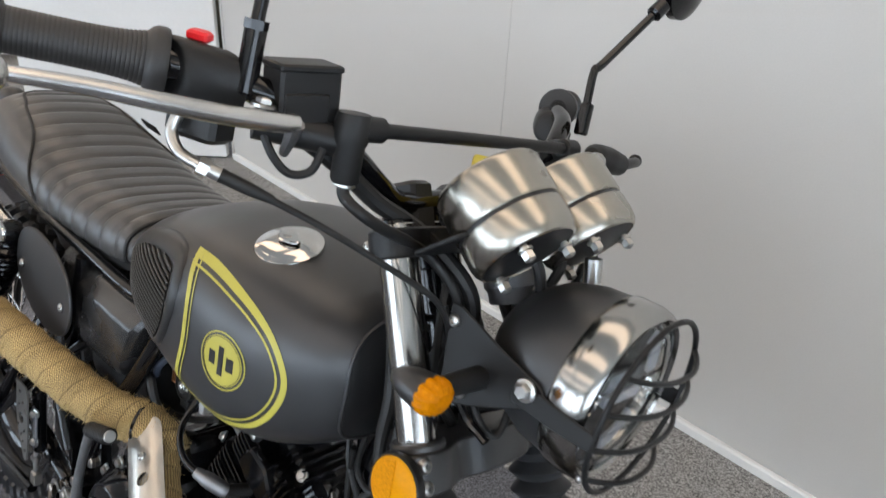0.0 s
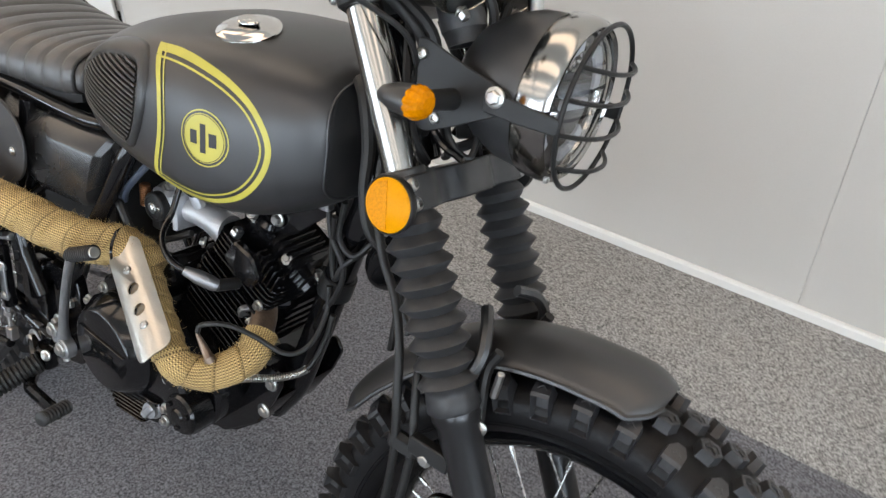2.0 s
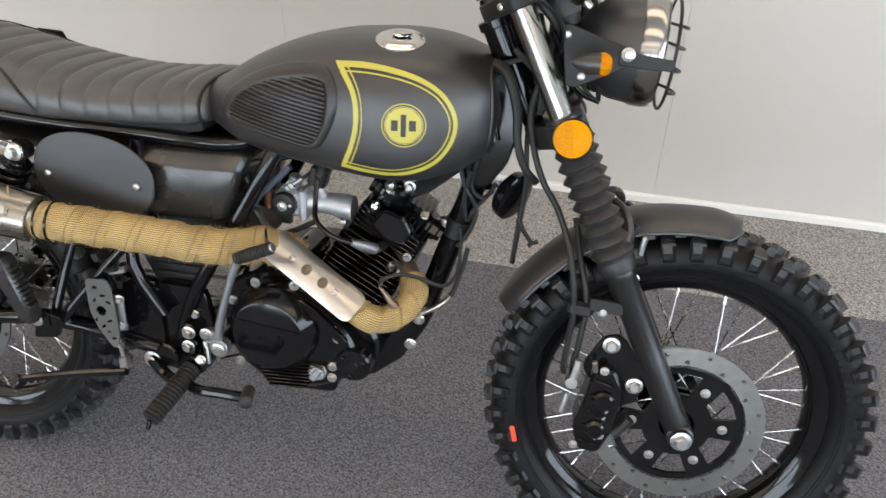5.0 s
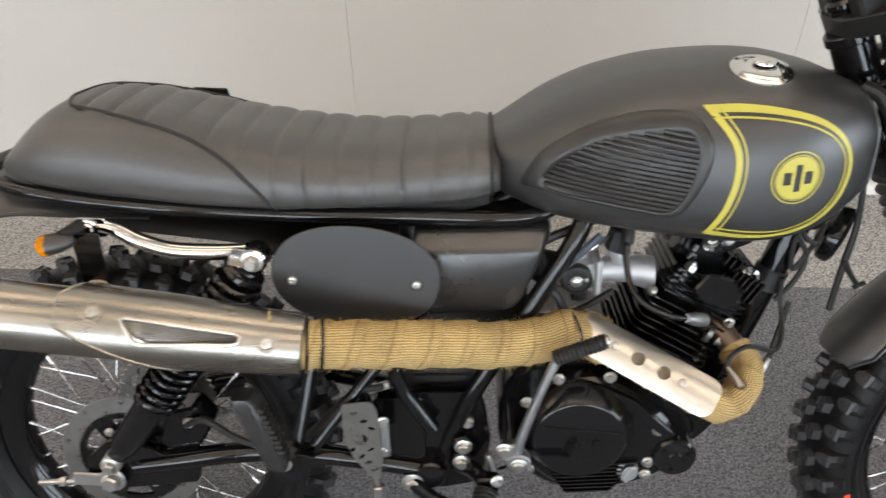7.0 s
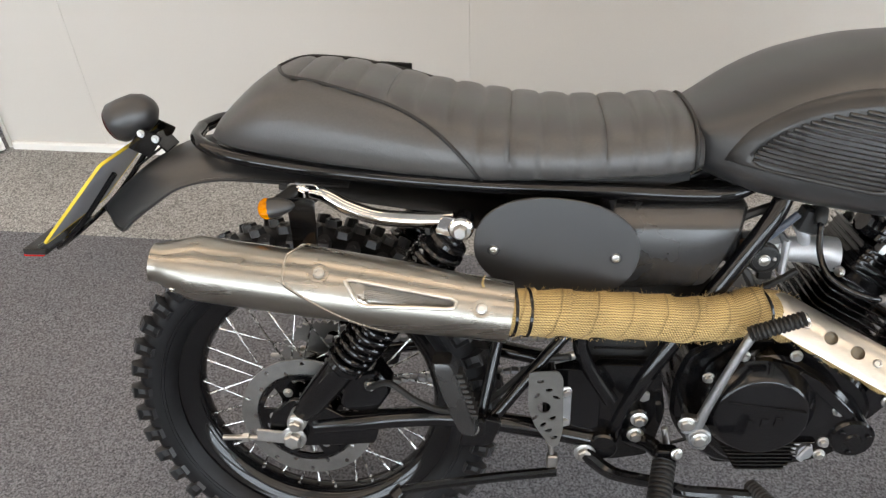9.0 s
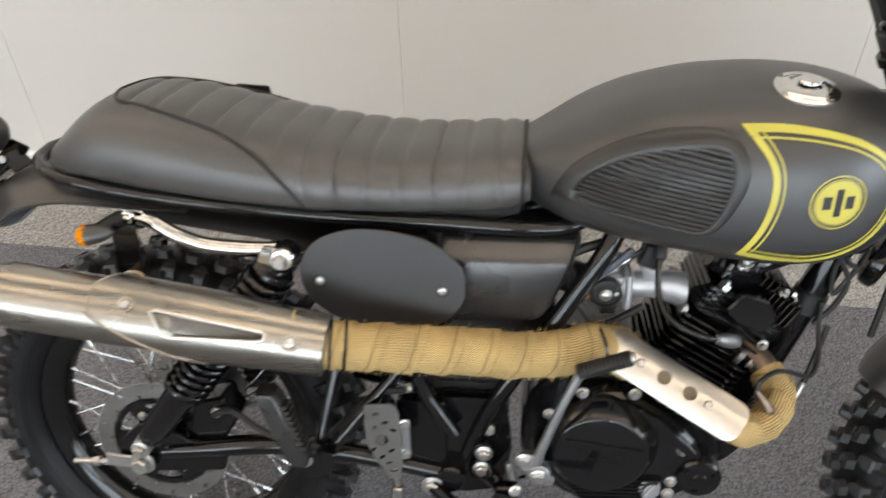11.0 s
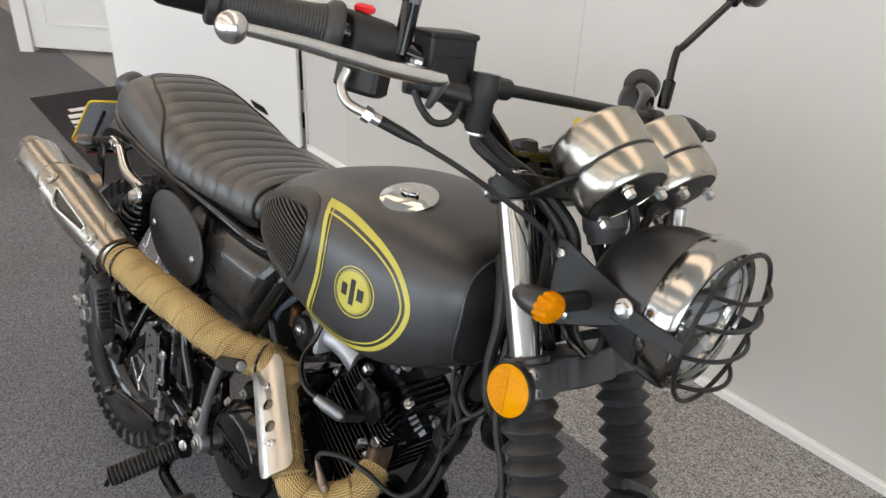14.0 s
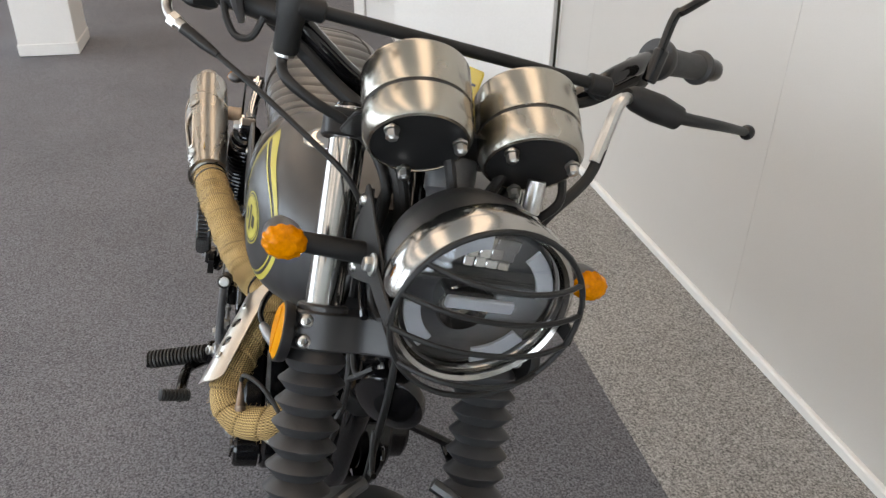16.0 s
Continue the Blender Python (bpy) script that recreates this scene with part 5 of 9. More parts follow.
def build_wheel(name, centre, label, xf, disc_r, disc_y, phase, size, well):
    """A spoked wheel about the y axis: knobbly tyre, black rim, spokes, hub and brake disc on the right."""
    m0 = (xf or I4) @ Matrix.Translation(centre) @ Matrix.Scale(size, 4)
    wheel = new(name)
    wheel.parent = bike
    wheel.matrix_local = m0
    tagged(wheel, label)
    turn = Matrix.Rotation(radians(90), 4, "X")  # z of a lathe onto -y
    def slim(profile):
        """The section drawn out towards the tread, so that the rim's well lies at the given radius."""
        return [(0.276 - (0.276 - q) * (0.276 - well) / 0.0755 if q < 0.276 else q, y) for q, y in profile]
    half = [(0.236, -0.034), (0.242, -0.043), (0.257, -0.0505), (0.271, -0.0535), (0.284, -0.0525), (0.294, -0.0468), (0.3005, -0.0370), (0.3045, -0.0240), (0.3065, -0.0110)]
    tyre = half + [(0.307, 0)] + [(q, -y) for q, y in reversed(half)]
    part("tyre", lathe(slim(tyre), 96, turn, caps=False), M_TYRE, wheel, "black block-tread tyre")
    rim = [(0.2385, -0.0335), (0.243, -0.0355), (0.2435, -0.033), (0.236, -0.030), (0.228, -0.0285), (0.212, -0.0225), (0.2035, -0.013), (0.2005, 0), (0.2035, 0.013), (0.212, 0.0225), (0.228, 0.0285), (0.236, 0.030), (0.2435, 0.033), (0.243, 0.0355), (0.2385, 0.0335), (0.2365, 0.030), (0.2365, -0.030), (0.2385, -0.0335)]
    part("rim", lathe(slim(rim), 96, turn, caps=False), M_GLOSS, wheel, "gloss black wheel rim")
    # raised rings on the tyre walls
    for s in (-1, 1):
        for r, y in ((0.2535, 0.0487), (0.258, 0.0505)):
            part("bead_line", lathe(slim([(r - 0.0012, s * (y - 0.0015)), (r, s * (y + 0.0012)), (r + 0.0012, s * (y - 0.0006))]), 96, turn, caps=False), M_TYRE, wheel)
    n = 42
    shoulder, crown = shoulder_mesh(), knob_mesh("tread_block", 0.028, 0.021, 0.0115)
    for k in range(n):
        a = 2 * math.pi * (k + phase) / n
        for s in (-1, 1):
            # shoulder block over the edge, and a staggered crown block
            b = a + (0.5 * 2 * math.pi / n if s > 0 else 0)
            piece("tread_block", shoulder, wheel, Matrix.Rotation(-b, 4, "Y") @ Matrix.Rotation(math.pi if s > 0 else 0, 4, "Z"))
            b2 = b + 0.5 * 2 * math.pi / n
            piece("tread_block", crown, wheel, Matrix.Rotation(-b2, 4, "Y") @ Matrix.Translation((0, s * 0.0145, 0.3062)) @ Matrix.Rotation(-s * 0.10, 4, "X"))
    # raised size marking on the walls
    for s in (-1,):
        for j, ch in enumerate("4.10-18"):
            cu = bpy.data.curves.new("raised_letter", "FONT")
            cu.body, cu.size, cu.extrude, cu.align_x = ch, 0.017, 0.0007, "CENTER"
            cu.materials.append(M_TYRE)
            ob = new("raised_letter", cu)
            ob.parent = wheel
            ob.matrix_local = Matrix.Rotation(0.30 + 0.044 * j, 4, "Y") @ Matrix.Translation((0, -0.0518, 0.2605)) @ Matrix.Rotation(radians(90), 4, "X")
        for j in range(9):
            if j % 5 != 4:
                vf = box(0.010, 0.0014, 0.011, Matrix.Rotation(0.95 + 0.05 * j, 4, "Y") @ Matrix.Translation((0, -0.0520, 0.267)), 0.0004)
                part("raised_mark", vf, M_TYRE, wheel)
    # hub with flanges
    hub = [(0.018, -0.062), (0.028, -0.06), (0.030, -0.045), (0.052, -0.043), (0.052, -0.036), (0.032, -0.034), (0.026, -0.015), (0.026, 0.015), (0.032, 0.034), (0.052, 0.036), (0.052, 0.043), (0.030, 0.045), (0.022, 0.06), (0.018, 0.062)]
    part("hub", lathe(hub, 40, turn), M_ENGINE, wheel, "black wheel hub")
    # spokes: inner and outer, crossed both ways
    for side in (-1, 1):
        for k in range(18):
            sgn = 1 if k % 2 else -1
            b = 2 * math.pi * (k + 0.25 * side) / 18
            ah = b + sgn * 0.95
            p = Vector((0.047 * math.sin(ah), side * (0.0445 if k % 2 else 0.0345), 0.047 * math.cos(ah)))
            q = Vector(((well + 0.002) * math.sin(b), side * 0.006, (well + 0.002) * math.cos(b)))
            key = f"{side}{k % 2}{well}"
            d = (q - p).normalized()
            me = SPOKES.get(key)
            if me is None:
                ln = (q - p).length
                vf = join(cyl((0, 0, 0), (0, 0, ln - 0.016), 0.00150, 7), cyl((0, 0, ln - 0.016), (0, 0, ln + 0.003), 0.0028, 8, 0.0006))
                me = SPOKES[key] = mesh_of("spoke", vf, M_SPOKE)
            piece("spoke", me, wheel, along(p, d))
    # brake disc with drilled ring on black carrier
    ring_w = 0.034 if disc_r > 0.12 else 0.030
    holes = []
    for k in range(24 if disc_r > 0.12 else 20):
        a = 2 * math.pi * k / (24 if disc_r > 0.12 else 20)
        rr = disc_r - ring_w / 2 + (0.007 if k % 2 else -0.007)
        holes.append(circle2(rr * math.cos(a), rr * math.sin(a), 0.0043, 10))
    face = Matrix(((1, 0, 0, 0), (0, 0, -1, disc_y), (0, 1, 0, 0), (0, 0, 0, 1)))
    part("brake_disc", holed(circle2(0, 0, disc_r, 72), [circle2(0, 0, disc_r - ring_w, 60)] + holes, 0.004, face), M_DISC, wheel, "drilled steel brake disc")
    ri = disc_r - ring_w
    win = []
    spread = 0.42
    r_in, r_out = (0.056, ri - 0.010) if disc_r > 0.12 else (0.046, ri - 0.006)
    for k in range(6):
        a = 2 * math.pi * (k + 0.5) / 6
        win.append([(r * math.cos(a + da), r * math.sin(a + da)) for r, da in ((r_in, -spread * 0.55), (r_in, 0), (r_in, spread * 0.55), (r_out, spread * 0.75), (r_out, 0), (r_out, -spread * 0.75))])
    part("disc_carrier", holed(circle2(0, 0, ri + 0.004, 60), win + [circle2(0, 0, 0.028, 24)], 0.005, Matrix(((1, 0, 0, 0), (0, 0, -1, disc_y + 0.001), (0, 1, 0, 0), (0, 0, 0, 1)))), M_GLOSS, wheel, "gloss black disc carrier")
    for k in range(6):
        a = 2 * math.pi * k / 6
        r = (ri + r_in) / 2 - 0.008
        part("bolt", bolt_vf((r * math.cos(a), disc_y - 0.004, r * math.sin(a)), (0, -1, 0), 0.0055, 0.005), M_ZINC, wheel)
    return wheel


SPOKES = {}
REAR_C, FRONT_C = Vector((0.006, 0, 0.320)), Vector((1.3395, 0, 0.3065))
build_wheel("rear_wheel", REAR_C, "rear spoked wheel with black rim and block tyre", ROLL, 0.110, -0.072, 0.0, 0.966, 0.2005)
fw = build_wheel("front_wheel", FRONT_C, "front spoked wheel with black rim and block tyre", STEER, 0.137, -0.066, 0.2, 1.005, 0.2127)
part("marking", moved(box(0.008, 0.0006, 0.03, I4, 0.0001), Matrix.Rotation(radians(-104), 4, "Y") @ Matrix.Translation((0, -0.0535, 0.268)) @ Matrix.Rotation(0.05, 4, "X") @ Matrix.Rotation(radians(90), 4, "Y")), material("orange_chalk", (0.7, 0.06, 0.02), 0.7), fw, "orange paint mark on the tyre wall")


# ---- fork, fender, headlight, clocks and bars: all turn with the steering ----
def leg(h, y=-0.092):
    """A point of the fork leg at height h, before the steering turns it."""
    return Vector((1.036 + (0.939 - h) * 0.479, y, h))


FD = (leg(0.3) - leg(0.9)).normalized()  # down the leg
FN = Vector((-FD.z, 0, FD.x))  # ahead, square to the leg


def steered(name, vf, mat, parent, label="", **k):
    return part(name, vf, mat, parent, label, xf=STEER, **k)


def build_fork():
    fork = steered("fork", cyl(STEM + AXIS * 0.010, STEM - AXIS * 0.20, 0.016, 16, 0.002), M_GLOSS, bike, "telescopic front fork with chrome tubes and rubber gaiters")
    for y in (-0.092, 0.092):
        steered("stanchion", cyl(leg(0.965, y), leg(0.55, y), 0.0178, 28, 0.001), M_BEZEL, fork, "chrome fork tube")
        # gaiter: folds between the lower yoke and the slider
        p0, p1 = leg(0.765, y), leg(0.572, y)
        L = (p1 - p0).length
        prof = [(0.021, 0), (0.0225, 0.006)]
        nf = 9
        for k in range(nf):
            s = 0.010 + (L - 0.03) * k / nf
            w = (L - 0.03) / nf
            ro = 0.0325 if k else 0.030
            prof += [(0.0225, s), (0.0268, s + w * 0.22), (ro - 0.0006, s + w * 0.45), (ro, s + w * 0.5), (ro - 0.0006, s + w * 0.55), (0.0262, s + w * 0.82)]
        prof += [(0.0265, L - 0.018), (0.0275, L - 0.014), (0.0285, L - 0.002), (0.027, L)]
        steered("gaiter", lathe(prof, 32, along(p0, p1 - p0)), M_GAITER, fork, "black rubber fork gaiter", angle=50)
        # slider
        q0, q1 = leg(0.578, y), leg(0.290, y)
        Ls = (q1 - q0).length
        steered("slider", lathe([(0.024, 0), (0.0255, 0.004), (0.0255, 0.016), (0.0225, 0.022), (0.0215, Ls * 0.5), (0.0215, Ls - 0.05), (0.020, Ls - 0.008), (0.014, Ls)], 28, along(q0, q1 - q0)), M_SLIDER, fork, "satin black fork slider", angle=40)
        steered("axle_clamp", cyl((FRONT_C.x, y - 0.020, FRONT_C.z), (FRONT_C.x, y + 0.020, FRONT_C.z), 0.021, 20, 0.003), M_PAINT, fork)
    steered("axle", cyl((FRONT_C.x, -0.117, FRONT_C.z), (FRONT_C.x, 0.117, FRONT_C.z), 0.008, 16), M_ZINC, fork)
    steered("axle_nut", bolt_vf((FRONT_C.x, -0.119, FRONT_C.z), (0, -1, 0), 0.0115, 0.011), M_ZINC, fork, "bright axle nut")
    # upper yoke: a plate round both tubes
    yk = leg(0.945, 0)
    m = Matrix(((FN.x, 0, -FD.x, yk.x), (0, 1, 0, 0), (FN.z, 0, -FD.z, yk.z), (0, 0, 0, 1)))
    out = rounded([(0.020, -0.118), (-0.014, -0.118), (-0.030, -0.085), (-0.062, -0.030), (-0.062, 0.030), (-0.030, 0.085), (-0.014, 0.118), (0.020, 0.118), (0.026, 0.09), (0.012, 0.04), (0.012, -0.04), (0.026, -0.09)], 0.012)
    steered("upper_yoke", slab(out, 0.026, m @ Matrix.Translation((0, 0, -0.008)), 0.002), M_PLASTIC, fork, "black fork yoke")
    for y in (-0.092, 0.092):
        steered("fork_cap", lathe([(0.0165, 0), (0.0165, 0.006), (0.012, 0.008), (0.011, 0.012), (0, 0.012)], 20, along(leg(0.962, y), -FD)), M_GLOSS, fork)
        steered("pinch_bolt", screw_vf(leg(0.938, y) + Vector((-0.028, -0.010 if y < 0 else 0.010, 0.0)), (-0.5, -0.9 if y < 0 else 0.9, 0), 0.0055, 0.005), M_ZINC, fork)
    steered("stem_nut", lathe([(0.019, 0), (0.019, 0.006), (0.014, 0.01), (0, 0.010)], 20, along(STEM + AXIS * 0.011, AXIS)), M_GLOSS, fork)
    # lower yoke
    yl = leg(0.771, 0)
    m = Matrix(((FN.x, 0, -FD.x, yl.x), (0, 1, 0, 0), (FN.z, 0, -FD.z, yl.z), (0, 0, 0, 1)))
    out = rounded([(0.021, -0.121), (-0.018, -0.121), (-0.030, -0.085), (-0.064, -0.030), (-0.064, 0.030), (-0.030, 0.085), (-0.018, 0.121), (0.021, 0.121), (0.030, 0.088), (0.016, 0.055), (0.030, 0.03), (0.030, -0.03), (0.016, -0.055), (0.030, -0.088)], 0.012)
    steered("lower_yoke", slab(out, 0.036, m @ Matrix.Translation((0, 0, -0.016)), 0.002), M_PAINT, fork, "satin black fork yoke")
    for y in (-0.092, 0.092):
        s = -1 if y < 0 else 1
        for dz in (-0.010, 0.009):
            p = m @ Vector((0.0215, y + s * 0.019, dz + 0.002))
            steered("pinch_bolt", screw_vf(p, FN, 0.0068, 0.006), M_ZINC, fork)
        steered("yoke_clamp", cyl(leg(0.795, y), leg(0.757, y), 0.0245, 28, 0.002), M_PAINT, fork)
    # round side reflectors with tabs
    for s in (-1, 1):
        c = UNSTEER @ Vector((1.129, -0.139, 0.781))
        c.y = s * abs(c.y)
        d = Vector((-0.05, s, 0.05)).normalized()
        r = 0.0265
        steered("reflector", lathe([(r + 0.001, -0.008), (r + 0.0022, -0.004), (r + 0.0022, 0.001), (r + 0.001, 0.0025), (r, 0.0015)], 36, along(c, d)), M_PLASTIC, fork, "round amber side reflector")
        steered("reflector_lens", lathe([(r, -0.001), (r, 0.0015), (r - 0.0025, 0.0028), (0, 0.0032)], 36, along(c, d)), M_REFLECT, fork, "amber prismatic lens")
        mm = along(c + d * 0.0030, d, (0, 0, 1))
        half = [((r - 0.003) * math.cos(a), (r - 0.003) * math.sin(a)) for a in [math.pi * k / 16 for k in range(17)]]
        steered("prism_field", slab(half, 0.0008, mm @ Matrix.Rotation(0.16 if s < 0 else math.pi - 0.16, 4, "Z"), 0.0002), M_PRISM, fork, "finely ribbed darker half")
        steered("reflector_tab", slab(rounded([(-0.010, -0.012), (0.012, -0.012), (0.012, 0.012), (-0.010, 0.012)], 0.004), 0.006, along(c - d * 0.016, d)), M_PLASTIC, fork)
    return fork


FORK = build_fork()


def build_front_fender():
    # an arched blade over the wheel, centre line in (x, z) before steering
    line = [(1.019, 0.478), (1.035, 0.506), (1.070, 0.550), (1.127, 0.603), (1.20, 0.642), (1.265, 0.656), (1.335, 0.657), (1.365, 0.652), (1.387, 0.644)]
    path = smooth_path([(p[0] + 0.013, 0, p[1] - 0.003) for p in line], 5)
    n = len(path)
    rings, rings2 = [], []
    for i, p in enumerate(path):
        t = (path[min(i + 1, n - 1)] - path[max(i - 1, 0)]).normalized()
        nn = Vector((-t.z, 0, t.x))
        w = 0.060 * min(1, 0.70 + 2.4 * i / n, 0.42 + 0.58 * math.sqrt(min(1, (n - 1 - i) / n / 0.13)))
        ring = []
        for k in range(17):
            v = -1 + 2 * k / 16
            drop = 0.027 * abs(v) ** 2.3 * (w / 0.060)
            ring.append(p + Vector((0, v * w, 0)) - nn * drop)
        rings.append(ring)
        rings2.append([q - nn * 0.0026 for q in ring])
    full = [a + list(reversed(b)) for a, b in zip(rings, rings2)]
    fender = steered("front_fender", loft(full), M_PAINT, bike, "satin black front mudguard", angle=60)
    for s in (-1, 1):
        edge = [r[0 if s < 0 else 16] for r in rings]
        steered("rolled_edge", tube(edge, 0.0028, 6, 1), M_PAINT, fender)
        a = Vector((1.215, s * 0.062, 0.630))
        steered("stay", tube([a + Vector((0.02, 0, 0.005)), a + Vector((0.012, s * 0.004, -0.02)), leg(0.545, s * 0.078) + Vector((0.012, 0, 0.0))], 0.006, 8, 4), M_PLASTIC, fender)
        steered("bridge", tube([(1.20, s * 0.035, 0.662), (1.215, s * 0.06, 0.652), (1.222, s * 0.078, 0.625), leg(0.585, s * 0.088)], 0.007, 8, 5), M_PAINT, fender)
        steered("stay_bolt", cyl((1.243, s * 0.074, 0.592), (1.247, s * 0.076, 0.622), 0.0045, 8, 0.001), M_ZINC, fender)
        steered("bolt", bolt_vf((1.238, s * 0.082, 0.555), (0.3, s, 0), 0.006, 0.006), M_ZINC, fender)
    return fender


build_front_fender()


def build_headlight():
    c = UNSTEER @ Vector((1.222, 0.004, 0.884))
    c.y = 0
    d = Vector((1, 0, -0.07)).normalized()
    m = along(c, d, (0, 0, 1)) @ Matrix.Scale(0.955, 4)
    lamp = steered("headlight", lathe([(0.0, -0.1185), (0.012, -0.118), (0.030, -0.113), (0.052, -0.098), (0.069, -0.075), (0.0785, -0.048), (0.0815, -0.020), (0.0815, -0.004)], 48, m, caps=False), M_PAINT, bike, "round matt black headlight with chrome bezel", angle=50)
    steered("bezel", lathe([(0.0822, -0.020), (0.0845, -0.016), (0.0855, 0.002), (0.0835, 0.012), (0.078, 0.017), (0.0745, 0.014), (0.0745, 0.004)], 56, m, caps=False), M_BEZEL, lamp, "polished chrome bezel", angle=40)
    steered("reflector_bowl", lathe([(0.0745, 0.004), (0.070, -0.012), (0.055, -0.030), (0.03, -0.040), (0, -0.042)], 48, m, caps=False), material("dark_bowl", (0.075, 0.076, 0.08), 0.30, 0.2), lamp, "dark glossy reflector bowl")
    steered("lens", lathe([(0.0748, 0.006), (0.0735, 0.012), (0.060, 0.019), (0.035, 0.0235), (0, 0.025)], 48, m, caps=False), M_GLASS, lamp, "clear domed lens")
    # light guides: four arcs, a centre bar and a projector
    def arc(r, a0, a1, w, z):
        pts = [(r * math.cos(a), r * math.sin(a)) for a in [a0 + (a1 - a0) * k / 10 for k in range(11)]]
        inn = [((r - w) * math.cos(a), (r - w) * math.sin(a)) for a in [a1 - (a1 - a0) * k / 10 for k in range(11)]]
        return slab(pts + inn, 0.004, m @ Matrix.Translation((0, 0, z)), 0.0005)
    for a in (0.55, 2.1, 3.75, 5.3):
        steered("light_guide", arc(0.067, a - 0.40, a + 0.40, 0.015, 0.001), M_LED, lamp, "pale light guide")
    steered("light_bar", slab(rounded([(-0.005, -0.032), (0.006, -0.032), (0.006, 0.032), (-0.005, 0.032)], 0.003), 0.006, m @ Matrix.Translation((-0.002, 0, 0.004))), M_LED, lamp, "pale light bar")
    # upper reflector made of facets, under it a dark ledge
    for iu in range(3):
        for iv in range(4):
            steered("facet", box(0.0105, 0.0105, 0.004, m @ Matrix.Translation((0.030 + 0.0112 * iu, -0.0170 + 0.0112 * iv, -0.012 + 0.003 * iu)) @ Matrix.Rotation(0.30 - 0.16 * iu, 4, "Y") @ Matrix.Rotation(-0.22 + 0.15 * iv, 4, "X"), 0.0006), M_CHROME, lamp, "bright reflector facet")
    steered("ledge", slab(rounded([(-0.003, -0.060), (0.003, -0.062), (0.003, 0.062), (-0.003, 0.060)], 0.002), 0.020, m @ Matrix.Translation((0.018, 0, -0.020))), M_PLASTIC, lamp)
    steered("projector", lathe([(0.024, -0.04), (0.026, -0.018), (0.024, -0.016), (0.018, -0.03)], 24, m @ Matrix.Translation((-0.022, 0.0, 0))), M_CHROME, lamp)
    steered("shade", slab(rounded([(-0.012, -0.02), (0.002, -0.024), (0.002, 0.024), (-0.012, 0.02)], 0.004), 0.02, m @ Matrix.Translation((-0.006, 0, -0.034))), M_PLASTIC, lamp)
    steered("trim_ring", lathe([(0.0745, 0.005), (0.0722, 0.0075), (0.0700, 0.0035), (0.0695, -0.004)], 56, m, caps=False), M_CHROME, lamp, "bright inner ring")
    # stone guard: hoop and four bowed bars on two brackets
    steered("stone_guard", tube([m @ Vector((0.0838 * math.cos(a), 0.0838 * math.sin(a), 0.030)) for a in [2 * math.pi * k / 40 for k in range(41)]], 0.0026, 8, 1), M_PLASTIC, lamp, "black wire stone guard")
    for v in (0.045, 0.015, -0.018, -0.052):
        hw = math.sqrt(0.0838**2 - v * v)
        pts = []
        for k in range(13):
            u = -1 + 2 * k / 12
            pts.append(m @ Vector((v - 0.004 * (1 - u * u), u * hw, 0.030 + 0.021 * (1 - abs(u) ** 2.4))))
        steered("guard_bar", tube(pts, 0.0024, 8, 1), M_PLASTIC, lamp)
    for s in (-1, 1):
        a = UNSTEER @ Vector((1.191, -0.074, 0.890))
        a.y = s * 0.080
        steered("guard_arm", slab(rounded([(-0.008, -0.010), (0.030, -0.011), (0.069, -0.009), (0.069, 0.006), (0.030, 0.008), (-0.008, 0.012)], 0.004), 0.003, Matrix(((d.x, 0, 0, a.x - 0.004), (0, 0, s, a.y), (d.z, 1, 0, a.z - 0.006), (0, 0, 0, 1)))), M_PLASTIC, lamp)
        steered("bolt", bolt_vf((a.x, a.y + s * 0.004, a.z), (0, s, 0), 0.0068, 0.008), M_ZINC, lamp, "bright headlight bolt")
    steered("screw", screw_vf(m @ Vector((-0.075, 0.030, 0.013)), d, 0.005, 0.003), M_ZINC, lamp)
    # side brackets from the yokes
    for s in (-1, 1):
        pts = [(1.098, 0.926), (1.108, 0.927), (1.158, 0.909), (1.203, 0.896), (1.209, 0.884), (1.199, 0.875), (1.150, 0.852), (1.120, 0.840), (1.108, 0.843)]
        un = []
        for x, h in pts:
            q = UNSTEER @ Vector((x, -0.076, h))
            un.append((q.x, q.z))
        steered("bracket", slab(rounded(un, 0.008), 0.003, Matrix(((1, 0, 0, 0), (0, 0, 1, s * 0.078 - 0.0015), (0, 1, 0, 0), (0, 0, 0, 1)))), M_PLASTIC, lamp, "matt black headlight bracket")
        for x, h in ((1.106, 0.912), (1.130, 0.856)):
            q = UNSTEER @ Vector((x, -0.076, h))
            steered("screw", screw_vf((q.x, s * 0.0795, q.z), (0, s, 0), 0.0058, 0.004), M_ZINC, lamp)
        steered("bracket_bar", tube([UNSTEER @ Vector((1.085, -0.07, 0.915)), UNSTEER @ Vector((1.125, -0.07, 0.838)), UNSTEER @ Vector((1.16, -0.07, 0.82))] if s < 0 else [FLIP @ (UNSTEER @ Vector(p)) for p in ((1.085, -0.07, 0.915), (1.125, -0.07, 0.838), (1.16, -0.07, 0.82))], 0.004, 8, 4), M_GLOSS, lamp)


build_headlight()


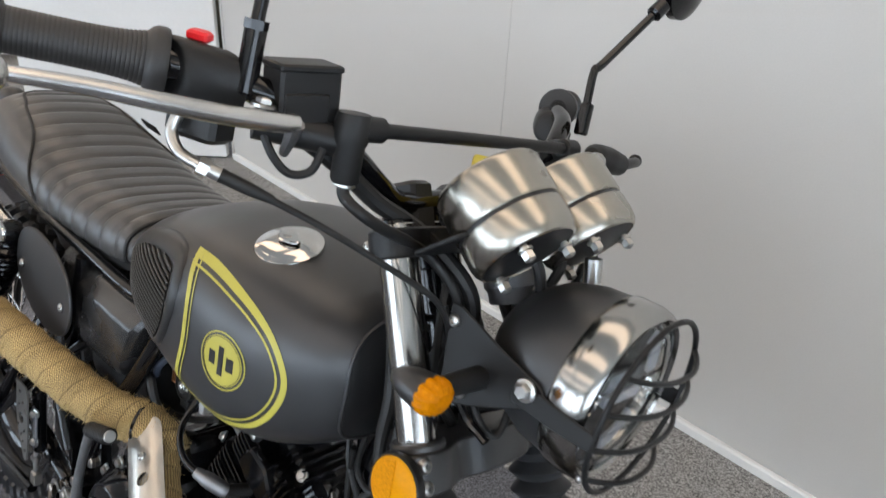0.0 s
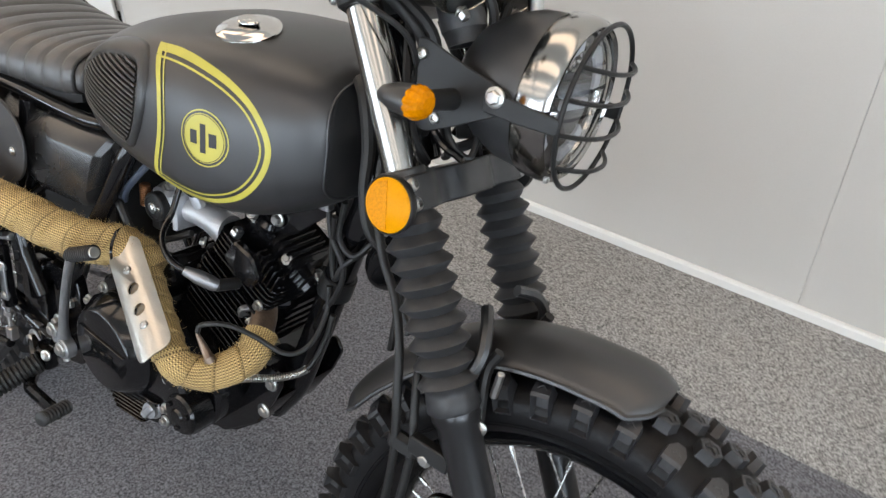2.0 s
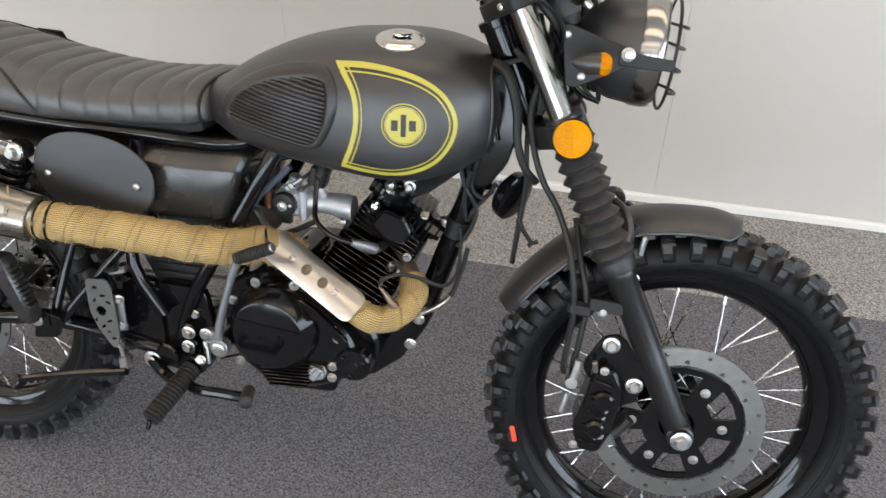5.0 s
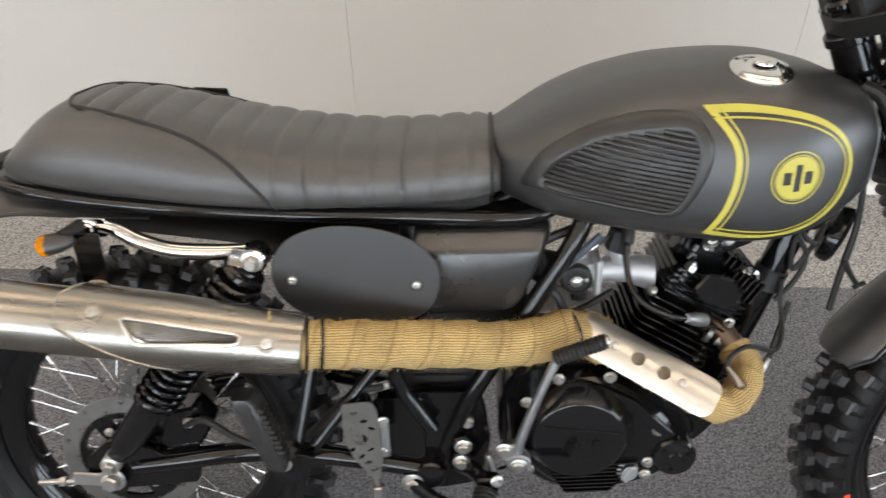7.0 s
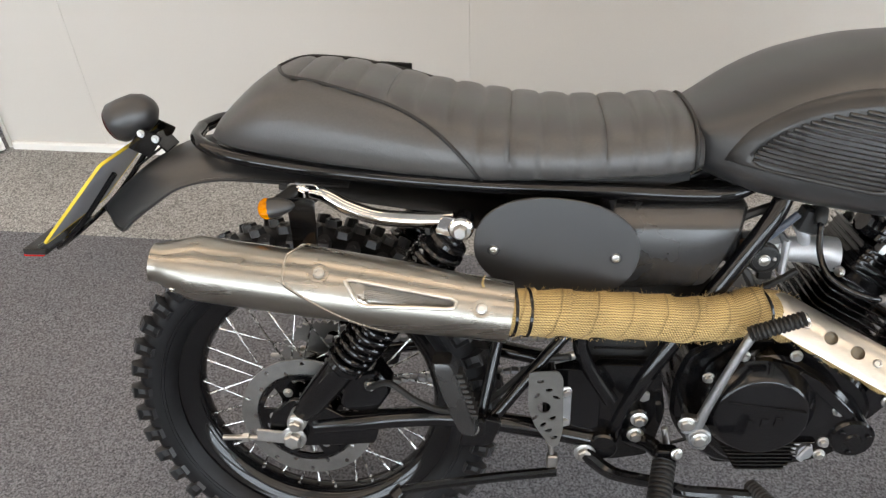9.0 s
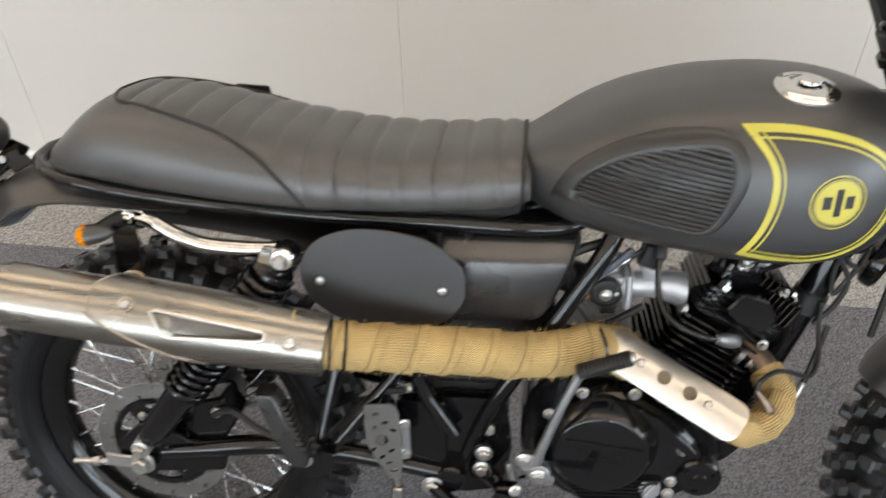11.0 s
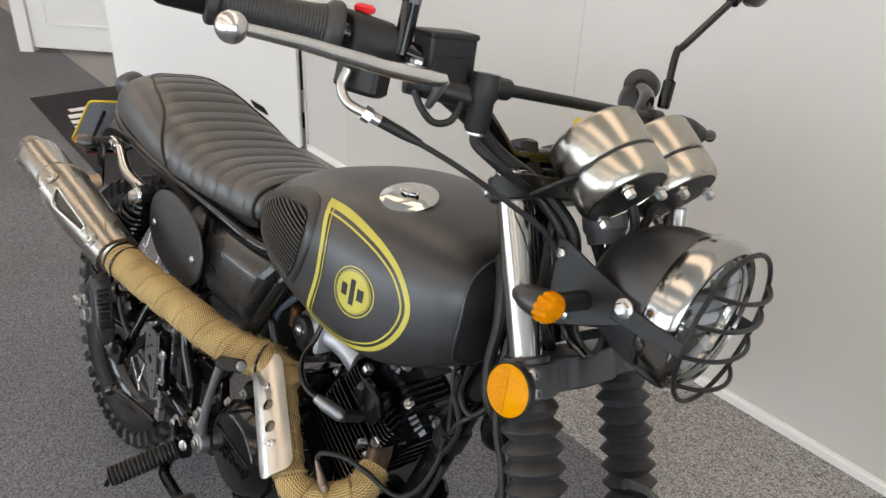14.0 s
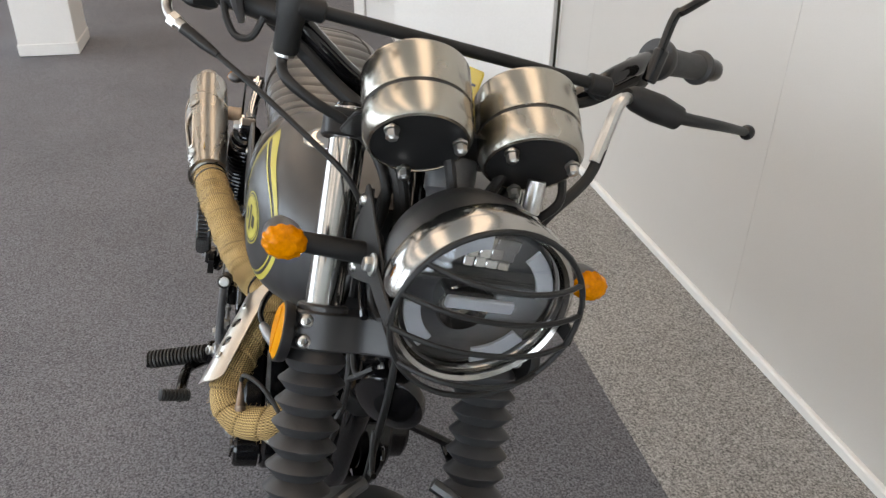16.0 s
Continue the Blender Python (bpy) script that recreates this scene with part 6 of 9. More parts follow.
def build_indicator(name, base, tip, face, xf, label, k=1.0):
    """A bullet lamp: stem from base to tip, body at tip, amber lens that looks along face."""
    base, tip, face = Vector(base), Vector(tip), Vector(face).normalized()
    ind = part(name, tube([base, tip - (tip - base).normalized() * 0.008], [0.0105, 0.008, 0.009], 14, 4), M_PLASTIC, bike, label, xf=xf)
    m = along(tip, face, (0, 0, 1)) @ Matrix.Scale(k, 4) @ Matrix.Diagonal((0.87, 1.10, 1, 1))
    part("body", lathe([(0.002, -0.034), (0.009, -0.028), (0.0145, -0.014), (0.0165, 0.0), (0.0165, 0.004)], 24, m), M_PAINT, ind, xf=xf, angle=50)
    # fluted lens
    lv, lf = lathe([(0.0163, 0.003), (0.0165, 0.008), (0.0155, 0.0115), (0.0130, 0.0150), (0.008, 0.018), (0, 0.019)], 48, I4)
    lv = [Vector((p[0] * (1 + 0.05 * ((j % 48) % 4 // 2)), p[1] * (1 + 0.05 * ((j % 48) % 4 // 2)), p[2])) for j, p in enumerate(lv)]
    part("lens", moved((lv, lf), m), M_AMBER, ind, "amber lens", xf=xf, angle=20)
    return ind


for s in (-1, 1):
    t = UNSTEER @ Vector((1.152, -0.137, 0.884))
    build_indicator("front_indicator", (t.x - 0.004, s * 0.078, t.z - 0.002), (t.x - 0.002, s * 0.151, t.z + 0.002), (1, 0, 0), STEER, "front indicator with amber lens", 1.02)
for s in (-1, 1):
    build_indicator("rear_indicator", (0.046, s * 0.128, 0.727), (0.024, s * 0.185, 0.722), (-1, s * 0.15, -0.1), None, "rear indicator with amber lens", 0.86)


def build_gauges():
    holder = steered("clock_bracket", slab(rounded([(-0.03, -0.11), (0.03, -0.11), (0.03, 0.11), (-0.03, 0.11)], 0.01), 0.004, along((1.085, 0, 0.972), (0.6, 0, -0.8), (1, 0, 0.7))), M_PLASTIC, bike, "black clock bracket")
    d = Vector((0.80, 0, -0.60)).normalized()
    for y, top in ((-0.053, UNSTEER @ Vector((1.084, -0.050, 1.028))), (0.057, UNSTEER @ Vector((1.078, 0.058, 1.021)))):
        m = along(top, d) @ Matrix.Scale(0.955, 4)
        g = steered("clock", lathe([(0.040, 0.004), (0.0475, 0.001), (0.0495, 0.003), (0.0505, 0.006), (0.0505, 0.042), (0.0495, 0.044), (0.0475, 0.0445), (0.0475, 0.0475), (0.0495, 0.048), (0.0500, 0.050), (0.0500, 0.066), (0.0488, 0.0735), (0.0455, 0.0785), (0.0430, 0.0795), (0.0425, 0.0780)], 56, m, caps=False), M_NICKEL, bike, "polished steel instrument clock", angle=30)
        steered("clock_seam", lathe([(0.0485, 0.0445), (0.0485, 0.0475)], 56, m, caps=False), M_INK, g)
        steered("clock_base", lathe([(0.0430, 0.0770), (0.0425, 0.0785), (0.020, 0.0800), (0, 0.0800)], 40, m), M_PLASTIC, g, "black plastic base")
        steered("clock_face", lathe([(0.0455, 0.0035), (0.044, 0.002), (0, 0.002)], 40, m), M_INK, g, "dark clock face")
        steered("clock_glass", lathe([(0.0465, 0.0008), (0.030, -0.0012), (0, -0.002)], 40, m), M_GLASS, g)
        for k in range(3):
            a = 2 * math.pi * (k + 0.5) / 3
            p = m @ Vector((0.0365 * math.cos(a), 0.0365 * math.sin(a), 0.077))
            steered("stud", join(cyl(p, p + d * 0.016, 0.0032, 10, 0.0008), lathe([(0.0065, 0), (0.0065, 0.002)], 14, along(p + d * 0.005, d)), lathe([(0.0055, 0), (0.0055, 0.006), (0.004, 0.007)], 6, along(p + d * 0.008, d))), M_ZINC, g, "steel stud and nut")
    # speedometer drive and cables
    p = Vector((1.140, 0.060, 0.968))
    steered("drive_nut", cyl(p, p + Vector((0.008, 0.0, -0.03)), 0.0085, 12, 0.001), M_ZINC, holder)
    steered("cable", tube([p + Vector((0.008, 0, -0.028)), p + Vector((0.012, 0.0, -0.06)), (1.10, 0.05, 0.85), (1.11, 0.06, 0.78)], 0.0065, 8, 6), M_RUBBER, holder)
    steered("lead", tube([(1.118, -0.03, 0.985), (1.135, -0.020, 0.955), (1.132, -0.01, 0.93), (1.11, 0.0, 0.90)], 0.0052, 8, 6), M_RUBBER, holder)
    steered("lead", tube([(1.112, 0.045, 0.985), (1.125, 0.03, 0.955), (1.118, 0.02, 0.92), (1.10, 0.01, 0.88)], 0.0052, 8, 6), M_RUBBER, holder)
    steered("lead", tube([(1.11, 0.10, 0.97), (1.13, 0.095, 0.945), (1.12, 0.07, 0.91), (1.10, 0.04, 0.87)], 0.0045, 8, 6), M_RUBBER, holder)
    # ignition switch body and grey relay under the clocks
    steered("relay", lathe([(0.022, 0), (0.024, 0.003), (0.024, 0.03), (0.021, 0.034), (0.02, 0.045)], 24, along((1.085, -0.002, 0.955), (0.42, 0, -0.9))), material("grey_plastic", (0.07, 0.072, 0.076), 0.4), holder, "grey plastic relay")
    # yellow key tag and key head
    TM = along(UNSTEER @ Vector((1.026, 0.020, 0.997)), (0.12, -1, 0.1), (0.1, 0, -1))
    steered("key_tag", slab(rounded([(-0.032, -0.017), (0.034, -0.017), (0.034, 0.017), (-0.032, 0.017)], 0.005), 0.0012, TM), M_TAG, holder, "yellow key tag")
    for k in range(4):
        steered("writing_bar", slab([(-0.018 + 0.012 * k, -0.013), (-0.0155 + 0.012 * k, -0.013), (-0.0155 + 0.012 * k, 0.010), (-0.018 + 0.012 * k, 0.010)], 0.0006, TM @ Matrix.Translation((0, 0, 0.0010)), 0.0001), M_INK, holder)
    steered("key", slab(rounded([(-0.012, -0.014), (0.008, -0.016), (0.018, -0.006), (0.018, 0.010), (0.006, 0.016), (-0.012, 0.012)], 0.005), 0.008, along(UNSTEER @ Vector((1.045, -0.014, 1.006)), (0.2, -0.95, 0.2), (0.3, 0, 1))), M_PLASTIC, holder, "black key head")


build_gauges()


def un(p):
    return UNSTEER @ Vector(p)


def build_bars():
    R = [un(p) for p in ((1.000, -0.045, 0.978), (1.002, -0.072, 0.984), (1.008, -0.100, 1.001), (1.011, -0.130, 1.024), (1.008, -0.160, 1.048), (1.000, -0.182, 1.062), (0.982, -0.215, 1.0745), (0.944, -0.266, 1.083), (0.914, -0.337, 1.090), (0.884, -0.408, 1.095))]
    R[0].y = -0.05
    Lf = [FLIP @ p + Vector((0, 0, 0.016 * min(1, max(0, (abs(p.y) - 0.15) / 0.12)))) for p in R]
    bar = steered("handlebar", tube(list(reversed(R)) + [Vector((R[0].x - 0.002, 0, R[0].z + 0.002))] + Lf, 0.0112, 16, 6), M_GLOSS, bike, "black braced handlebar with grips and levers")
    # cross brace ahead of the bar, with a clamp at each end
    a = un((1.036, -0.150, 1.0585))
    b = FLIP @ a
    steered("brace", tube([a, b], 0.0062, 12, 1), M_PLASTIC, bar, "black cross brace")
    for p, q in ((a, R[4]), (b, Lf[4])):
        steered("brace_end", cyl(p + Vector((0, 0.020 if p.y < 0 else -0.020, 0)), p - Vector((0, 0.006 if p.y < 0 else -0.006, 0)), 0.0105, 16, 0.002), M_PLASTIC, bar)
        steered("brace_clamp", cyl(p - Vector((0, 0, 0.002)), q, 0.0125, 16, 0.002), M_PLASTIC, bar)
    # rubber boot over the hose at the end of the brake cylinder
    steered("hose_boot", lathe([(0.0130, -0.006), (0.0145, 0.0), (0.0140, 0.016), (0.0120, 0.020), (0.0118, 0.046), (0.0100, 0.049)], 20, along(un((1.0322, -0.1585, 1.064)), un((1.0338, -0.160, 1.0163)) - un((1.0322, -0.1585, 1.064)))), M_RUBBER, bar, "black rubber hose boot")
    steered("boot_ring", lathe([(0.0078, 0), (0.0092, 0.001), (0.0092, 0.0035), (0.0078, 0.0045)], 16, along(un((1.0338, -0.160, 1.0163)), (0, 0, -1))), M_ZINC, bar)
    # risers
    for y in (-0.038, 0.038):
        steered("riser", box(0.040, 0.030, 0.060, along((R[0].x - 0.006, y, R[0].z - 0.012), -FD, (1, 0, 0)), 0.004), M_PLASTIC, bar)
    # grips
    for s, pts in ((-1, R), (1, Lf)):
        g0, g1 = pts[7], pts[9]
        d = (g1 - g0).normalized()
        L = (g1 - g0).length
        prof = [(0.0155, 0.0), (0.0240, 0.0005), (0.0250, 0.003), (0.0250, 0.009), (0.0235, 0.012), (0.0222, 0.0135)]
        k = 0
        s0 = 0.016
        while s0 < L - 0.054:
            q = 0.0168 + 0.0042 * math.exp(-((s0 - 0.012) / 0.014)) - 0.0008 * math.sin(math.pi * s0 / L)
            prof += [(q - 0.0003, s0), (q, s0 + 0.0006), (q, s0 + 0.0019), (q - 0.0003, s0 + 0.0025)]
            s0 += 0.003
        prof += [(0.0168, L - 0.050), (0.0215, L - 0.048), (0.0225, L - 0.044), (0.0215, L - 0.040), (0.0175, L - 0.038)]
        steered("grip", lathe(prof, 32, along(g0, d)), M_GRIP, bar, "finely ribbed black rubber grip")
        steered("bar_end", lathe([(0.0140, L - 0.042), (0.0152, L - 0.038), (0.0152, L - 0.006), (0.0146, L - 0.001), (0.0120, L + 0.0035), (0.0085, L + 0.0055), (0.0052, L + 0.0060), (0.0046, L + 0.003), (0.0, L + 0.003)], 32, along(g0, d)), M_GLOSS, bar, "gloss black bar end weight")
    # right side: switch block, brake master cylinder, lever, mirror
    steered("switch_block", loft([[un(p) for p in ring] for ring in [[(0.962 - 0.026 * t + 0.0265 * f * math.copysign(abs(math.cos(q)) ** 0.75, math.cos(q)), -0.226 - 0.039 * t, 1.0735 + 0.006 * t + 0.0245 * f * math.copysign(abs(math.sin(q)) ** 0.75, math.sin(q))) for q in [2 * math.pi * k / 20 for k in range(20)]] for t, f in ((-0.06, 0.80), (-0.02, 0.92), (0.05, 1.0), (0.80, 1.0), (0.90, 0.97), (0.96, 0.88))]]), M_PLASTIC, bar, "black switch block", angle=40)
    steered("kill_switch", box(0.018, 0.012, 0.008, Matrix.Translation(un((0.944, -0.242, 1.1048))) @ Matrix.Rotation(0.45, 4, "Z") @ Matrix.Rotation(0.2, 4, "X"), 0.002), material("red_switch", (0.75, 0.015, 0.02), 0.35), bar, "red kill switch")
    steered("throttle_housing", box(0.046, 0.030, 0.030, Matrix.Translation(un((0.956, -0.242, 1.045))) @ Matrix.Rotation(0.35, 4, "Z"), 0.004), M_PLASTIC, bar)
    m = Matrix.Translation(un((0.996, -0.183, 1.076))) @ Matrix.Rotation(radians(-13), 4, "Z") @ Matrix.Rotation(radians(8), 4, "X")
    steered("fluid_reservoir", box(0.036, 0.050, 0.054, m @ Matrix.Translation((0, 0, -0.006)), 0.0025), M_PLASTIC, bar, "square black brake fluid reservoir")
    steered("reservoir_lid", box(0.038, 0.052, 0.006, m @ Matrix.Translation((0, 0, 0.021)), 0.0015), M_PLASTIC, bar)
    steered("sight_rib", box(0.004, 0.036, 0.026, m @ Matrix.Translation((0.0185, -0.004, -0.010)), 0.001), M_PLASTIC, bar)
    steered("master_cylinder", tube([un((1.030, -0.150, 1.044)), un((1.010, -0.185, 1.048)), un((0.992, -0.220, 1.052))], 0.0125, 12, 3), M_PLASTIC, bar, "black brake master cylinder")
    lever = [un(p) for p in ((1.027, -0.207, 1.060), (1.027, -0.225, 1.061), (1.022, -0.267, 1.065), (1.017, -0.308, 1.071), (1.011, -0.348, 1.077), (1.007, -0.394, 1.082))]
    steered("brake_lever", tube(lever, [0.0068, 0.0075, 0.0072, 0.0064, 0.0056, 0.0048], 12, 6), M_LEVER, bar, "silver alloy brake lever")
    steered("lever_ball", lathe([(0.0122 * math.cos(q), 0.0122 * math.sin(q)) for q in [math.pi * (k / 12 - 0.5) for k in range(1, 12)]], 24, Matrix.Translation(un((1.006, -0.402, 1.082)))), M_LEVER, bar, angle=60)
    steered("lever_hook", tube([un((1.028, -0.208, 1.060)), un((1.022, -0.206, 1.050)), un((1.006, -0.200, 1.032))], [0.007, 0.0055, 0.004], 8, 4), M_ALLOY, bar)
    steered("bolt", bolt_vf(un((0.998, -0.216, 1.066)), (0, 0, 1), 0.007, 0.006), M_ZINC, bar)
    mir = un((0.982, -0.224, 1.070))
    steered("mirror_base", join(cyl(mir, mir + Vector((-0.002, 0.002, 0.05)), 0.0085, 16, 0.002)), M_GLOSS, bar)
    steered("mirror_nut", lathe([(0.009, 0), (0.009, 0.007)], 6, along(mir + Vector((-0.001, 0.001, 0.048)), (0, 0, 1))), M_GLOSS, bar)
    steered("mirror_stalk", tube([mir + Vector((0, 0, 0.045)), mir + Vector((-0.002, 0.003, 0.08)), mir + Vector((-0.001, 0.0, 0.105)), mir + Vector((0.01, -0.06, 0.19))], 0.0052, 12, 5), M_GLOSS, bar, "gloss black mirror stalk")
    # left side: clutch lever, switch block, mirror
    steered("switch_block", loft([[Vector((x, -y, z)) for x, y, z in [tuple(un(p)) for p in ring]] for ring in [[(0.962 - 0.026 * t + 0.0265 * f * math.copysign(abs(math.cos(q)) ** 0.75, math.cos(q)), -0.226 - 0.039 * t, 1.0735 + 0.006 * t + 0.0245 * f * math.copysign(abs(math.sin(q)) ** 0.75, math.sin(q))) for q in [2 * math.pi * k / 20 for k in range(20)]] for t, f in ((-0.06, 0.60), (-0.02, 0.72), (0.05, 0.8), (0.80, 0.8), (0.90, 0.77), (0.96, 0.70))]]), M_PLASTIC, bar, "black switch block", angle=40)
    ce = un((0.980, 0.386, 1.002))
    steered("clutch_lever", tube([un((1.030, 0.228, 1.022)), un((1.032, 0.258, 1.017)), un((1.016, 0.32, 1.012)), ce], [0.008, 0.0072, 0.006, 0.005], 12, 6), M_PLASTIC, bar, "black clutch lever")
    steered("lever_ball", lathe([(0.0092 * math.cos(q), 0.0092 * math.sin(q)) for q in [math.pi * (k / 10 - 0.5) for k in range(1, 10)]], 18, Matrix.Translation(ce)), M_GLOSS, bar, angle=60)
    steered("clutch_boot", tube([un(p) for p in ((1.034, 0.186, 1.030), (1.030, 0.200, 1.028), (1.030, 0.228, 1.022), (1.032, 0.254, 1.016))], [0.0085, 0.0135, 0.0155, 0.013], 16, 5), M_RUBBER, bar, "ribbed rubber lever boot")
    lm = FLIP @ un((1.006, -0.212, 1.075))
    lm = Vector((lm.x + 0.0, lm.y + 0.01, lm.z))
    t1, t2 = un((0.971, 0.250, 1.113)), un((0.982, 0.337, 1.195))
    steered("mirror_base", cyl(lm, lm + (t1 - lm) * 0.5, 0.0085, 16, 0.002), M_GLOSS, bar)
    steered("mirror_stalk", tube([lm + (t1 - lm) * 0.3, t1 - (t2 - t1) * 0.02, t1 + (t2 - t1) * 0.12, t2], 0.0052, 12, 5), M_GLOSS, bar, "gloss black mirror stalk")
    hd = (t2 - t1).normalized()
    steered("mirror_clamp", cyl(t2 - hd * 0.012, t2 + hd * 0.012, 0.010, 14, 0.003), M_GLOSS, bar)
    # mirror heads, above the view for the most part
    for p, s in ((t2 + hd * 0.02, 1), (mir + Vector((0.012, -0.075, 0.205)), -1)):
        mm = along(p + Vector((0.0, s * 0.03, 0.03)), (1, 0, -0.1), (0, 0, 1))
        steered("mirror_head", lathe([(0.046, -0.004), (0.049, 0.0), (0.047, 0.010), (0.03, 0.018), (0, 0.020)], 36, mm), M_GLOSS, bar, "round black mirror head")
        steered("mirror_glass", lathe([(0.0455, -0.0045), (0, -0.0046)], 36, mm), M_CHROME, bar, "mirror glass")
    # cables and hoses
    steered("throttle_elbow", tube([un((0.960, -0.262, 1.052)), un((0.960, -0.267, 1.036)), un((0.972, -0.266, 1.024)), un((0.993, -0.259, 1.019))], 0.0046, 12, 6), M_ZINC, bar, "bent steel throttle cable guide")
    steered("cable_nut", lathe([(0.0075, 0), (0.0075, 0.008)], 6, along(un((0.990, -0.261, 1.0200)), (0.5, 0.75, -0.3))), M_ZINC, bar)
    steered("cable_ferrule", cyl(un((0.993, -0.257, 1.0185)), un((1.004, -0.2435, 1.0125)), 0.0056, 14, 0.0008), M_ZINC, bar, "zinc cable ferrule")
    steered("cable_boot", tube([un((1.001, -0.249, 1.015)), un((1.014, -0.231, 1.007)), un((1.024, -0.217, 1.001))], [0.0056, 0.0052, 0.0034], 12, 3), M_RUBBER, bar)
    steered("throttle_cable", tube([un(p) for p in ((1.020, -0.222, 1.003), (1.047, -0.184, 0.984), (1.078, -0.135, 0.955), (1.098, -0.098, 0.930), (1.10, -0.075, 0.895), (1.085, -0.06, 0.85), (1.06, -0.045, 0.80))], 0.0028, 10, 6), M_RUBBER, bar, "black throttle cable")
    steered("brake_hose", tube([un(p) for p in ((1.0338, -0.160, 1.020), (1.038, -0.162, 1.006), (1.0535, -0.1565, 0.9965), (1.0585, -0.1322, 0.982), (1.056, -0.100, 0.967), (1.066, -0.072, 0.948), (1.088, -0.056, 0.915), (1.080, -0.058, 0.865), (1.064, -0.070, 0.800), (1.074, -0.084, 0.745), (1.092, -0.093, 0.700), (1.118, -0.098, 0.660), (1.139, -0.110, 0.612), (1.151, -0.122, 0.565), (1.158, -0.126, 0.510), (1.155, -0.126, 0.453), (1.152, -0.126, 0.410), (1.154, -0.124, 0.395))], 0.0050, 12, 6), M_RUBBER, bar, "black brake hose")
    steered("sensor_cable", tube([un(p) for p in ((1.146, -0.072, 0.640), (1.158, -0.098, 0.590), (1.170, -0.114, 0.550), (1.177, -0.120, 0.512), (1.173, -0.122, 0.460), (1.167, -0.122, 0.410), (1.168, -0.120, 0.375))], 0.0050, 12, 6), M_RUBBER, bar, "black sheathed cable beside the brake hose")
    steered("hose_clip", box(0.040, 0.016, 0.024, Matrix.Translation(un((1.168, -0.122, 0.512))) @ Matrix.Rotation(0.08, 4, "Y"), 0.005), M_RUBBER, bar, "black rubber hose clip")
    steered("wiring_loom", tube([un(p) for p in ((0.995, -0.19, 1.05), (1.015, -0.150, 1.022), (1.023, -0.112, 0.992), (1.045, -0.070, 0.965), (1.088, -0.045, 0.925), (1.092, -0.035, 0.87), (1.08, -0.03, 0.82))], 0.0080, 10, 6), M_RUBBER, bar, "taped wiring loom")
    steered("switch_lead", tube([un(p) for p in ((1.000, -0.218, 1.050), (1.010, -0.213, 1.032), (1.020, -0.203, 1.020), (1.029, -0.190, 1.024), (1.030, -0.182, 1.042))], 0.0034, 8, 6), M_RUBBER, bar)
    steered("clutch_cable", tube([un(p) for p in ((1.062, 0.163, 1.018), (1.072, 0.156, 0.993), (1.088, 0.142, 0.955), (1.104, 0.105, 0.918), (1.100, 0.085, 0.88), (1.07, 0.05, 0.80))], 0.0058, 10, 6), M_RUBBER, bar, "black clutch cable")
    steered("cable_elbow", tube([un(p) for p in ((1.040, 0.184, 1.029), (1.054, 0.172, 1.030), (1.061, 0.164, 1.020), (1.070, 0.157, 0.999), (1.082, 0.147, 0.970))], 0.0064, 10, 4), M_ZINC, bar)
    steered("wiring_loom", tube([Lf[6] + Vector((0.01, 0, -0.012)), Lf[4] + Vector((0.012, -0.005, -0.01)), Lf[2] + Vector((0.012, 0, 0.005)), (1.075, 0.07, 0.945), (1.08, 0.04, 0.86)], 0.006, 10, 6), M_RUBBER, bar)
    # looms behind the headlight
    for pts, r in ((((1.06, -0.045, 0.93), (1.075, -0.055, 0.87), (1.085, -0.05, 0.82), (1.095, -0.03, 0.79)), 0.006), (((1.08, -0.02, 0.90), (1.115, -0.045, 0.84), (1.13, -0.05, 0.815), (1.11, -0.02, 0.80)), 0.0045), (((1.05, 0.03, 0.93), (1.09, 0.05, 0.86), (1.12, 0.03, 0.82), (1.10, 0.0, 0.80)), 0.006), (((1.12, -0.05, 0.855), (1.135, -0.06, 0.83), (1.155, -0.05, 0.815), (1.15, -0.03, 0.85)), 0.0035), (((1.03, -0.05, 0.88), (1.07, -0.06, 0.84), (1.075, -0.055, 0.79)), 0.005)):
        steered("wiring_loom", tube(pts, r, 8, 6), M_RUBBER, FORK)
    steered("connector", box(0.02, 0.016, 0.03, Matrix.Translation((1.075, -0.05, 0.845)) @ Matrix.Rotation(0.3, 4, "Y"), 0.002), M_PLASTIC, FORK)
    steered("connector", box(0.018, 0.014, 0.026, Matrix.Translation((1.10, 0.03, 0.825)) @ Matrix.Rotation(-0.3, 4, "Y"), 0.002), M_PLASTIC, FORK)


build_bars()


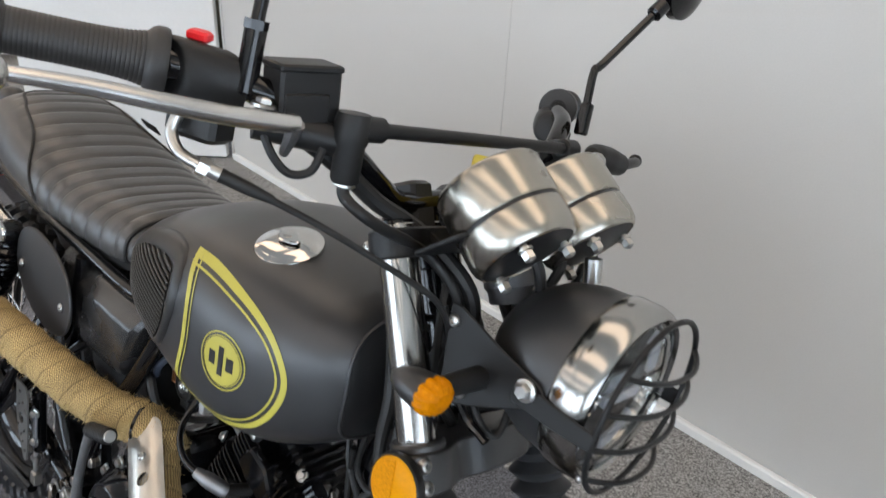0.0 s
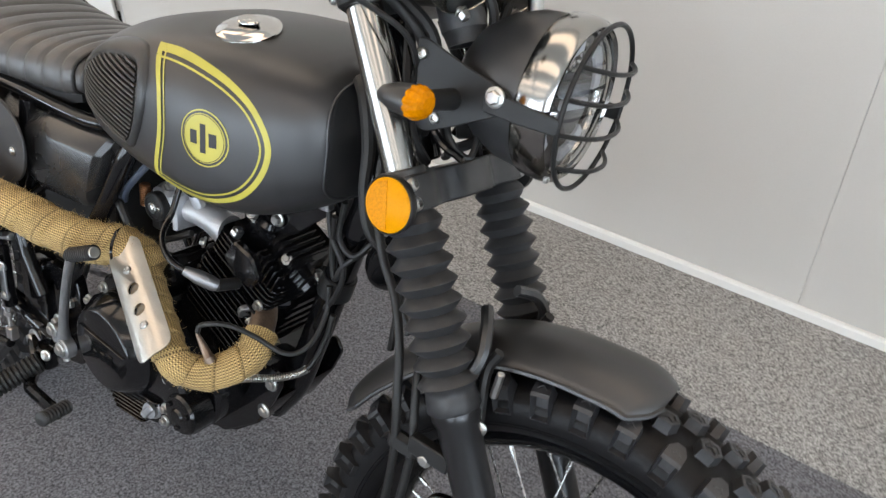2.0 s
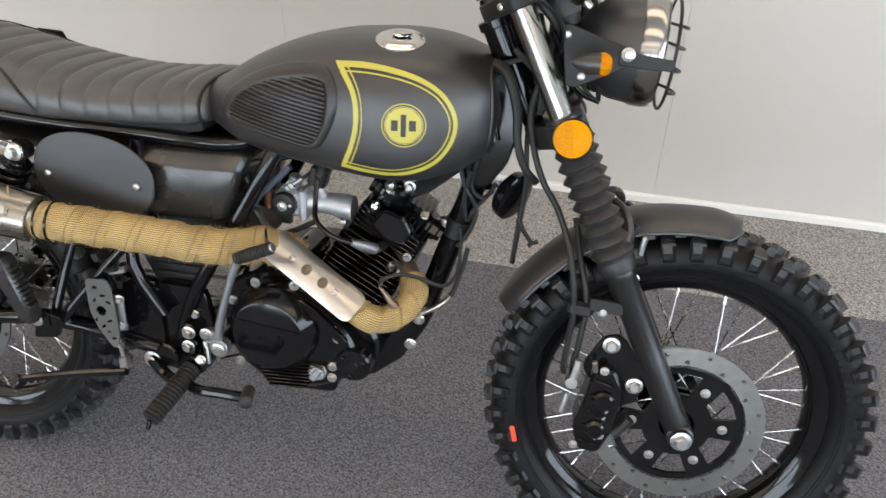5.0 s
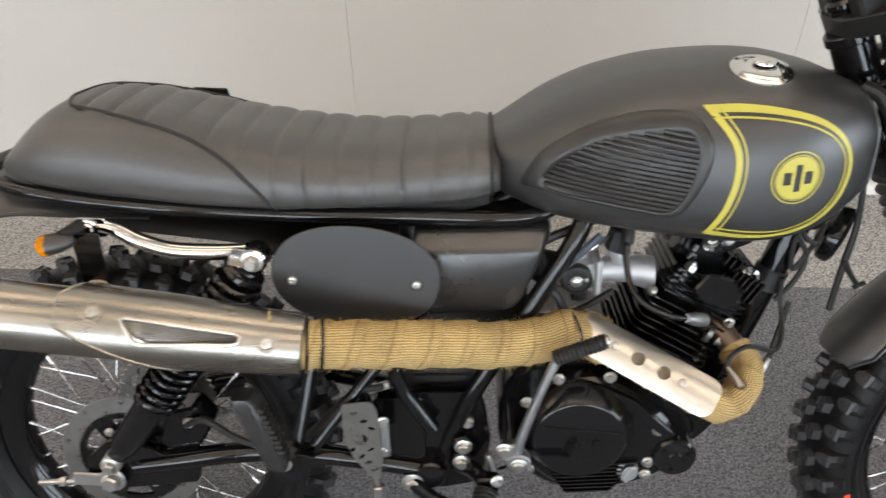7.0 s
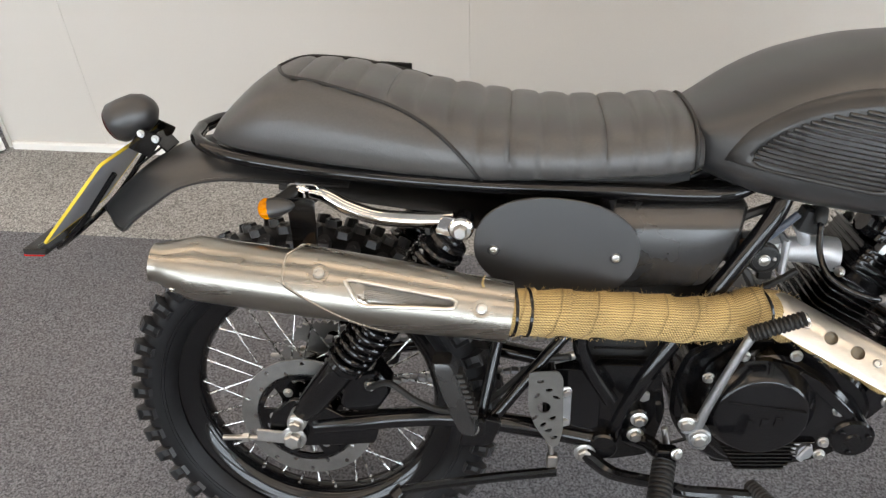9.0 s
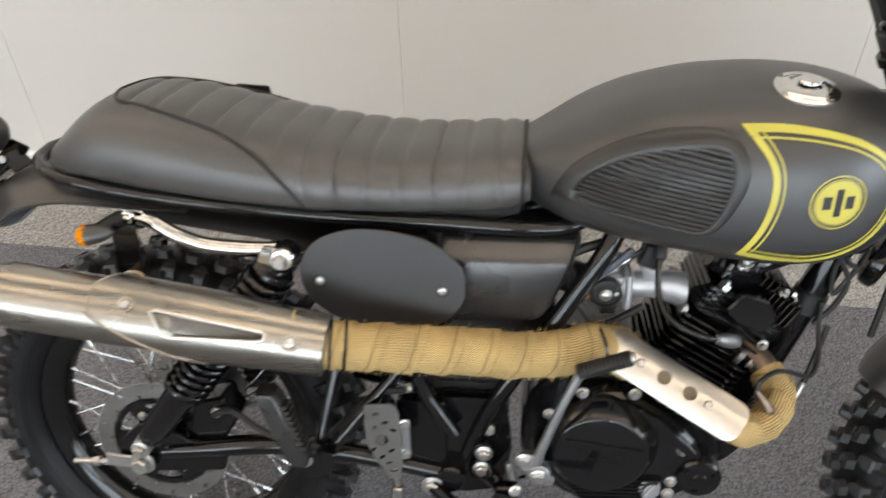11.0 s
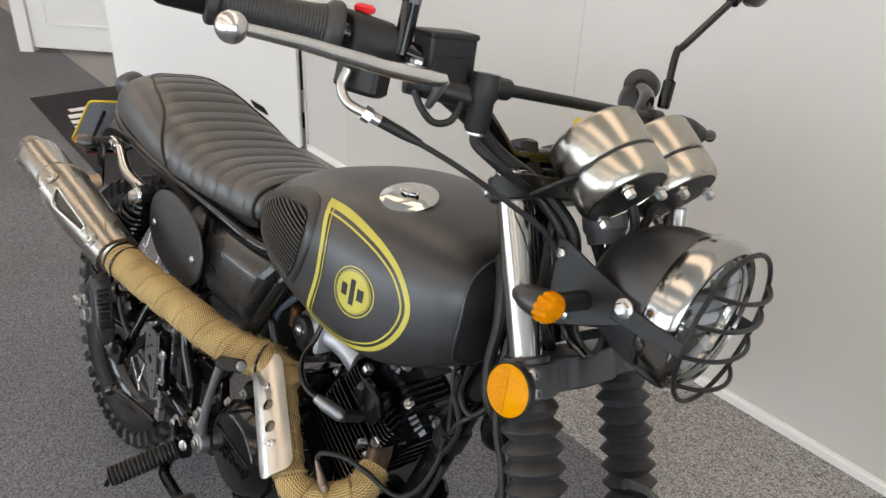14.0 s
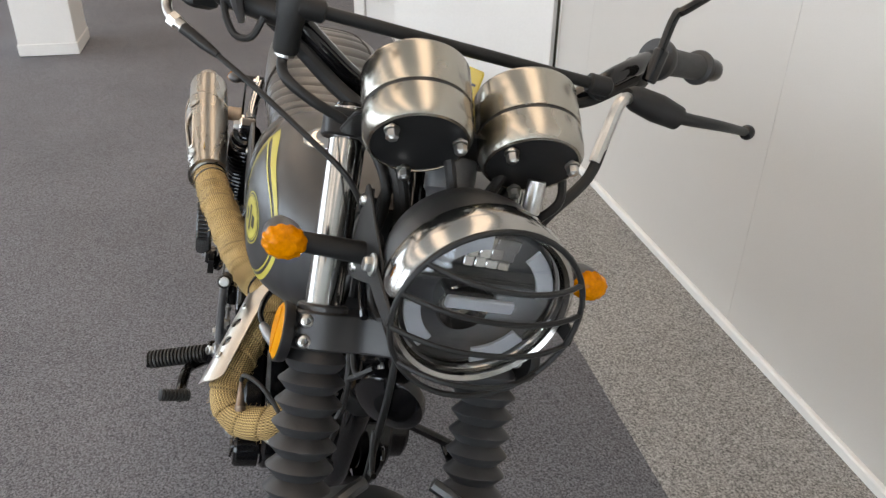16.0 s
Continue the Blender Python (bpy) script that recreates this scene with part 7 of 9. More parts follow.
def build_front_brake():
    """Caliper on the rear of the right slider, with hose bracket and banjo."""
    yz = lambda y: Matrix(((1, 0, 0, 0), (0, 0, 1, y), (0, 1, 0, 0), (0, 0, 0, 1)))
    body = rounded([(1.172, 0.258), (1.160, 0.300), (1.174, 0.350), (1.182, 0.398), (1.215, 0.408), (1.236, 0.365), (1.226, 0.300), (1.206, 0.254)], 0.012)
    SHIFT = Matrix.Translation((0.010, 0, 0.004))
    steered = lambda name, vf, mat, parent, label="": part(name, moved(vf, SHIFT), mat, parent, label, xf=STEER)
    cal = steered("brake_caliper", slab(body, 0.056, yz(-0.108), 0.004), M_ENGINE, bike, "black two-piston front brake caliper")
    steered("piston_housing", cyl((1.203, -0.106, 0.352), (1.203, -0.117, 0.352), 0.017, 24, 0.004), M_ENGINE, cal)
    steered("piston_housing", cyl((1.196, -0.106, 0.300), (1.196, -0.117, 0.300), 0.016, 24, 0.004), M_ENGINE, cal)
    for k in range(6):
        steered("writing_bar", box(0.004, 0.0008, 0.0065, Matrix.Translation((1.214 - 0.003 * k, -0.1086, 0.346 - 0.0125 * k)) @ Matrix.Rotation(0.25, 4, "Y"), 0.0002), M_ZINC, cal)
    for k in range(5):
        steered("rib", box(0.030, 0.010, 0.004, Matrix.Translation((1.186 + 0.004 * k, -0.108, 0.275 + 0.027 * k)) @ Matrix.Rotation(0.3, 4, "Y"), 0.001), M_ENGINE, cal)
    steered("slide_boot", tube([(1.226, -0.10, 0.290), (1.240, -0.10, 0.305), (1.250, -0.10, 0.320)], [0.009, 0.0075, 0.009], 12, 4), M_RUBBER, cal)
    steered("bleed_nipple", cyl((1.186, -0.112, 0.404), (1.182, -0.118, 0.424), 0.0042, 8, 0.001), M_ZINC, cal)
    steered("caliper_bracket", slab(rounded([(1.165, 0.400), (1.195, 0.455), (1.225, 0.460), (1.268, 0.390), (1.255, 0.345), (1.215, 0.330)], 0.012), 0.010, yz(-0.092)), M_GLOSS, cal, "gloss black caliper bracket")
    for x, h in ((1.207, 0.443), (1.250, 0.377)):
        steered("bolt", bolt_vf((x, -0.094, h), (0, -1, 0), 0.0095, 0.009), M_ZINC, cal, "bright caliper bolt")
    for x, h in ((1.200, 0.405), (1.165, 0.268), (1.205, 0.290)):
        steered("bolt", bolt_vf((x, -0.110, h), (0, -1, 0), 0.0048, 0.005), M_ZINC, cal)
    steered("banjo", join(cyl((1.150, -0.125, 0.385), (1.150, -0.108, 0.385), 0.0095, 14, 0.001), cyl((1.158, -0.12, 0.425), (1.152, -0.12, 0.392), 0.0062, 10, 0.001), cyl((1.139, -0.118, 0.33), (1.147, -0.118, 0.365), 0.0045, 8, 0.001)), M_ZINC, cal, "zinc banjo union")
    steered("hose_bracket", slab(rounded([(1.165, 0.505), (1.165, 0.525), (1.215, 0.520), (1.215, 0.500)], 0.005), 0.014, yz(-0.110)), M_PLASTIC, cal)
    steered("bolt", bolt_vf((1.186, -0.106, 0.503), (0, -1, 0), 0.006, 0.005), M_ZINC, cal)


build_front_brake()


# ---- engine ----
def flat(y):
    """A pose for plates that stand in the plane of the bike: x ahead, y up, thickness to the left."""
    return Matrix(((1, 0, 0, 0), (0, 0, 1, y), (0, 1, 0, 0), (0, 0, 0, 1)))


def ribbed(a, b, r, n=16, rib=0.0018):
    a, b = Vector(a), Vector(b)
    L = (b - a).length
    prof = [(r * 0.7, 0), (r, 0.002)]
    for k in range(n):
        s = 0.004 + (L - 0.008) * k / n
        w = (L - 0.008) / n
        prof += [(r - rib, s), (r, s + 0.25 * w), (r, s + 0.7 * w), (r - rib, s + 0.95 * w)]
    prof += [(r, L - 0.002), (r * 0.75, L)]
    return lathe(prof, 20, along(a, b - a))


def build_engine():
    case = rounded([(0.560, 0.420), (0.575, 0.475), (0.64, 0.505), (0.72, 0.500), (0.765, 0.470), (0.825, 0.425), (0.845, 0.380), (0.83, 0.335), (0.77, 0.300), (0.72, 0.275), (0.635, 0.275), (0.585, 0.315), (0.560, 0.360)], 0.02)
    eng = part("engine", slab(case, 0.20, flat(-0.105), 0.006), M_ENGINE, bike, "black air-cooled single-cylinder engine")
    # right-hand cover and round clutch cover
    cover = rounded([(0.588, 0.395), (0.597, 0.450), (0.635, 0.488), (0.70, 0.495), (0.755, 0.462), (0.80, 0.415), (0.815, 0.372), (0.800, 0.335), (0.762, 0.312), (0.715, 0.300), (0.640, 0.308), (0.600, 0.345)], 0.02)
    part("side_cover", slab(cover, 0.035, flat(-0.138), 0.006), M_ENGINE, eng, "gloss black engine side cover", angle=30)
    cc = Vector((0.668, -0.138, 0.413))
    part("clutch_cover", lathe([(0.078, -0.004), (0.078, 0.006), (0.0755, 0.010), (0.0635, 0.0265), (0.0615, 0.0285), (0.0585, 0.0295), (0.0, 0.030)], 64, along(cc, (0, -1, 0))), M_ENGINE, eng, "round gloss black clutch cover", angle=28)
    part("cover_line", box(0.105, 0.0035, 0.0022, Matrix.Translation((0.672, -0.1688, 0.432)) @ Matrix.Rotation(0.11, 4, "Y"), 0.0008), M_ENGINE, eng)
    for k, dx in enumerate((-0.018, 0.0, 0.018)):
        part("raised_mark", box(0.009, 0.002, 0.014, Matrix.Translation((0.672 + dx, -0.1685, 0.402 + 0.003 * k)) @ Matrix.Rotation(0.11, 4, "Y"), 0.0008), M_ENGINE, eng)
    part("step_pad", slab(rounded([(0.715, 0.478), (0.745, 0.462), (0.800, 0.408), (0.790, 0.398), (0.742, 0.442), (0.712, 0.462)], 0.006), 0.010, flat(-0.147)), M_ENGINE, eng)
    for x, h in ((0.598, 0.456), (0.640, 0.494), (0.708, 0.497), (0.771, 0.425), (0.780, 0.408), (0.602, 0.338), (0.770, 0.352), (0.768, 0.330), (0.612, 0.372)):
        part("bolt", bolt_vf((x, -0.139, h), (0, -1, 0), 0.0058, 0.007), M_ZINC, eng)
    # round filter cap
    fc = Vector((0.806, -0.128, 0.362))
    part("filter_cap", lathe([(0.031, -0.02), (0.031, 0.012), (0.028, 0.016), (0.012, 0.018), (0.010, 0.021), (0, 0.021)], 36, along(fc, (0, -1, 0))), M_ENGINE, eng, "round black oil filter cap", angle=30)
    for k in range(3):
        a = 2 * math.pi * k / 3 + 0.4
        part("bolt", bolt_vf((fc.x + 0.021 * math.cos(a), fc.y - 0.0165, fc.z + 0.021 * math.sin(a)), (0, -1, 0), 0.004, 0.004, False), M_ENGINE, eng)
    part("filler_plug", lathe([(0.016, 0), (0.016, 0.006), (0.012, 0.008), (0.012, 0.014), (0, 0.015)], 16, along((0.742, -0.135, 0.338), (0.2, -1, 0.1))), M_ALLOY, eng, "alloy oil filler plug")
    part("plug_bar", box(0.026, 0.012, 0.006, along((0.743, -0.150, 0.339), (0.2, -1, 0.1), (0.6, 0, 0.8)), 0.002), M_ALLOY, eng)
    # finned sump
    for k in range(8):
        h = 0.308 - 0.0068 * k
        part("sump_fin", slab(rounded([(0.625 + 0.004 * k, -0.146), (0.760 - 0.005 * k, -0.146), (0.760 - 0.005 * k, 0.0), (0.625 + 0.004 * k, 0.0)], 0.008, 3), 0.0026, Matrix.Translation((0, 0, h)) @ Matrix.Rotation(-0.06, 4, "Y"), 0.0008), M_ENGINE, eng)
    part("sump", slab(rounded([(0.64, 0.25), (0.75, 0.255), (0.77, 0.315), (0.62, 0.315)], 0.01), 0.10, flat(-0.078), 0.003), M_ENGINE, eng)
    # cylinder, leaning ahead
    ax = Vector((0.50, 0, 0.866))
    base = Vector((0.773, 0, 0.455))
    side = Vector((0.866, 0, -0.50))
    m = Matrix(((side.x, 0, ax.x, base.x), (0, 1, 0, 0), (side.z, 0, ax.z, base.z), (0, 0, 0, 1)))
    part("barrel", lathe([(0.042, -0.01), (0.042, 0.13)], 32, m), M_ENGINE, eng)
    for k in range(10):
        z = 0.012 + 0.0108 * k
        w = 0.066 + (0.002 if k % 2 else 0)
        part("fin", slab(rounded([(-w, -0.072), (w, -0.072), (w, 0.072), (-w, 0.072)], 0.016, 3), 0.0030, m @ Matrix.Translation((0, 0, z)), 0.0008), M_ENGINE, eng)
    # head with upright fins and rocker cover
    part("head", slab(rounded([(-0.058, -0.062), (0.060, -0.062), (0.060, 0.062), (-0.058, 0.062)], 0.014), 0.042, m @ Matrix.Translation((0, 0, 0.122)), 0.004), M_ENGINE, eng)
    for k in range(5):
        part("head_fin", slab(rounded([(-0.060, -0.070), (0.062, -0.070), (0.062, 0.070), (-0.060, 0.070)], 0.014, 3), 0.0028, m @ Matrix.Translation((0, 0, 0.124 + 0.009 * k)), 0.0008), M_ENGINE, eng)
    part("rocker_cover", slab(rounded([(-0.048, -0.042), (0.046, -0.042), (0.052, 0.0), (0.046, 0.042), (-0.048, 0.042)], 0.014), 0.034, m @ Matrix.Translation((0, 0, 0.164)), 0.006), M_ENGINE, eng)
    for k in range(5):
        part("cover_fin", box(0.0035, 0.070, 0.016, m @ Matrix.Translation((0.004 + 0.010 * k, -0.012, 0.196)), 0.001), M_ENGINE, eng)
    part("cam_cover", slab(rounded([(-0.030, -0.016), (-0.006, -0.024), (0.030, -0.018), (0.034, 0.010), (0.010, 0.026), (-0.026, 0.018)], 0.007), 0.014, m @ Matrix.Translation((0.002, -0.066, 0.160)) @ Matrix.Rotation(radians(90), 4, "X"), 0.003), M_ENGINE, eng, "bolted black cam cover", angle=30)
    for u, v in ((-0.022, 0.0), (0.024, 0.006), (0.0, -0.014)):
        part("bolt", bolt_vf(m @ Vector((0.002 + u, -0.0735, 0.160 + v)), (0, -1, 0), 0.0042, 0.004, False), M_ENGINE, eng)
    part("tappet_cap", lathe([(0.018, -0.01), (0.018, 0.010), (0.0145, 0.013), (0.0145, 0.020), (0, 0.020)], 8, m @ Matrix.Translation((0.058, -0.02, 0.172)) @ Matrix.Rotation(radians(90), 4, "Y")), M_ENGINE, eng)
    part("tappet_cap", lathe([(0.018, -0.01), (0.018, 0.010), (0.0145, 0.013), (0.0145, 0.020), (0, 0.020)], 8, m @ Matrix.Translation((-0.046, -0.02, 0.182)) @ Matrix.Rotation(radians(-90), 4, "Y")), M_ENGINE, eng)
    # stud nuts at the corners of the head, on round bosses
    for x, y, z in ((-0.040, -0.056, 0.160), (0.026, -0.056, 0.158), (0.040, 0.012, 0.160), (-0.040, 0.056, 0.160), (0.026, 0.056, 0.158)):
        p = m @ Vector((x, y, z))
        part("boss", cyl(p - ax * 0.020, p, 0.0115, 16, 0.002), M_ENGINE, eng)
        part("stud_nut", join(lathe([(0.0105, 0), (0.0105, 0.0018)], 18, along(p, ax)), lathe([(0.0088, 0.0018), (0.0088, 0.0095), (0.0075, 0.0112), (0.0045, 0.0112), (0.0040, 0.0150), (0, 0.0155)], 6, along(p, ax))), M_ZINC, eng, "bright zinc stud nut")
    for x, y, z in ((0.05, -0.070, 0.126), (-0.034, -0.044, 0.200), (0.036, -0.044, 0.196)):
        p = m @ Vector((x, y, z))
        n_ = (m.to_3x3() @ Vector((0, -0.7, 0.7))) if z > 0.15 else Vector((0, -1, 0))
        part("bolt", bolt_vf(p, n_, 0.0052, 0.007), M_ZINC, eng, "bright engine bolt")
    for k in range(6):
        part("head_rib", box(0.0030, 0.014, 0.034, m @ Matrix.Translation((0.012 + 0.0085 * k, -0.066, 0.180)), 0.001), M_ENGINE, eng)
    part("breather_boss", lathe([(0.020, 0), (0.020, 0.006), (0.015, 0.012), (0.010, 0.013), (0.010, 0.018), (0, 0.019)], 24, m @ Matrix.Translation((-0.022, -0.030, 0.197))), M_ENGINE, eng)
    part("rocker_box", slab(rounded([(-0.050, -0.044), (-0.006, -0.044), (-0.002, -0.030), (-0.006, 0.020), (-0.050, 0.020)], 0.010), 0.022, m @ Matrix.Translation((0, 0, 0.178)), 0.006), M_ENGINE, eng)
    part("engine_mount", slab(rounded([(0.845, 0.640), (0.895, 0.665), (0.955, 0.705), (0.965, 0.690), (0.905, 0.640), (0.860, 0.622)], 0.006), 0.006, flat(-0.030)), M_GLOSS, eng)
    part("bolt", bolt_vf((0.874, -0.034, 0.650), (0, -1, 0), 0.007, 0.008), M_ZINC, eng)
    part("bolt", bolt_vf((0.846, -0.05, 0.655), (0, -0.6, 0.8), 0.007, 0.008), M_ZINC, eng)
    # spark plug cap and lead
    a, b = Vector((0.806, -0.124, 0.5790)), Vector((0.838, -0.098, 0.5600))
    part("plug_cap", lathe([(0.0052, -0.004), (0.0068, 0.0), (0.0075, 0.006), (0.0088, 0.011), (0.0094, 0.016), (0.0094, 0.034), (0.0086, 0.040), (0.0070, 0.043)], 20, along(a, b - a)), M_ALLOY, eng, "metal-sleeved spark plug cap")
    part("plug_boot", cyl(b + Vector((-0.004, -0.004, 0.002)), b + Vector((0.002, 0.030, -0.004)), 0.0080, 14, 0.002), M_RUBBER, eng)
    part("ignition_lead", tube([(0.735, -0.050, 0.690), (0.730, -0.072, 0.662), (0.7305, -0.0875, 0.627), (0.738, -0.108, 0.606), (0.758, -0.1225, 0.5935), (0.785, -0.128, 0.584), (0.809, -0.1215, 0.577)], 0.0043, 12, 8), M_GLOSS, eng, "thick glossy black ignition lead")
    part("lead_bush", lathe([(0.007, 0), (0.0085, 0.003), (0.0085, 0.020), (0.0065, 0.024)], 14, along((0.7335, -0.058, 0.681), (-0.1, -0.45, -0.85))), M_RUBBER, eng)
    # throttle body and intake
    ty, th = -0.034, 0.606
    part("intake_pipe", loft([[(x, ty + 0.004 * (x - 0.70) / 0.07 + r * math.cos(q), h + r * (1 + f * 0.25) * math.sin(q)) for q in [2 * math.pi * k / 28 for k in range(28)]] for x, h, r, f in ((0.698, th, 0.0185, 0), (0.716, th, 0.0180, 0), (0.738, th - 0.001, 0.0185, 0.1), (0.752, th - 0.003, 0.0205, 0.2), (0.764, th - 0.006, 0.0215, 0.35), (0.770, th - 0.008, 0.0220, 0.5), (0.777, th - 0.010, 0.0220, 0.5))]), M_CAST, eng, "pale cast alloy intake pipe with a flared flange", angle=40)
    part("bolt", bolt_vf((0.770, -0.068, 0.590), (-0.8, -0.6, 0.2), 0.0052, 0.006), M_ZINC, eng)
    part("throttle_body", join(cyl((0.640, ty, th), (0.700, ty, th), 0.0255, 28, 0.003), box(0.010, 0.058, 0.056, Matrix.Translation((0.697, ty, th)), 0.004), box(0.046, 0.026, 0.046, Matrix.Translation((0.668, ty - 0.014, th + 0.002)), 0.005), cyl((0.672, ty - 0.004, th + 0.02), (0.680, ty - 0.006, th + 0.046), 0.011, 16, 0.002)), M_CAST, eng, "pale cast alloy throttle body")
    part("body_pipe", tube([(0.726, ty - 0.006, th + 0.014), (0.722, ty - 0.010, th + 0.028), (0.712, ty - 0.010, th + 0.044)], 0.0085, 14, 5), M_CAST, eng)
    c = Vector((0.667, -0.0735, 0.608))
    part("throttle_sensor", join(lathe([(0.0205, -0.014), (0.0215, -0.012), (0.0215, -0.002), (0.0200, 0.0), (0.0165, 0.0006), (0.0160, -0.0008), (0, -0.0008)], 32, along(c, (0, -1, 0))), box(0.020, 0.010, 0.016, Matrix.Translation(c + Vector((0.004, 0.006, -0.024))), 0.002)), M_PLASTIC, eng, "round black throttle sensor")
    part("bolt", bolt_vf(c + Vector((-0.001, 0.0, -0.001)), (0, -1, 0), 0.0058, 0.0035), M_ZINC, eng)
    part("screw", screw_vf(c + Vector((0.0125, 0.0, 0.001)), (0, -1, 0), 0.0030, 0.0015), M_ZINC, eng)
    p0, p1 = Vector((0.659, -0.052, 0.626)), Vector((0.696, -0.050, 0.652))
    dd = p1 - p0
    part("cable_adjuster", join(cyl(p0, p1, 0.0036, 12, 0.0006), *[lathe([(0.0072, -0.003), (0.0072, 0.003)], 6, along(p0 + dd * f, dd)) for f in (0.28, 0.48)], cyl(p0 + dd * 0.72, p1, 0.0050, 12, 0.0006)), M_ZINC, eng, "zinc cable adjuster")
    part("cable_bracket", slab(rounded([(0.655, 0.610), (0.676, 0.624), (0.684, 0.645), (0.672, 0.648), (0.655, 0.632)], 0.004), 0.003, flat(-0.052)), M_ZINC, eng)
    part("throttle_cable", tube([p1 - dd * 0.05, (0.722, -0.048, 0.672), (0.76, -0.040, 0.692), (0.81, -0.03, 0.715)], 0.0034, 8, 6), M_RUBBER, eng)
    part("connector", box(0.030, 0.026, 0.034, Matrix.Translation((0.724, -0.048, 0.658)) @ Matrix.Rotation(0.3, 4, "Y"), 0.003), M_PLASTIC, eng, "black plug connector")
    part("coil_winding", ribbed((0.640, -0.066, 0.600), (0.640, -0.066, 0.634), 0.0080, 9, 0.001), M_COPPER, eng, "brown wound spring")
    part("air_boot", tube([(0.644, ty, th), (0.610, -0.028, 0.614), (0.570, -0.02, 0.63)], 0.024, 18, 4), M_RUBBER, eng)
    part("fuel_hose", tube([(0.622, -0.088, 0.608), (0.634, -0.092, 0.628), (0.665, -0.094, 0.658), (0.692, -0.092, 0.685)], 0.0052, 10, 5), M_HOSE, eng, "blue-grey fuel hose")
    for pts, r in ((((0.610, -0.09, 0.60), (0.632, -0.10, 0.606), (0.650, -0.098, 0.575), (0.665, -0.08, 0.545), (0.69, -0.05, 0.53)), 0.006), (((0.60, -0.08, 0.56), (0.64, -0.07, 0.55), (0.68, -0.06, 0.56), (0.72, -0.05, 0.58)), 0.005), (((0.590, -0.095, 0.66), (0.625, -0.09, 0.68), (0.66, -0.08, 0.69), (0.71, -0.05, 0.70)), 0.0065), (((0.60, -0.085, 0.68), (0.62, -0.09, 0.64), (0.61, -0.09, 0.58), (0.60, -0.07, 0.52)), 0.005), (((0.56, -0.105, 0.54), (0.60, -0.10, 0.53), (0.645, -0.09, 0.515), (0.69, -0.08, 0.505)), 0.005)):
        part("hose", tube(pts, r, 8, 6), M_RUBBER, eng)
    part("starter", cyl((0.70, 0.0, 0.52), (0.70, -0.085, 0.52), 0.024, 20, 0.004), M_ENGINE, eng)
    part("coil", box(0.045, 0.03, 0.03, Matrix.Translation((0.735, -0.02, 0.69)), 0.004), M_PLASTIC, eng)
    # spiral-sheathed cable along the cradle
    path = smooth_path([(0.868, -0.112, 0.438), (0.894, -0.100, 0.447), (0.927, -0.075, 0.4525), (0.9515, -0.048, 0.4665), (0.966, -0.034, 0.510), (0.974, -0.030, 0.550)], 26)
    part("sheathed_cable", tube(path[:78], [0.0056 if k % 2 else 0.0042 for k in range(78)], 10, 1), M_ZINC, eng, "steel-sheathed cable")
    part("cable_end", tube(path[76:], 0.0042, 8, 1), M_RUBBER, eng)
    part("kick_boss", cyl((0.586, -0.10, 0.385), (0.586, -0.165, 0.385), 0.014, 18, 0.002), M_ENGINE, eng)
    # crankcase far side
    part("side_cover_left", slab(cover, 0.04, flat(0.090), 0.006), M_ENGINE, eng, angle=30)


build_engine()


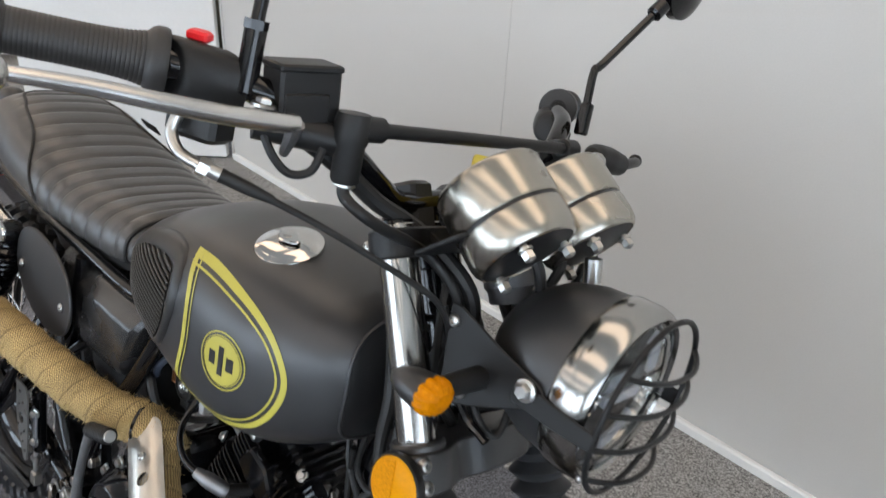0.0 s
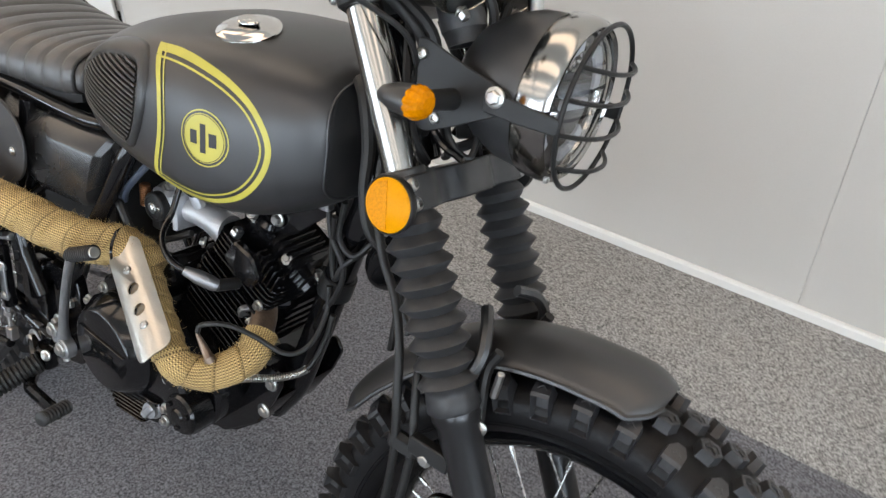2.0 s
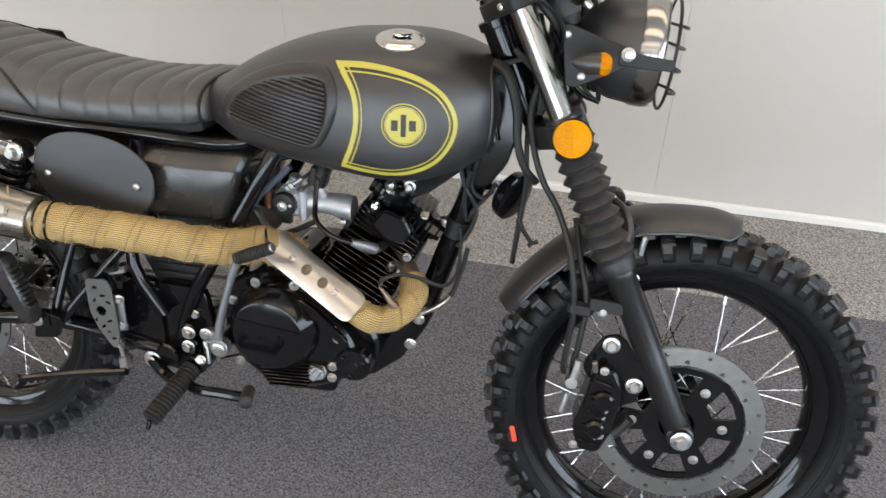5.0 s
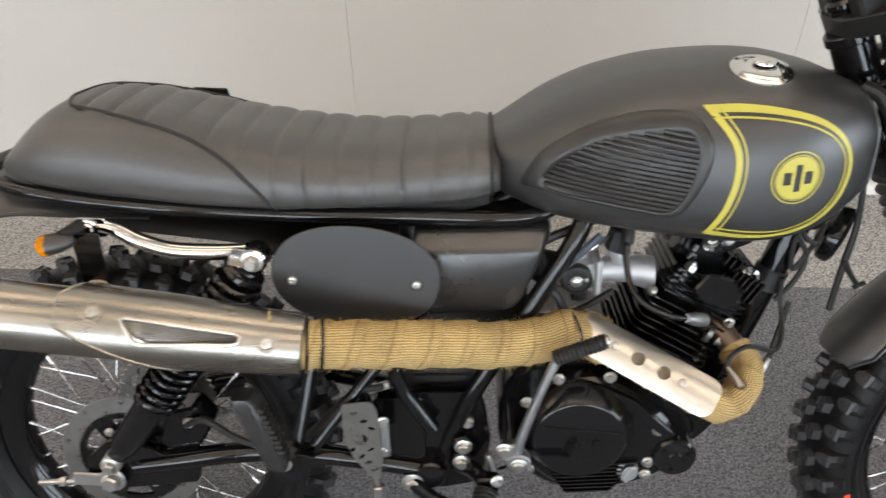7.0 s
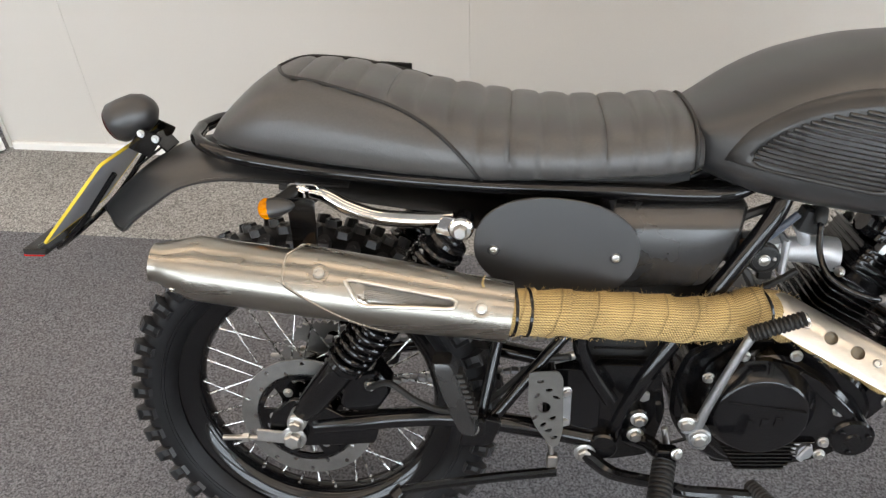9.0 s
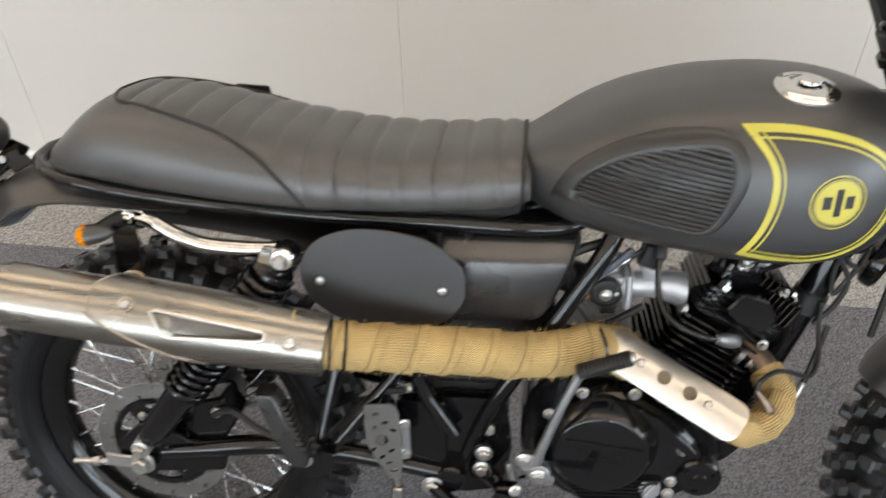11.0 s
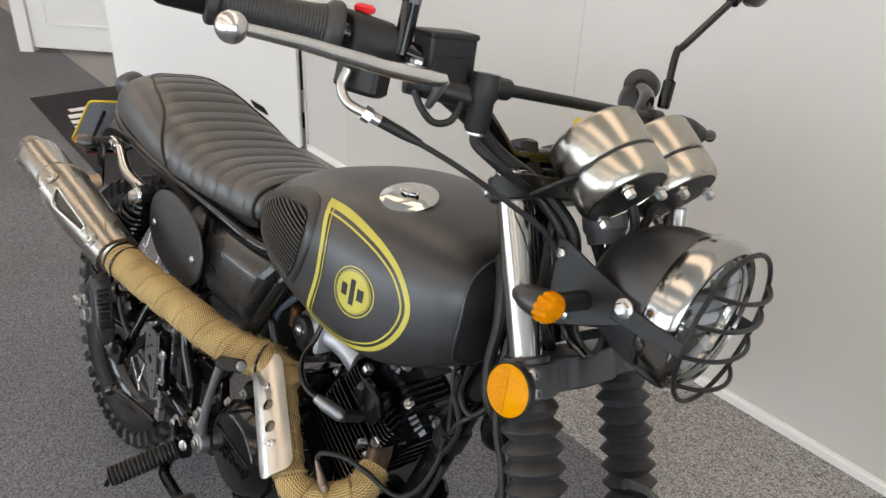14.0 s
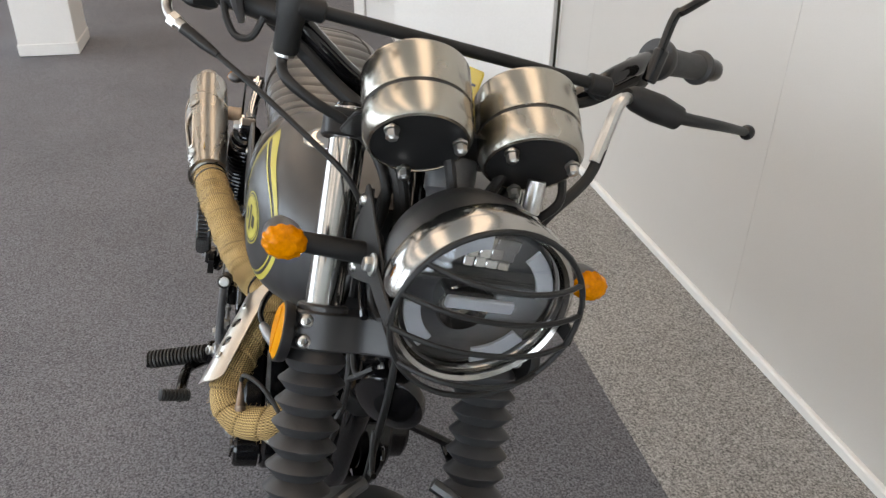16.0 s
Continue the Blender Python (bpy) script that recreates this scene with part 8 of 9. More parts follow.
# ---- foot controls on the right ----
def build_controls():
    kick = part("kick_starter", tube([(0.582, -0.172, 0.393), (0.590, -0.176, 0.43), (0.612, -0.178, 0.50), (0.632, -0.178, 0.553)], [0.0085, 0.007, 0.006, 0.0065], 12, 5), M_ALLOY, bike, "folding kick starter lever with ribbed pedal")
    part("boss", join(cyl((0.586, -0.165, 0.383), (0.586, -0.182, 0.383), 0.0165, 20, 0.002), box(0.022, 0.016, 0.028, Matrix.Translation((0.572, -0.173, 0.402)), 0.003)), M_ALLOY, kick)
    part("bolt", bolt_vf((0.586, -0.183, 0.383), (0, -1, 0), 0.008, 0.006), M_ZINC, kick)
    part("bolt", bolt_vf((0.566, -0.181, 0.408), (0, -1, 0), 0.008, 0.006), M_ZINC, kick)
    part("pedal", ribbed((0.628, -0.176, 0.552), (0.692, -0.180, 0.581), 0.0105, 11), M_RUBBER, kick, "ribbed black rubber pedal")
    part("pedal_end", cyl((0.690, -0.180, 0.580), (0.695, -0.1803, 0.5825), 0.0075, 12, 0.001), M_ZINC, kick)
    # rider's footrest
    peg = part("footrest", ribbed((0.541, -0.190, 0.346), (0.515, -0.290, 0.306), 0.0165, 15, 0.0028), M_RUBBER, bike, "rider's footrest with ribbed rubber")
    part("hanger", join(tube([(0.500, -0.12, 0.33), (0.525, -0.15, 0.345), (0.542, -0.182, 0.350)], 0.012, 12, 4), box(0.03, 0.02, 0.032, Matrix.Translation((0.543, -0.182, 0.350)), 0.003)), M_GLOSS, peg)
    part("bolt", bolt_vf((0.556, -0.190, 0.362), (0.3, -1, 0.2), 0.006, 0.005), M_ZINC, peg)
    part("pin", cyl((0.545, -0.150, 0.375), (0.552, -0.158, 0.335), 0.005, 10, 0.001), M_ZINC, peg)
    part("feeler", cyl((0.514, -0.288, 0.304), (0.511, -0.293, 0.288), 0.004, 8, 0.001), M_GLOSS, peg)
    # brake pedal
    bp = part("brake_pedal", tube([(0.436, -0.145, 0.318), (0.475, -0.165, 0.300), (0.53, -0.200, 0.318), (0.565, -0.222, 0.326), (0.61, -0.228, 0.330), (0.655, -0.230, 0.330)], [0.012, 0.010, 0.009, 0.009, 0.009, 0.009], 10, 5), M_GLOSS, bike, "black rear brake pedal")
    part("toe_pad", ribbed((0.668, -0.262, 0.345), (0.652, -0.215, 0.335), 0.0105, 7), M_RUBBER, bp)
    part("return_spring", tube([(0.68, -0.06, 0.36), (0.62, -0.12, 0.35), (0.56, -0.13, 0.33)], 0.0025, 6, 4), M_GLOSS, bp)
    # perforated heel guard on the master cylinder
    slots = []
    for x, h, a in ((0.366, 0.466, 0.15), (0.378, 0.452, 0.2), (0.362, 0.442, 0.9), (0.388, 0.440, -0.3), (0.360, 0.404, 0.9), (0.385, 0.404, 0.6), (0.372, 0.392, 0.8), (0.388, 0.370, 0.3), (0.380, 0.382, 0.4)):
        slots.append([(x + u * math.cos(a) - v * math.sin(a), h + u * math.sin(a) + v * math.cos(a)) for u, v in circle2(0, 0, 0.0056, 8, 0.0028)])
    outline = rounded([(0.350, 0.480), (0.390, 0.484), (0.397, 0.470), (0.400, 0.385), (0.395, 0.355), (0.384, 0.352), (0.360, 0.390), (0.350, 0.420)], 0.006)
    hg = part("heel_guard", holed(outline, slots + [circle2(0.372, 0.422, 0.0095, 16)], 0.0025, flat(-0.176)), M_GREYPLATE, bike, "slotted grey heel guard")
    for x, h in ((0.402, 0.443), (0.402, 0.393)):
        part("bolt", bolt_vf((x, -0.166, h), (0.3, -1, 0), 0.006, 0.006), M_ZINC, hg)
    part("master_cylinder", join(cyl((0.378, -0.152, 0.47), (0.384, -0.152, 0.36), 0.0105, 14, 0.002), cyl((0.376, -0.152, 0.495), (0.378, -0.152, 0.47), 0.007, 12, 0.001)), M_ENGINE, hg)
    part("push_rod", join(cyl((0.384, -0.158, 0.36), (0.387, -0.158, 0.325), 0.0042, 10), lathe([(0.0075, 0), (0.0075, 0.007)], 6, along((0.385, -0.158, 0.352), (0, 0, -1))), box(0.016, 0.014, 0.024, Matrix.Translation((0.388, -0.158, 0.312)), 0.002)), M_ZINC, hg, "zinc push rod and clevis")
    part("banjo", cyl((0.384, -0.155, 0.488), (0.412, -0.150, 0.494), 0.006, 10, 0.001), M_ZINC, hg)
    part("bracket", slab(rounded([(0.392, 0.452), (0.410, 0.448), (0.410, 0.385), (0.392, 0.380)], 0.003), 0.004, flat(-0.168)), M_ALLOY, hg)
    # pillion footrest folded up
    pr = part("pillion_footrest", loft([[Vector((0.271, -0.214, 0.412)) + Vector((-0.034, -0.004, 0.118)) * t + Vector((u * 0.0165 * f, -0.010 * f * (1 if v < 0 else 0.4) * abs(v) * (1 if v < 0 else -1), v * 0.0)) + Vector((0, v * 0.009, 0)) for u, v in ((-1, -0.6), (-0.7, -1), (0.7, -1), (1, -0.6), (1, 0.6), (0.7, 1), (-0.7, 1), (-1, 0.6))] for t, f in ((0.0, 0.6), (0.08, 0.9), (0.5, 1.0), (0.92, 1.0), (1.0, 0.75))]), M_SEMI, bike, "folded pillion footrest with rubber top", angle=30)
    for k in range(9):
        p = Vector((0.271 + 0.0165, -0.220, 0.412)) + Vector((-0.034, -0.004, 0.118)) * (0.28 + 0.07 * k)
        part("tooth", box(0.011, 0.020, 0.0052, Matrix.Translation(p) @ Matrix.Rotation(0.10, 4, "Y"), 0.001), M_PAD, pr)
    part("bolt", bolt_vf((0.274, -0.212, 0.409), (0, -1, 0), 0.007, 0.007), M_ZINC, pr)
    part("clevis", box(0.034, 0.022, 0.03, Matrix.Translation((0.276, -0.200, 0.408)), 0.004), M_GLOSS, pr)


build_controls()


# ---- rear end ----
def rolled(name, vf, mat, parent, label="", **k):
    return part(name, vf, mat, parent, label, xf=ROLL, **k)


def build_rear():
    # swinging arm
    arm = rolled("swingarm", cyl((0.462, -0.115, 0.320), (0.462, 0.115, 0.320), 0.022, 20, 0.003), M_GLOSS, bike, "gloss black tubular swinging arm")
    for s in (-1, 1):
        f = (lambda vf: vf) if s < 0 else flipped
        rolled("main_tube", f(tube([(0.462, -0.098, 0.322), (0.36, -0.102, 0.343), (0.25, -0.108, 0.360), (0.17, -0.110, 0.357), (0.10, -0.110, 0.346), (0.03, -0.108, 0.335)], 0.0150, 16, 5)), M_GLOSS, arm)
        rolled("axle_plate", f(slab(rounded([(-0.037, 0.352), (-0.044, 0.306), (0.018, 0.299), (0.122, 0.310), (0.130, 0.340), (0.085, 0.352), (0.045, 0.374), (0.0, 0.384), (-0.018, 0.370)], 0.008), 0.008, flat(-0.116))), M_GLOSS, arm)
        rolled("adjuster", f(join(box(0.075, 0.005, 0.022, Matrix.Translation((-0.022, -0.1235, 0.320)) @ Matrix.Rotation(0.06, 4, "Y"), 0.002), cyl((-0.058, -0.122, 0.316), (-0.115, -0.121, 0.312), 0.0042, 10, 0.001), lathe([(0.0075, 0), (0.0075, 0.010)], 6, along((-0.072, -0.122, 0.315), (-1, 0, -0.06))))), M_ZINC, arm, "zinc chain adjuster")
    rolled("axle_nut", bolt_vf((0.0, -0.128, 0.323), (0, -1, 0), 0.0135, 0.014), M_ZINC, arm, "bright axle nut")
    rolled("torque_rod", tube([(0.395, -0.135, 0.290), (0.30, -0.130, 0.268), (0.18, -0.125, 0.236), (0.155, -0.122, 0.222)], 0.0075, 10, 4), M_GLOSS, arm)
    rolled("torque_end", cyl((0.148, -0.128, 0.216), (0.162, -0.118, 0.228), 0.012, 12, 0.002), M_GLOSS, arm)
    # rear caliper and hose
    rolled("rear_caliper", slab(rounded([(0.068, 0.362), (0.082, 0.420), (0.128, 0.432), (0.150, 0.398), (0.120, 0.352)], 0.010), 0.045, flat(-0.104), 0.004), M_ENGINE, arm, "black rear brake caliper")
    rolled("brake_hose", tube([(0.115, -0.110, 0.405), (0.150, -0.125, 0.425), (0.19, -0.130, 0.400), (0.235, -0.130, 0.385), (0.29, -0.128, 0.40), (0.36, -0.13, 0.47), (0.405, -0.145, 0.492)], 0.0048, 10, 6), M_RUBBER, arm)
    rolled("bolt", bolt_vf((0.118, -0.106, 0.408), (0, -0.8, 0.6), 0.006, 0.006), M_ZINC, arm)
    # chain on the far side: links along both runs
    links = []
    for (x0, h0), (x1, h1) in (((0.0, 0.372), (0.50, 0.395)), ((0.0, 0.276), (0.50, 0.345))):
        n = 34
        for k in range(n):
            t = (k + 0.5) / n
            links.append(box(0.013, 0.010 if k % 2 else 0.014, 0.009, Matrix.Translation((x0 + (x1 - x0) * t, 0.085, h0 + (h1 - h0) * t)), 0.0015))
    tagged(rolled("chain", join(*links), M_ALLOY, arm, "steel drive chain"), kind="stuff")
    rolled("sprocket", holed([((0.086 if k % 2 else 0.080) * math.cos(2 * math.pi * k / 84), (0.086 if k % 2 else 0.080) * math.sin(2 * math.pi * k / 84)) for k in range(84)], [circle2(0.055 * math.cos(a), 0.055 * math.sin(a), 0.014, 12) for a in [2 * math.pi * k / 5 for k in range(5)]], 0.006, Matrix(((1, 0, 0, 0.0), (0, 0, 1, 0.082), (0, 1, 0, 0.324), (0, 0, 0, 1)))), M_DISC, arm, "steel rear sprocket")
    # twin shocks with coil springs
    for s in (-1, 1):
        a, b = Vector((0.259, s * 0.155, 0.690)), ROLL @ Vector((0.012, s * 0.132, 0.362))
        d = (b - a).normalized()
        L = (b - a).length
        sh = part("shock_absorber", cyl(a + d * 0.02, a + d * (L * 0.62), 0.0165, 20, 0.002), M_GLOSS, bike, "black shock absorber with coil spring")
        part("top_eye", join(cyl(a + Vector((0, -0.014, 0)), a + Vector((0, 0.014, 0)), 0.0165, 18, 0.002), cyl(a, a + d * 0.035, 0.014, 14, 0.002)), M_GLOSS, sh)
        part("spring_seat", lathe([(0.016, 0.040), (0.024, 0.042), (0.024, 0.046), (0.014, 0.050)], 20, along(a, d)), M_GLOSS, sh)
        part("top_cup", lathe([(0.018, 0.022), (0.0270, 0.025), (0.0280, 0.030), (0.022, 0.033)], 24, along(a, d)), M_GLOSS, sh)
        part("lower_body", lathe([(0.0265, L * 0.66), (0.0295, L * 0.665), (0.0295, L * 0.685), (0.0235, L * 0.70), (0.0215, L * 0.90), (0.016, L * 0.94), (0.012, L)], 24, along(a, d)), M_GLOSS, sh)
        part("lower_eye", cyl(b + Vector((0, -0.013, 0)), b + Vector((0, 0.013, 0)), 0.0145, 16, 0.002), M_ZINC, sh)
        mm = along(a, d)
        turns, s0, s1 = 16.0, 0.034, L * 0.66
        pts = []
        for k in range(int(turns * 14) + 1):
            t = k / (turns * 14)
            an = 2 * math.pi * turns * t
            pts.append(mm @ Vector((0.0280 * math.cos(an), 0.0280 * math.sin(an), s0 + (s1 - s0) * t)))
        part("coil_spring", tube(pts, 0.0044, 10, 1), M_GLOSS, sh, "gloss black coil spring")
        part("top_bolt", bolt_vf(a + Vector((0, s * 0.016, 0)), (0, s, 0), 0.0095, 0.012), M_ZINC, sh, "bright domed nut")
        part("lower_bolt", bolt_vf(b + Vector((0, s * 0.014, 0)), (0, s, 0), 0.0095, 0.010), M_ZINC, sh)
        # chrome side rail from shock mount to the tail
        rail = [(0.250, s * 0.152, 0.697), (0.235, s * 0.151, 0.695), (0.200, s * 0.149, 0.693), (0.150, s * 0.146, 0.695), (0.110, s * 0.141, 0.706), (0.080, s * 0.136, 0.720), (0.045, s * 0.131, 0.725)]
        gr = part("side_rail", tube(rail, [0.0095, 0.0095, 0.0108, 0.0108, 0.0105, 0.010, 0.009], 14, 6), M_CHROME, bike, "chrome side rail")
        part("rail_end", join(slab(rounded([(0.225, 0.682), (0.270, 0.676), (0.275, 0.700), (0.235, 0.708)], 0.008), 0.006, flat(s * 0.166 - 0.003)), cyl((0.259, s * 0.160, 0.690), (0.259, s * 0.172, 0.690), 0.0155, 24, 0.002)), M_CHROME, gr)
        part("rail_eye", slab(rounded([(0.030, 0.712), (0.072, 0.710), (0.074, 0.736), (0.032, 0.738)], 0.008), 0.006, flat(s * 0.138 - 0.003)), M_CHROME, gr)
        part("bolt", bolt_vf((0.050, s * 0.142, 0.724), (0, s, 0), 0.008, 0.006), M_CHROME, gr)
    # inner mudguard and battery box darkness under the seat
    part("inner_guard", loft([[(x, y * w, h - 0.03 * abs(y) ** 3) for y in (-1, -0.8, -0.4, 0, 0.4, 0.8, 1)] + [(x, y * w, h - 0.004 - 0.03 * abs(y) ** 3) for y in (1, 0.8, 0.4, 0, -0.4, -0.8, -1)] for x, h, w in ((0.40, 0.52, 0.065), (0.37, 0.60, 0.07), (0.31, 0.665, 0.075), (0.22, 0.705, 0.078), (0.10, 0.722, 0.08), (0.0, 0.738, 0.08))]), M_PLASTIC, bike, "black inner mudguard", angle=60)
    part("battery_box", slab(rounded([(0.40, 0.50), (0.60, 0.50), (0.60, 0.70), (0.36, 0.71), (0.37, 0.60)], 0.02), 0.16, flat(-0.08), 0.004), M_PLASTIC, bike, "black plastic battery box")
    # duck-tail rear fender
    line = [(0.10, 0.728, 0.075), (0.0, 0.742, 0.083), (-0.08, 0.754, 0.088), (-0.15, 0.747, 0.086), (-0.21, 0.720, 0.080), (-0.255, 0.688, 0.071), (-0.285, 0.662, 0.056), (-0.300, 0.648, 0.036), (-0.306, 0.642, 0.012)]
    path = smooth_path([(x, w, z) for x, z, w in line], 5)
    rings = []
    n = len(path)
    for i, q in enumerate(path):
        a, b = path[max(i - 1, 0)], path[min(i + 1, n - 1)]
        t = Vector((b.x - a.x, 0, b.z - a.z)).normalized()
        nn = Vector((t.z, 0, -t.x))
        if nn.z < 0:
            nn = -nn
        up, dn = [], []
        for k in range(17):
            v = -1 + k / 8
            drop = 0.048 * abs(v) ** 2.4 * min(1, 0.4 + i / n * 1.2) * (1 - 0.80 * max(0, (i / n - 0.72) / 0.28) ** 1.5)
            p = Vector((q.x, v * q.y, q.z)) - nn * drop
            up.append(p)
            dn.append(p - nn * 0.003)
        rings.append(up + list(reversed(dn)))
    rf = part("rear_fender", loft(rings), M_PAINT, bike, "satin black duck-tail rear mudguard", angle=60)
    for k in (0, 16):
        part("rolled_edge", tube([r[k] for r in rings], 0.003, 6, 1), M_PAINT, rf)
    part("rolled_edge", tube([rings[-1][k] for k in range(17)], 0.003, 6, 1), M_PAINT, rf)
    # tail lamp and bracket
    c = Vector((-0.232, 0.0, 0.785))
    d = Vector((-1, 0, -0.42)).normalized()
    m = along(c, d) @ Matrix.Scale(0.82, 4)
    tl = part("tail_lamp", lathe([(0.004, -0.046), (0.016, -0.043), (0.028, -0.032), (0.0355, -0.014), (0.0375, 0.010), (0.037, 0.034), (0.034, 0.037)], 36, m), M_PAINT, bike, "bullet-shaped satin black tail lamp", angle=50)
    part("lens", lathe([(0.035, 0.034), (0.033, 0.041), (0.02, 0.046), (0, 0.047)], 36, m), material("smoked_lens", (0.05, 0.008, 0.006), 0.2), tl, "smoked dark red lens")
    part("bracket", join(slab(rounded([(-0.238, 0.744), (-0.212, 0.774), (-0.182, 0.760), (-0.206, 0.728)], 0.004), 0.003, flat(-0.026)), slab(rounded([(-0.238, 0.744), (-0.212, 0.774), (-0.182, 0.760), (-0.206, 0.728)], 0.004), 0.003, flat(0.023)), box(0.03, 0.046, 0.003, Matrix.Translation((-0.190, 0, 0.748)) @ Matrix.Rotation(0.9, 4, "Y"), 0.001), box(0.05, 0.05, 0.003, Matrix.Translation((-0.212, 0, 0.727)) @ Matrix.Rotation(-0.62, 4, "Y"), 0.001)), M_GLOSS, tl, "black lamp bracket")
    part("bolt", bolt_vf((-0.212, -0.027, 0.766), (0, -1, 0), 0.004, 0.004), M_ZINC, tl)
    part("bolt", bolt_vf((-0.192, -0.027, 0.758), (0, -1, 0), 0.004, 0.004), M_ZINC, tl)
    # plate on its carrier
    a, b = Vector((-0.246, 0, 0.739)), Vector((-0.363, 0, 0.614))
    d = (b - a).normalized()
    nn = Vector((d.z, 0, -d.x))
    nn = nn if nn.z > 0 else -nn
    mp = Matrix(((d.x, 0, nn.x, a.x), (d.y, 1, nn.y, 0), (d.z, 0, nn.z, a.z), (0, 0, 0, 1)))
    L = (b - a).length
    W = 0.090
    pl = part("number_plate", slab(rounded([(0, -W), (L, -W), (L, W), (0, W)], 0.012), 0.003, mp), M_PLATE, bike, "blank grey plate with a yellow border")
    rim_o = rounded([(-0.001, -W - 0.001), (L + 0.001, -W - 0.001), (L + 0.001, W + 0.001), (-0.001, W + 0.001)], 0.012)
    rim_i = rounded([(0.003, -W + 0.003), (L - 0.003, -W + 0.003), (L - 0.003, W - 0.003), (0.003, W - 0.003)], 0.009)
    part("border", holed(rim_o, [rim_i], 0.0042, mp @ Matrix.Translation((0, 0, -0.0004))), M_TAG, pl, "yellow border")
    part("writing_bar", slab(rounded([(0.012, -0.055), (0.030, -0.055), (0.030, 0.055), (0.012, 0.055)], 0.008), 0.0008, mp @ Matrix.Translation((0, 0, 0.003)), 0.0002), M_INK, pl, "black oval label")
    part("carrier", join(tube([mp @ Vector((0.02, -0.055, -0.014)), mp @ Vector((L * 0.7, -0.055, -0.018)), mp @ Vector((L + 0.025, -0.045, -0.010)), mp @ Vector((L + 0.025, 0.045, -0.010)), mp @ Vector((L * 0.7, 0.055, -0.018)), mp @ Vector((0.02, 0.055, -0.014))], 0.0042, 8, 4)), M_GLOSS, pl)
    part("rear_reflector", box(0.008, 0.080, 0.034, mp @ Matrix.Translation((L + 0.072, 0, 0.016)) @ Matrix.Rotation(0.75, 4, "Y"), 0.002), M_REDLENS, pl, "red rear reflector")
    part("rear_reflector_backing", box(0.070, 0.074, 0.014, mp @ Matrix.Translation((L + 0.034, 0, 0.004)) @ Matrix.Rotation(-0.30, 4, "Y"), 0.003), M_PLASTIC, pl)
    part("reflector_holder", box(0.010, 0.086, 0.040, mp @ Matrix.Translation((L + 0.0645, 0, 0.0155)) @ Matrix.Rotation(0.75, 4, "Y"), 0.002), M_PLASTIC, pl)
    part("bolt", bolt_vf(mp @ Vector((0.04, -0.06, 0.003)), nn, 0.005, 0.004), M_ALLOY, pl)


build_rear()


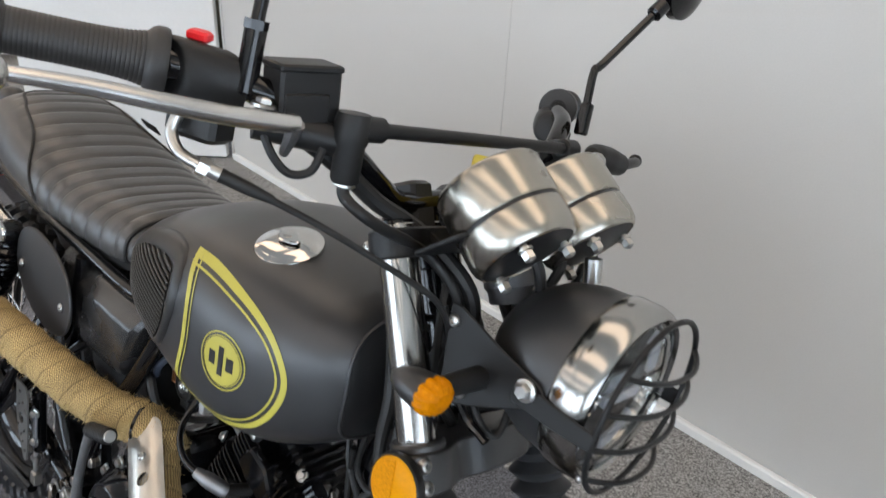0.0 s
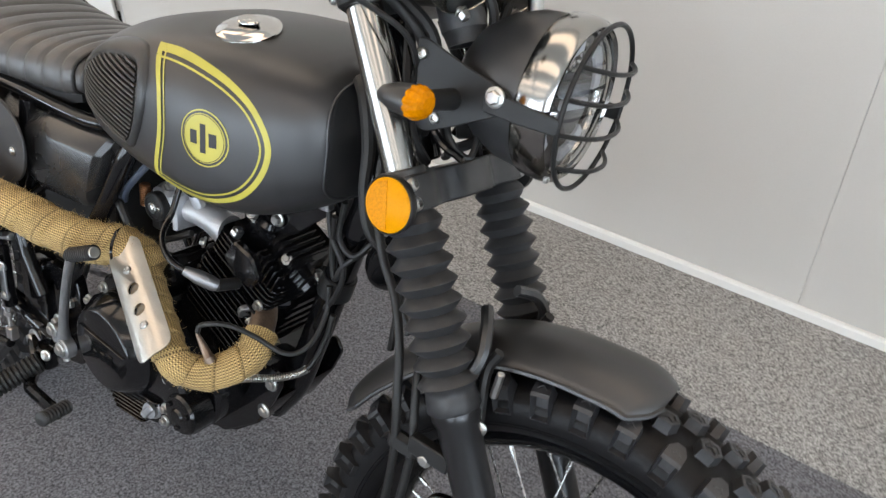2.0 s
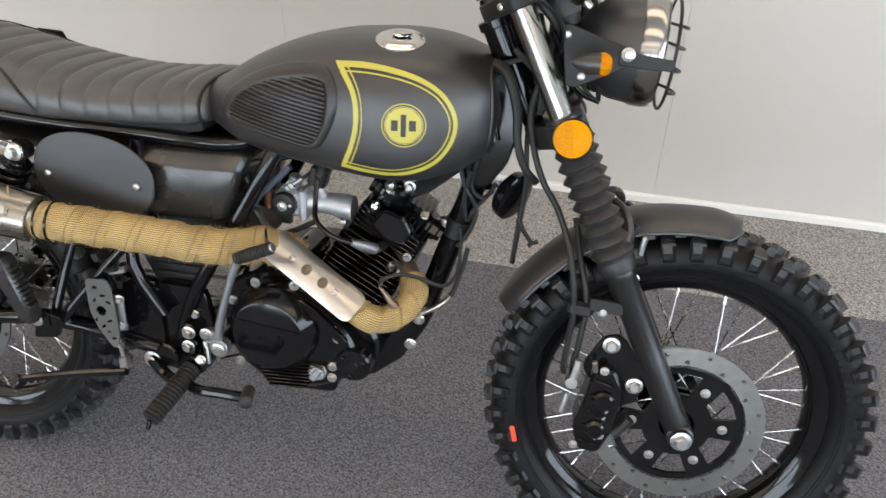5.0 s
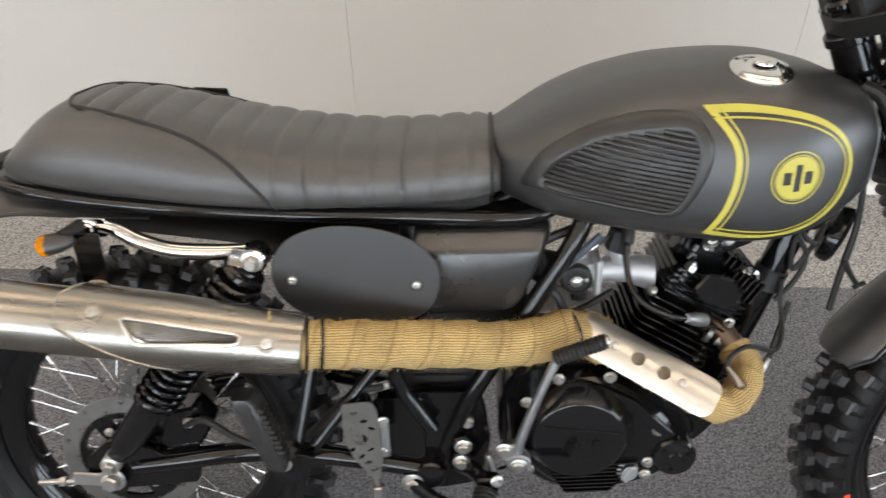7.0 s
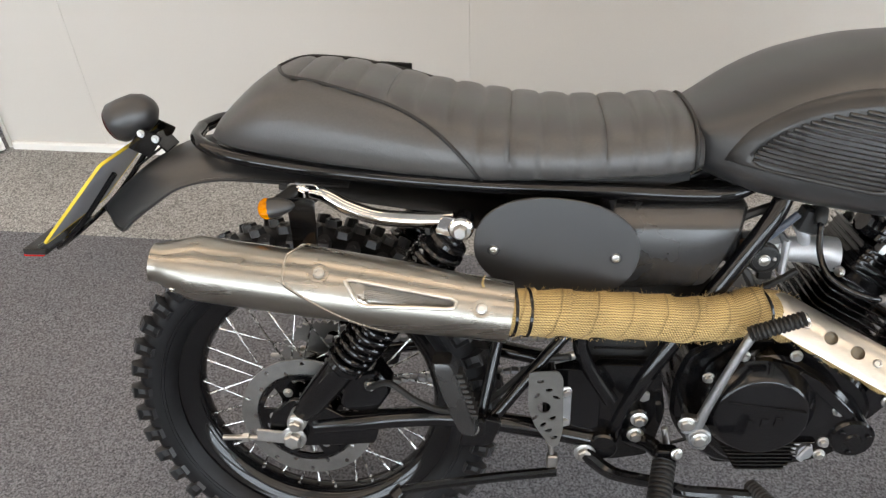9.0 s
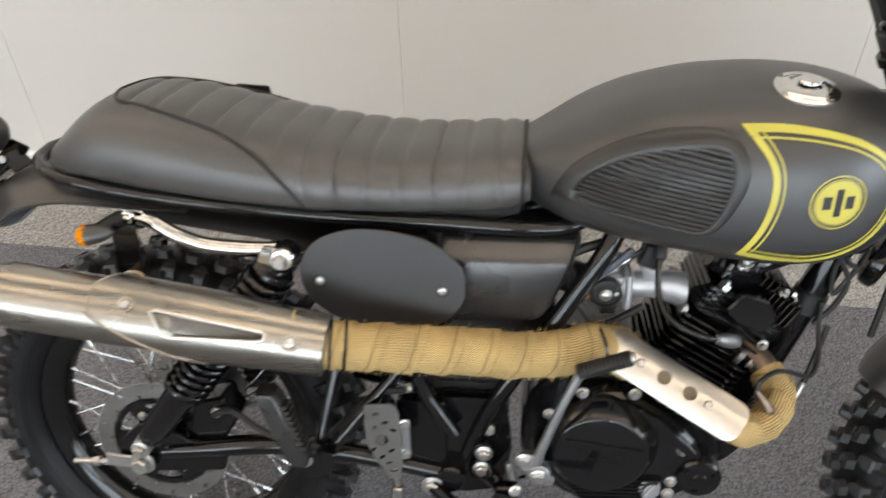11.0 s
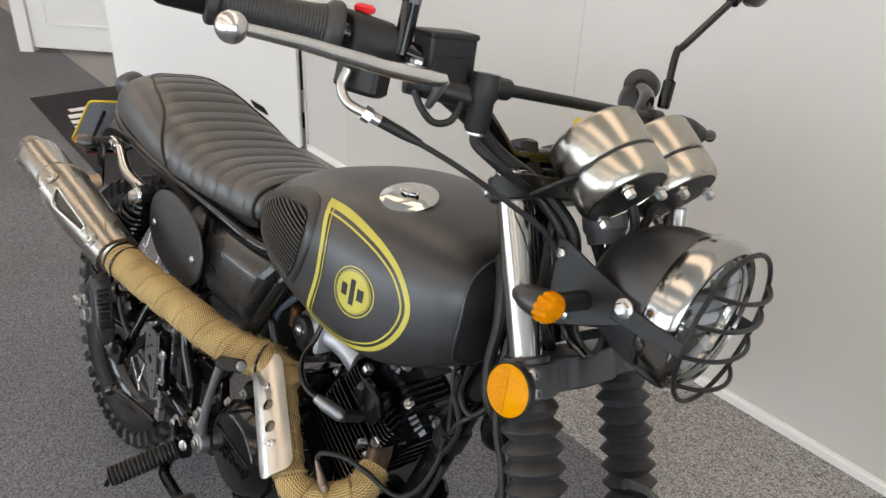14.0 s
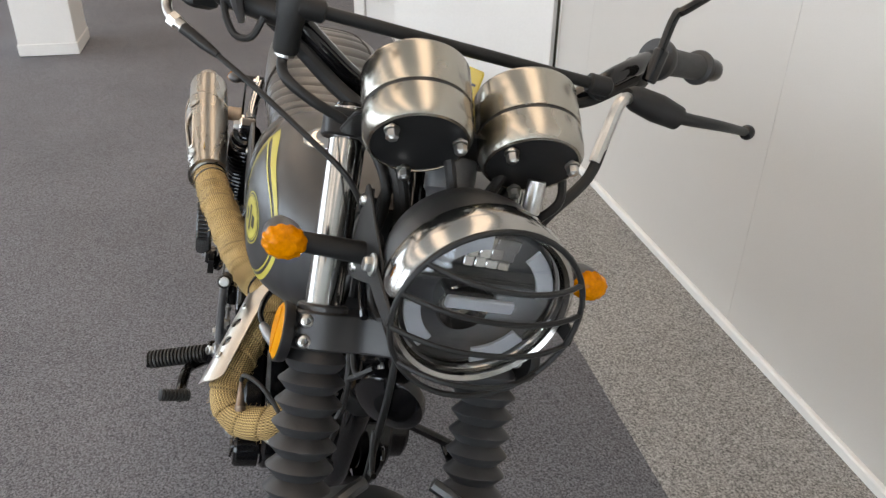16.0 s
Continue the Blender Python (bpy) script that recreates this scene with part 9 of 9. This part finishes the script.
def build_rest():
    # horn on the down tube
    h = part("horn", lathe([(0.010, -0.022), (0.020, -0.018), (0.034, -0.010), (0.036, -0.004), (0.036, 0.004), (0.030, 0.008), (0.012, 0.010), (0, 0.011)], 32, along((1.040, 0.010, 0.636), (0.85, -0.52, -0.30)) @ Matrix.Scale(1.18, 4)), M_GLOSS, bike, "round black horn")
    part("horn_bracket", slab(rounded([(0.965, 0.655), (1.018, 0.665), (1.018, 0.650), (0.970, 0.635)], 0.004), 0.003, flat(0.006)), M_GLOSS, h)
    part("bolt", bolt_vf((1.012, 0.0, 0.660), (0, -1, 0), 0.006, 0.005), M_ZINC, h)
    for pts in (((1.012, -0.01, 0.66), (0.995, -0.025, 0.64), (0.975, -0.03, 0.66), (0.985, -0.035, 0.71)), ((1.008, -0.012, 0.65), (0.985, -0.03, 0.625), (0.97, -0.028, 0.60), (0.965, -0.03, 0.64), (0.975, -0.04, 0.69)), ((0.955, -0.03, 0.695), (0.965, -0.033, 0.66), (0.985, -0.03, 0.62), (0.975, -0.028, 0.58), (0.955, -0.025, 0.55))):
        part("lead", tube(pts, 0.0038, 8, 6), M_RUBBER, h)
    part("connector", box(0.018, 0.014, 0.022, Matrix.Translation((0.955, -0.035, 0.702)), 0.002), M_ALLOY, h)
    # gusset plates at the steering head
    part("head_gusset", slab(rounded([(0.960, 0.845), (1.024, 0.842), (1.044, 0.755), (1.030, 0.700), (0.998, 0.655), (0.962, 0.662), (0.950, 0.75)], 0.012), 0.046, flat(-0.024), 0.003), M_GLOSS, bike, "gloss black steering head gusset")
    # cable strap hanging by the fork
    part("loose_cable", join(tube([(1.056, 0.005, 0.760), (1.056, 0.0, 0.725), (1.060, 0.0, 0.658), (1.054, 0.0, 0.596), (1.050, 0.0, 0.555), (1.047, 0.0, 0.519)], [0.0042, 0.0042, 0.0045, 0.0050, 0.0046, 0.0046], 8, 6), tube([(1.052, -0.002, 0.600), (1.062, -0.004, 0.582), (1.078, -0.004, 0.560)], [0.0055, 0.0042, 0.0035], 8, 4), tube([(1.072, -0.004, 0.556), (1.079, -0.004, 0.561), (1.088, -0.004, 0.565)], 0.0036, 8, 2)), M_RUBBER, bike, "black knotted strap hanging behind the fork")
    # main loom down the head
    lm = part("wiring_loom", tube([(1.005, -0.045, 0.86), (1.026, -0.060, 0.846), (1.043, -0.070, 0.80), (1.048, -0.078, 0.752), (1.062, -0.082, 0.715), (1.080, -0.070, 0.690)], [0.009, 0.009, 0.008, 0.0065, 0.006, 0.006], 10, 6), M_RUBBER, bike, "taped black wiring loom")
    part("tie_strap", tube([(0.995, -0.04, 0.855), (1.02, -0.05, 0.862), (1.05, -0.045, 0.872)], 0.004, 6, 3), M_PLASTIC, lm)
    part("bearing_cup", cyl(STEM - AXIS * 0.035, STEM - AXIS * 0.020, 0.030, 24, 0.002), M_GLOSS, lm)
    # side stand on the left, out to the carpet
    foot = BIKE.inverted() @ Vector((0.47, 0.405, FLOOR + 0.01))
    st = part("side_stand", tube([(0.505, 0.105, 0.285), (0.495, 0.16, 0.20), foot + Vector((0.0, -0.012, 0.02)), foot], 0.0105, 12, 5), M_GLOSS, bike, "black steel side stand")
    part("stand_foot", moved(box(0.06, 0.05, 0.008, I4, 0.002), BIKE.inverted() @ Matrix.Translation((0.47, 0.412, FLOOR + 0.0045))), M_GLOSS, st)


build_rest()
bpy.context.view_layer.update()
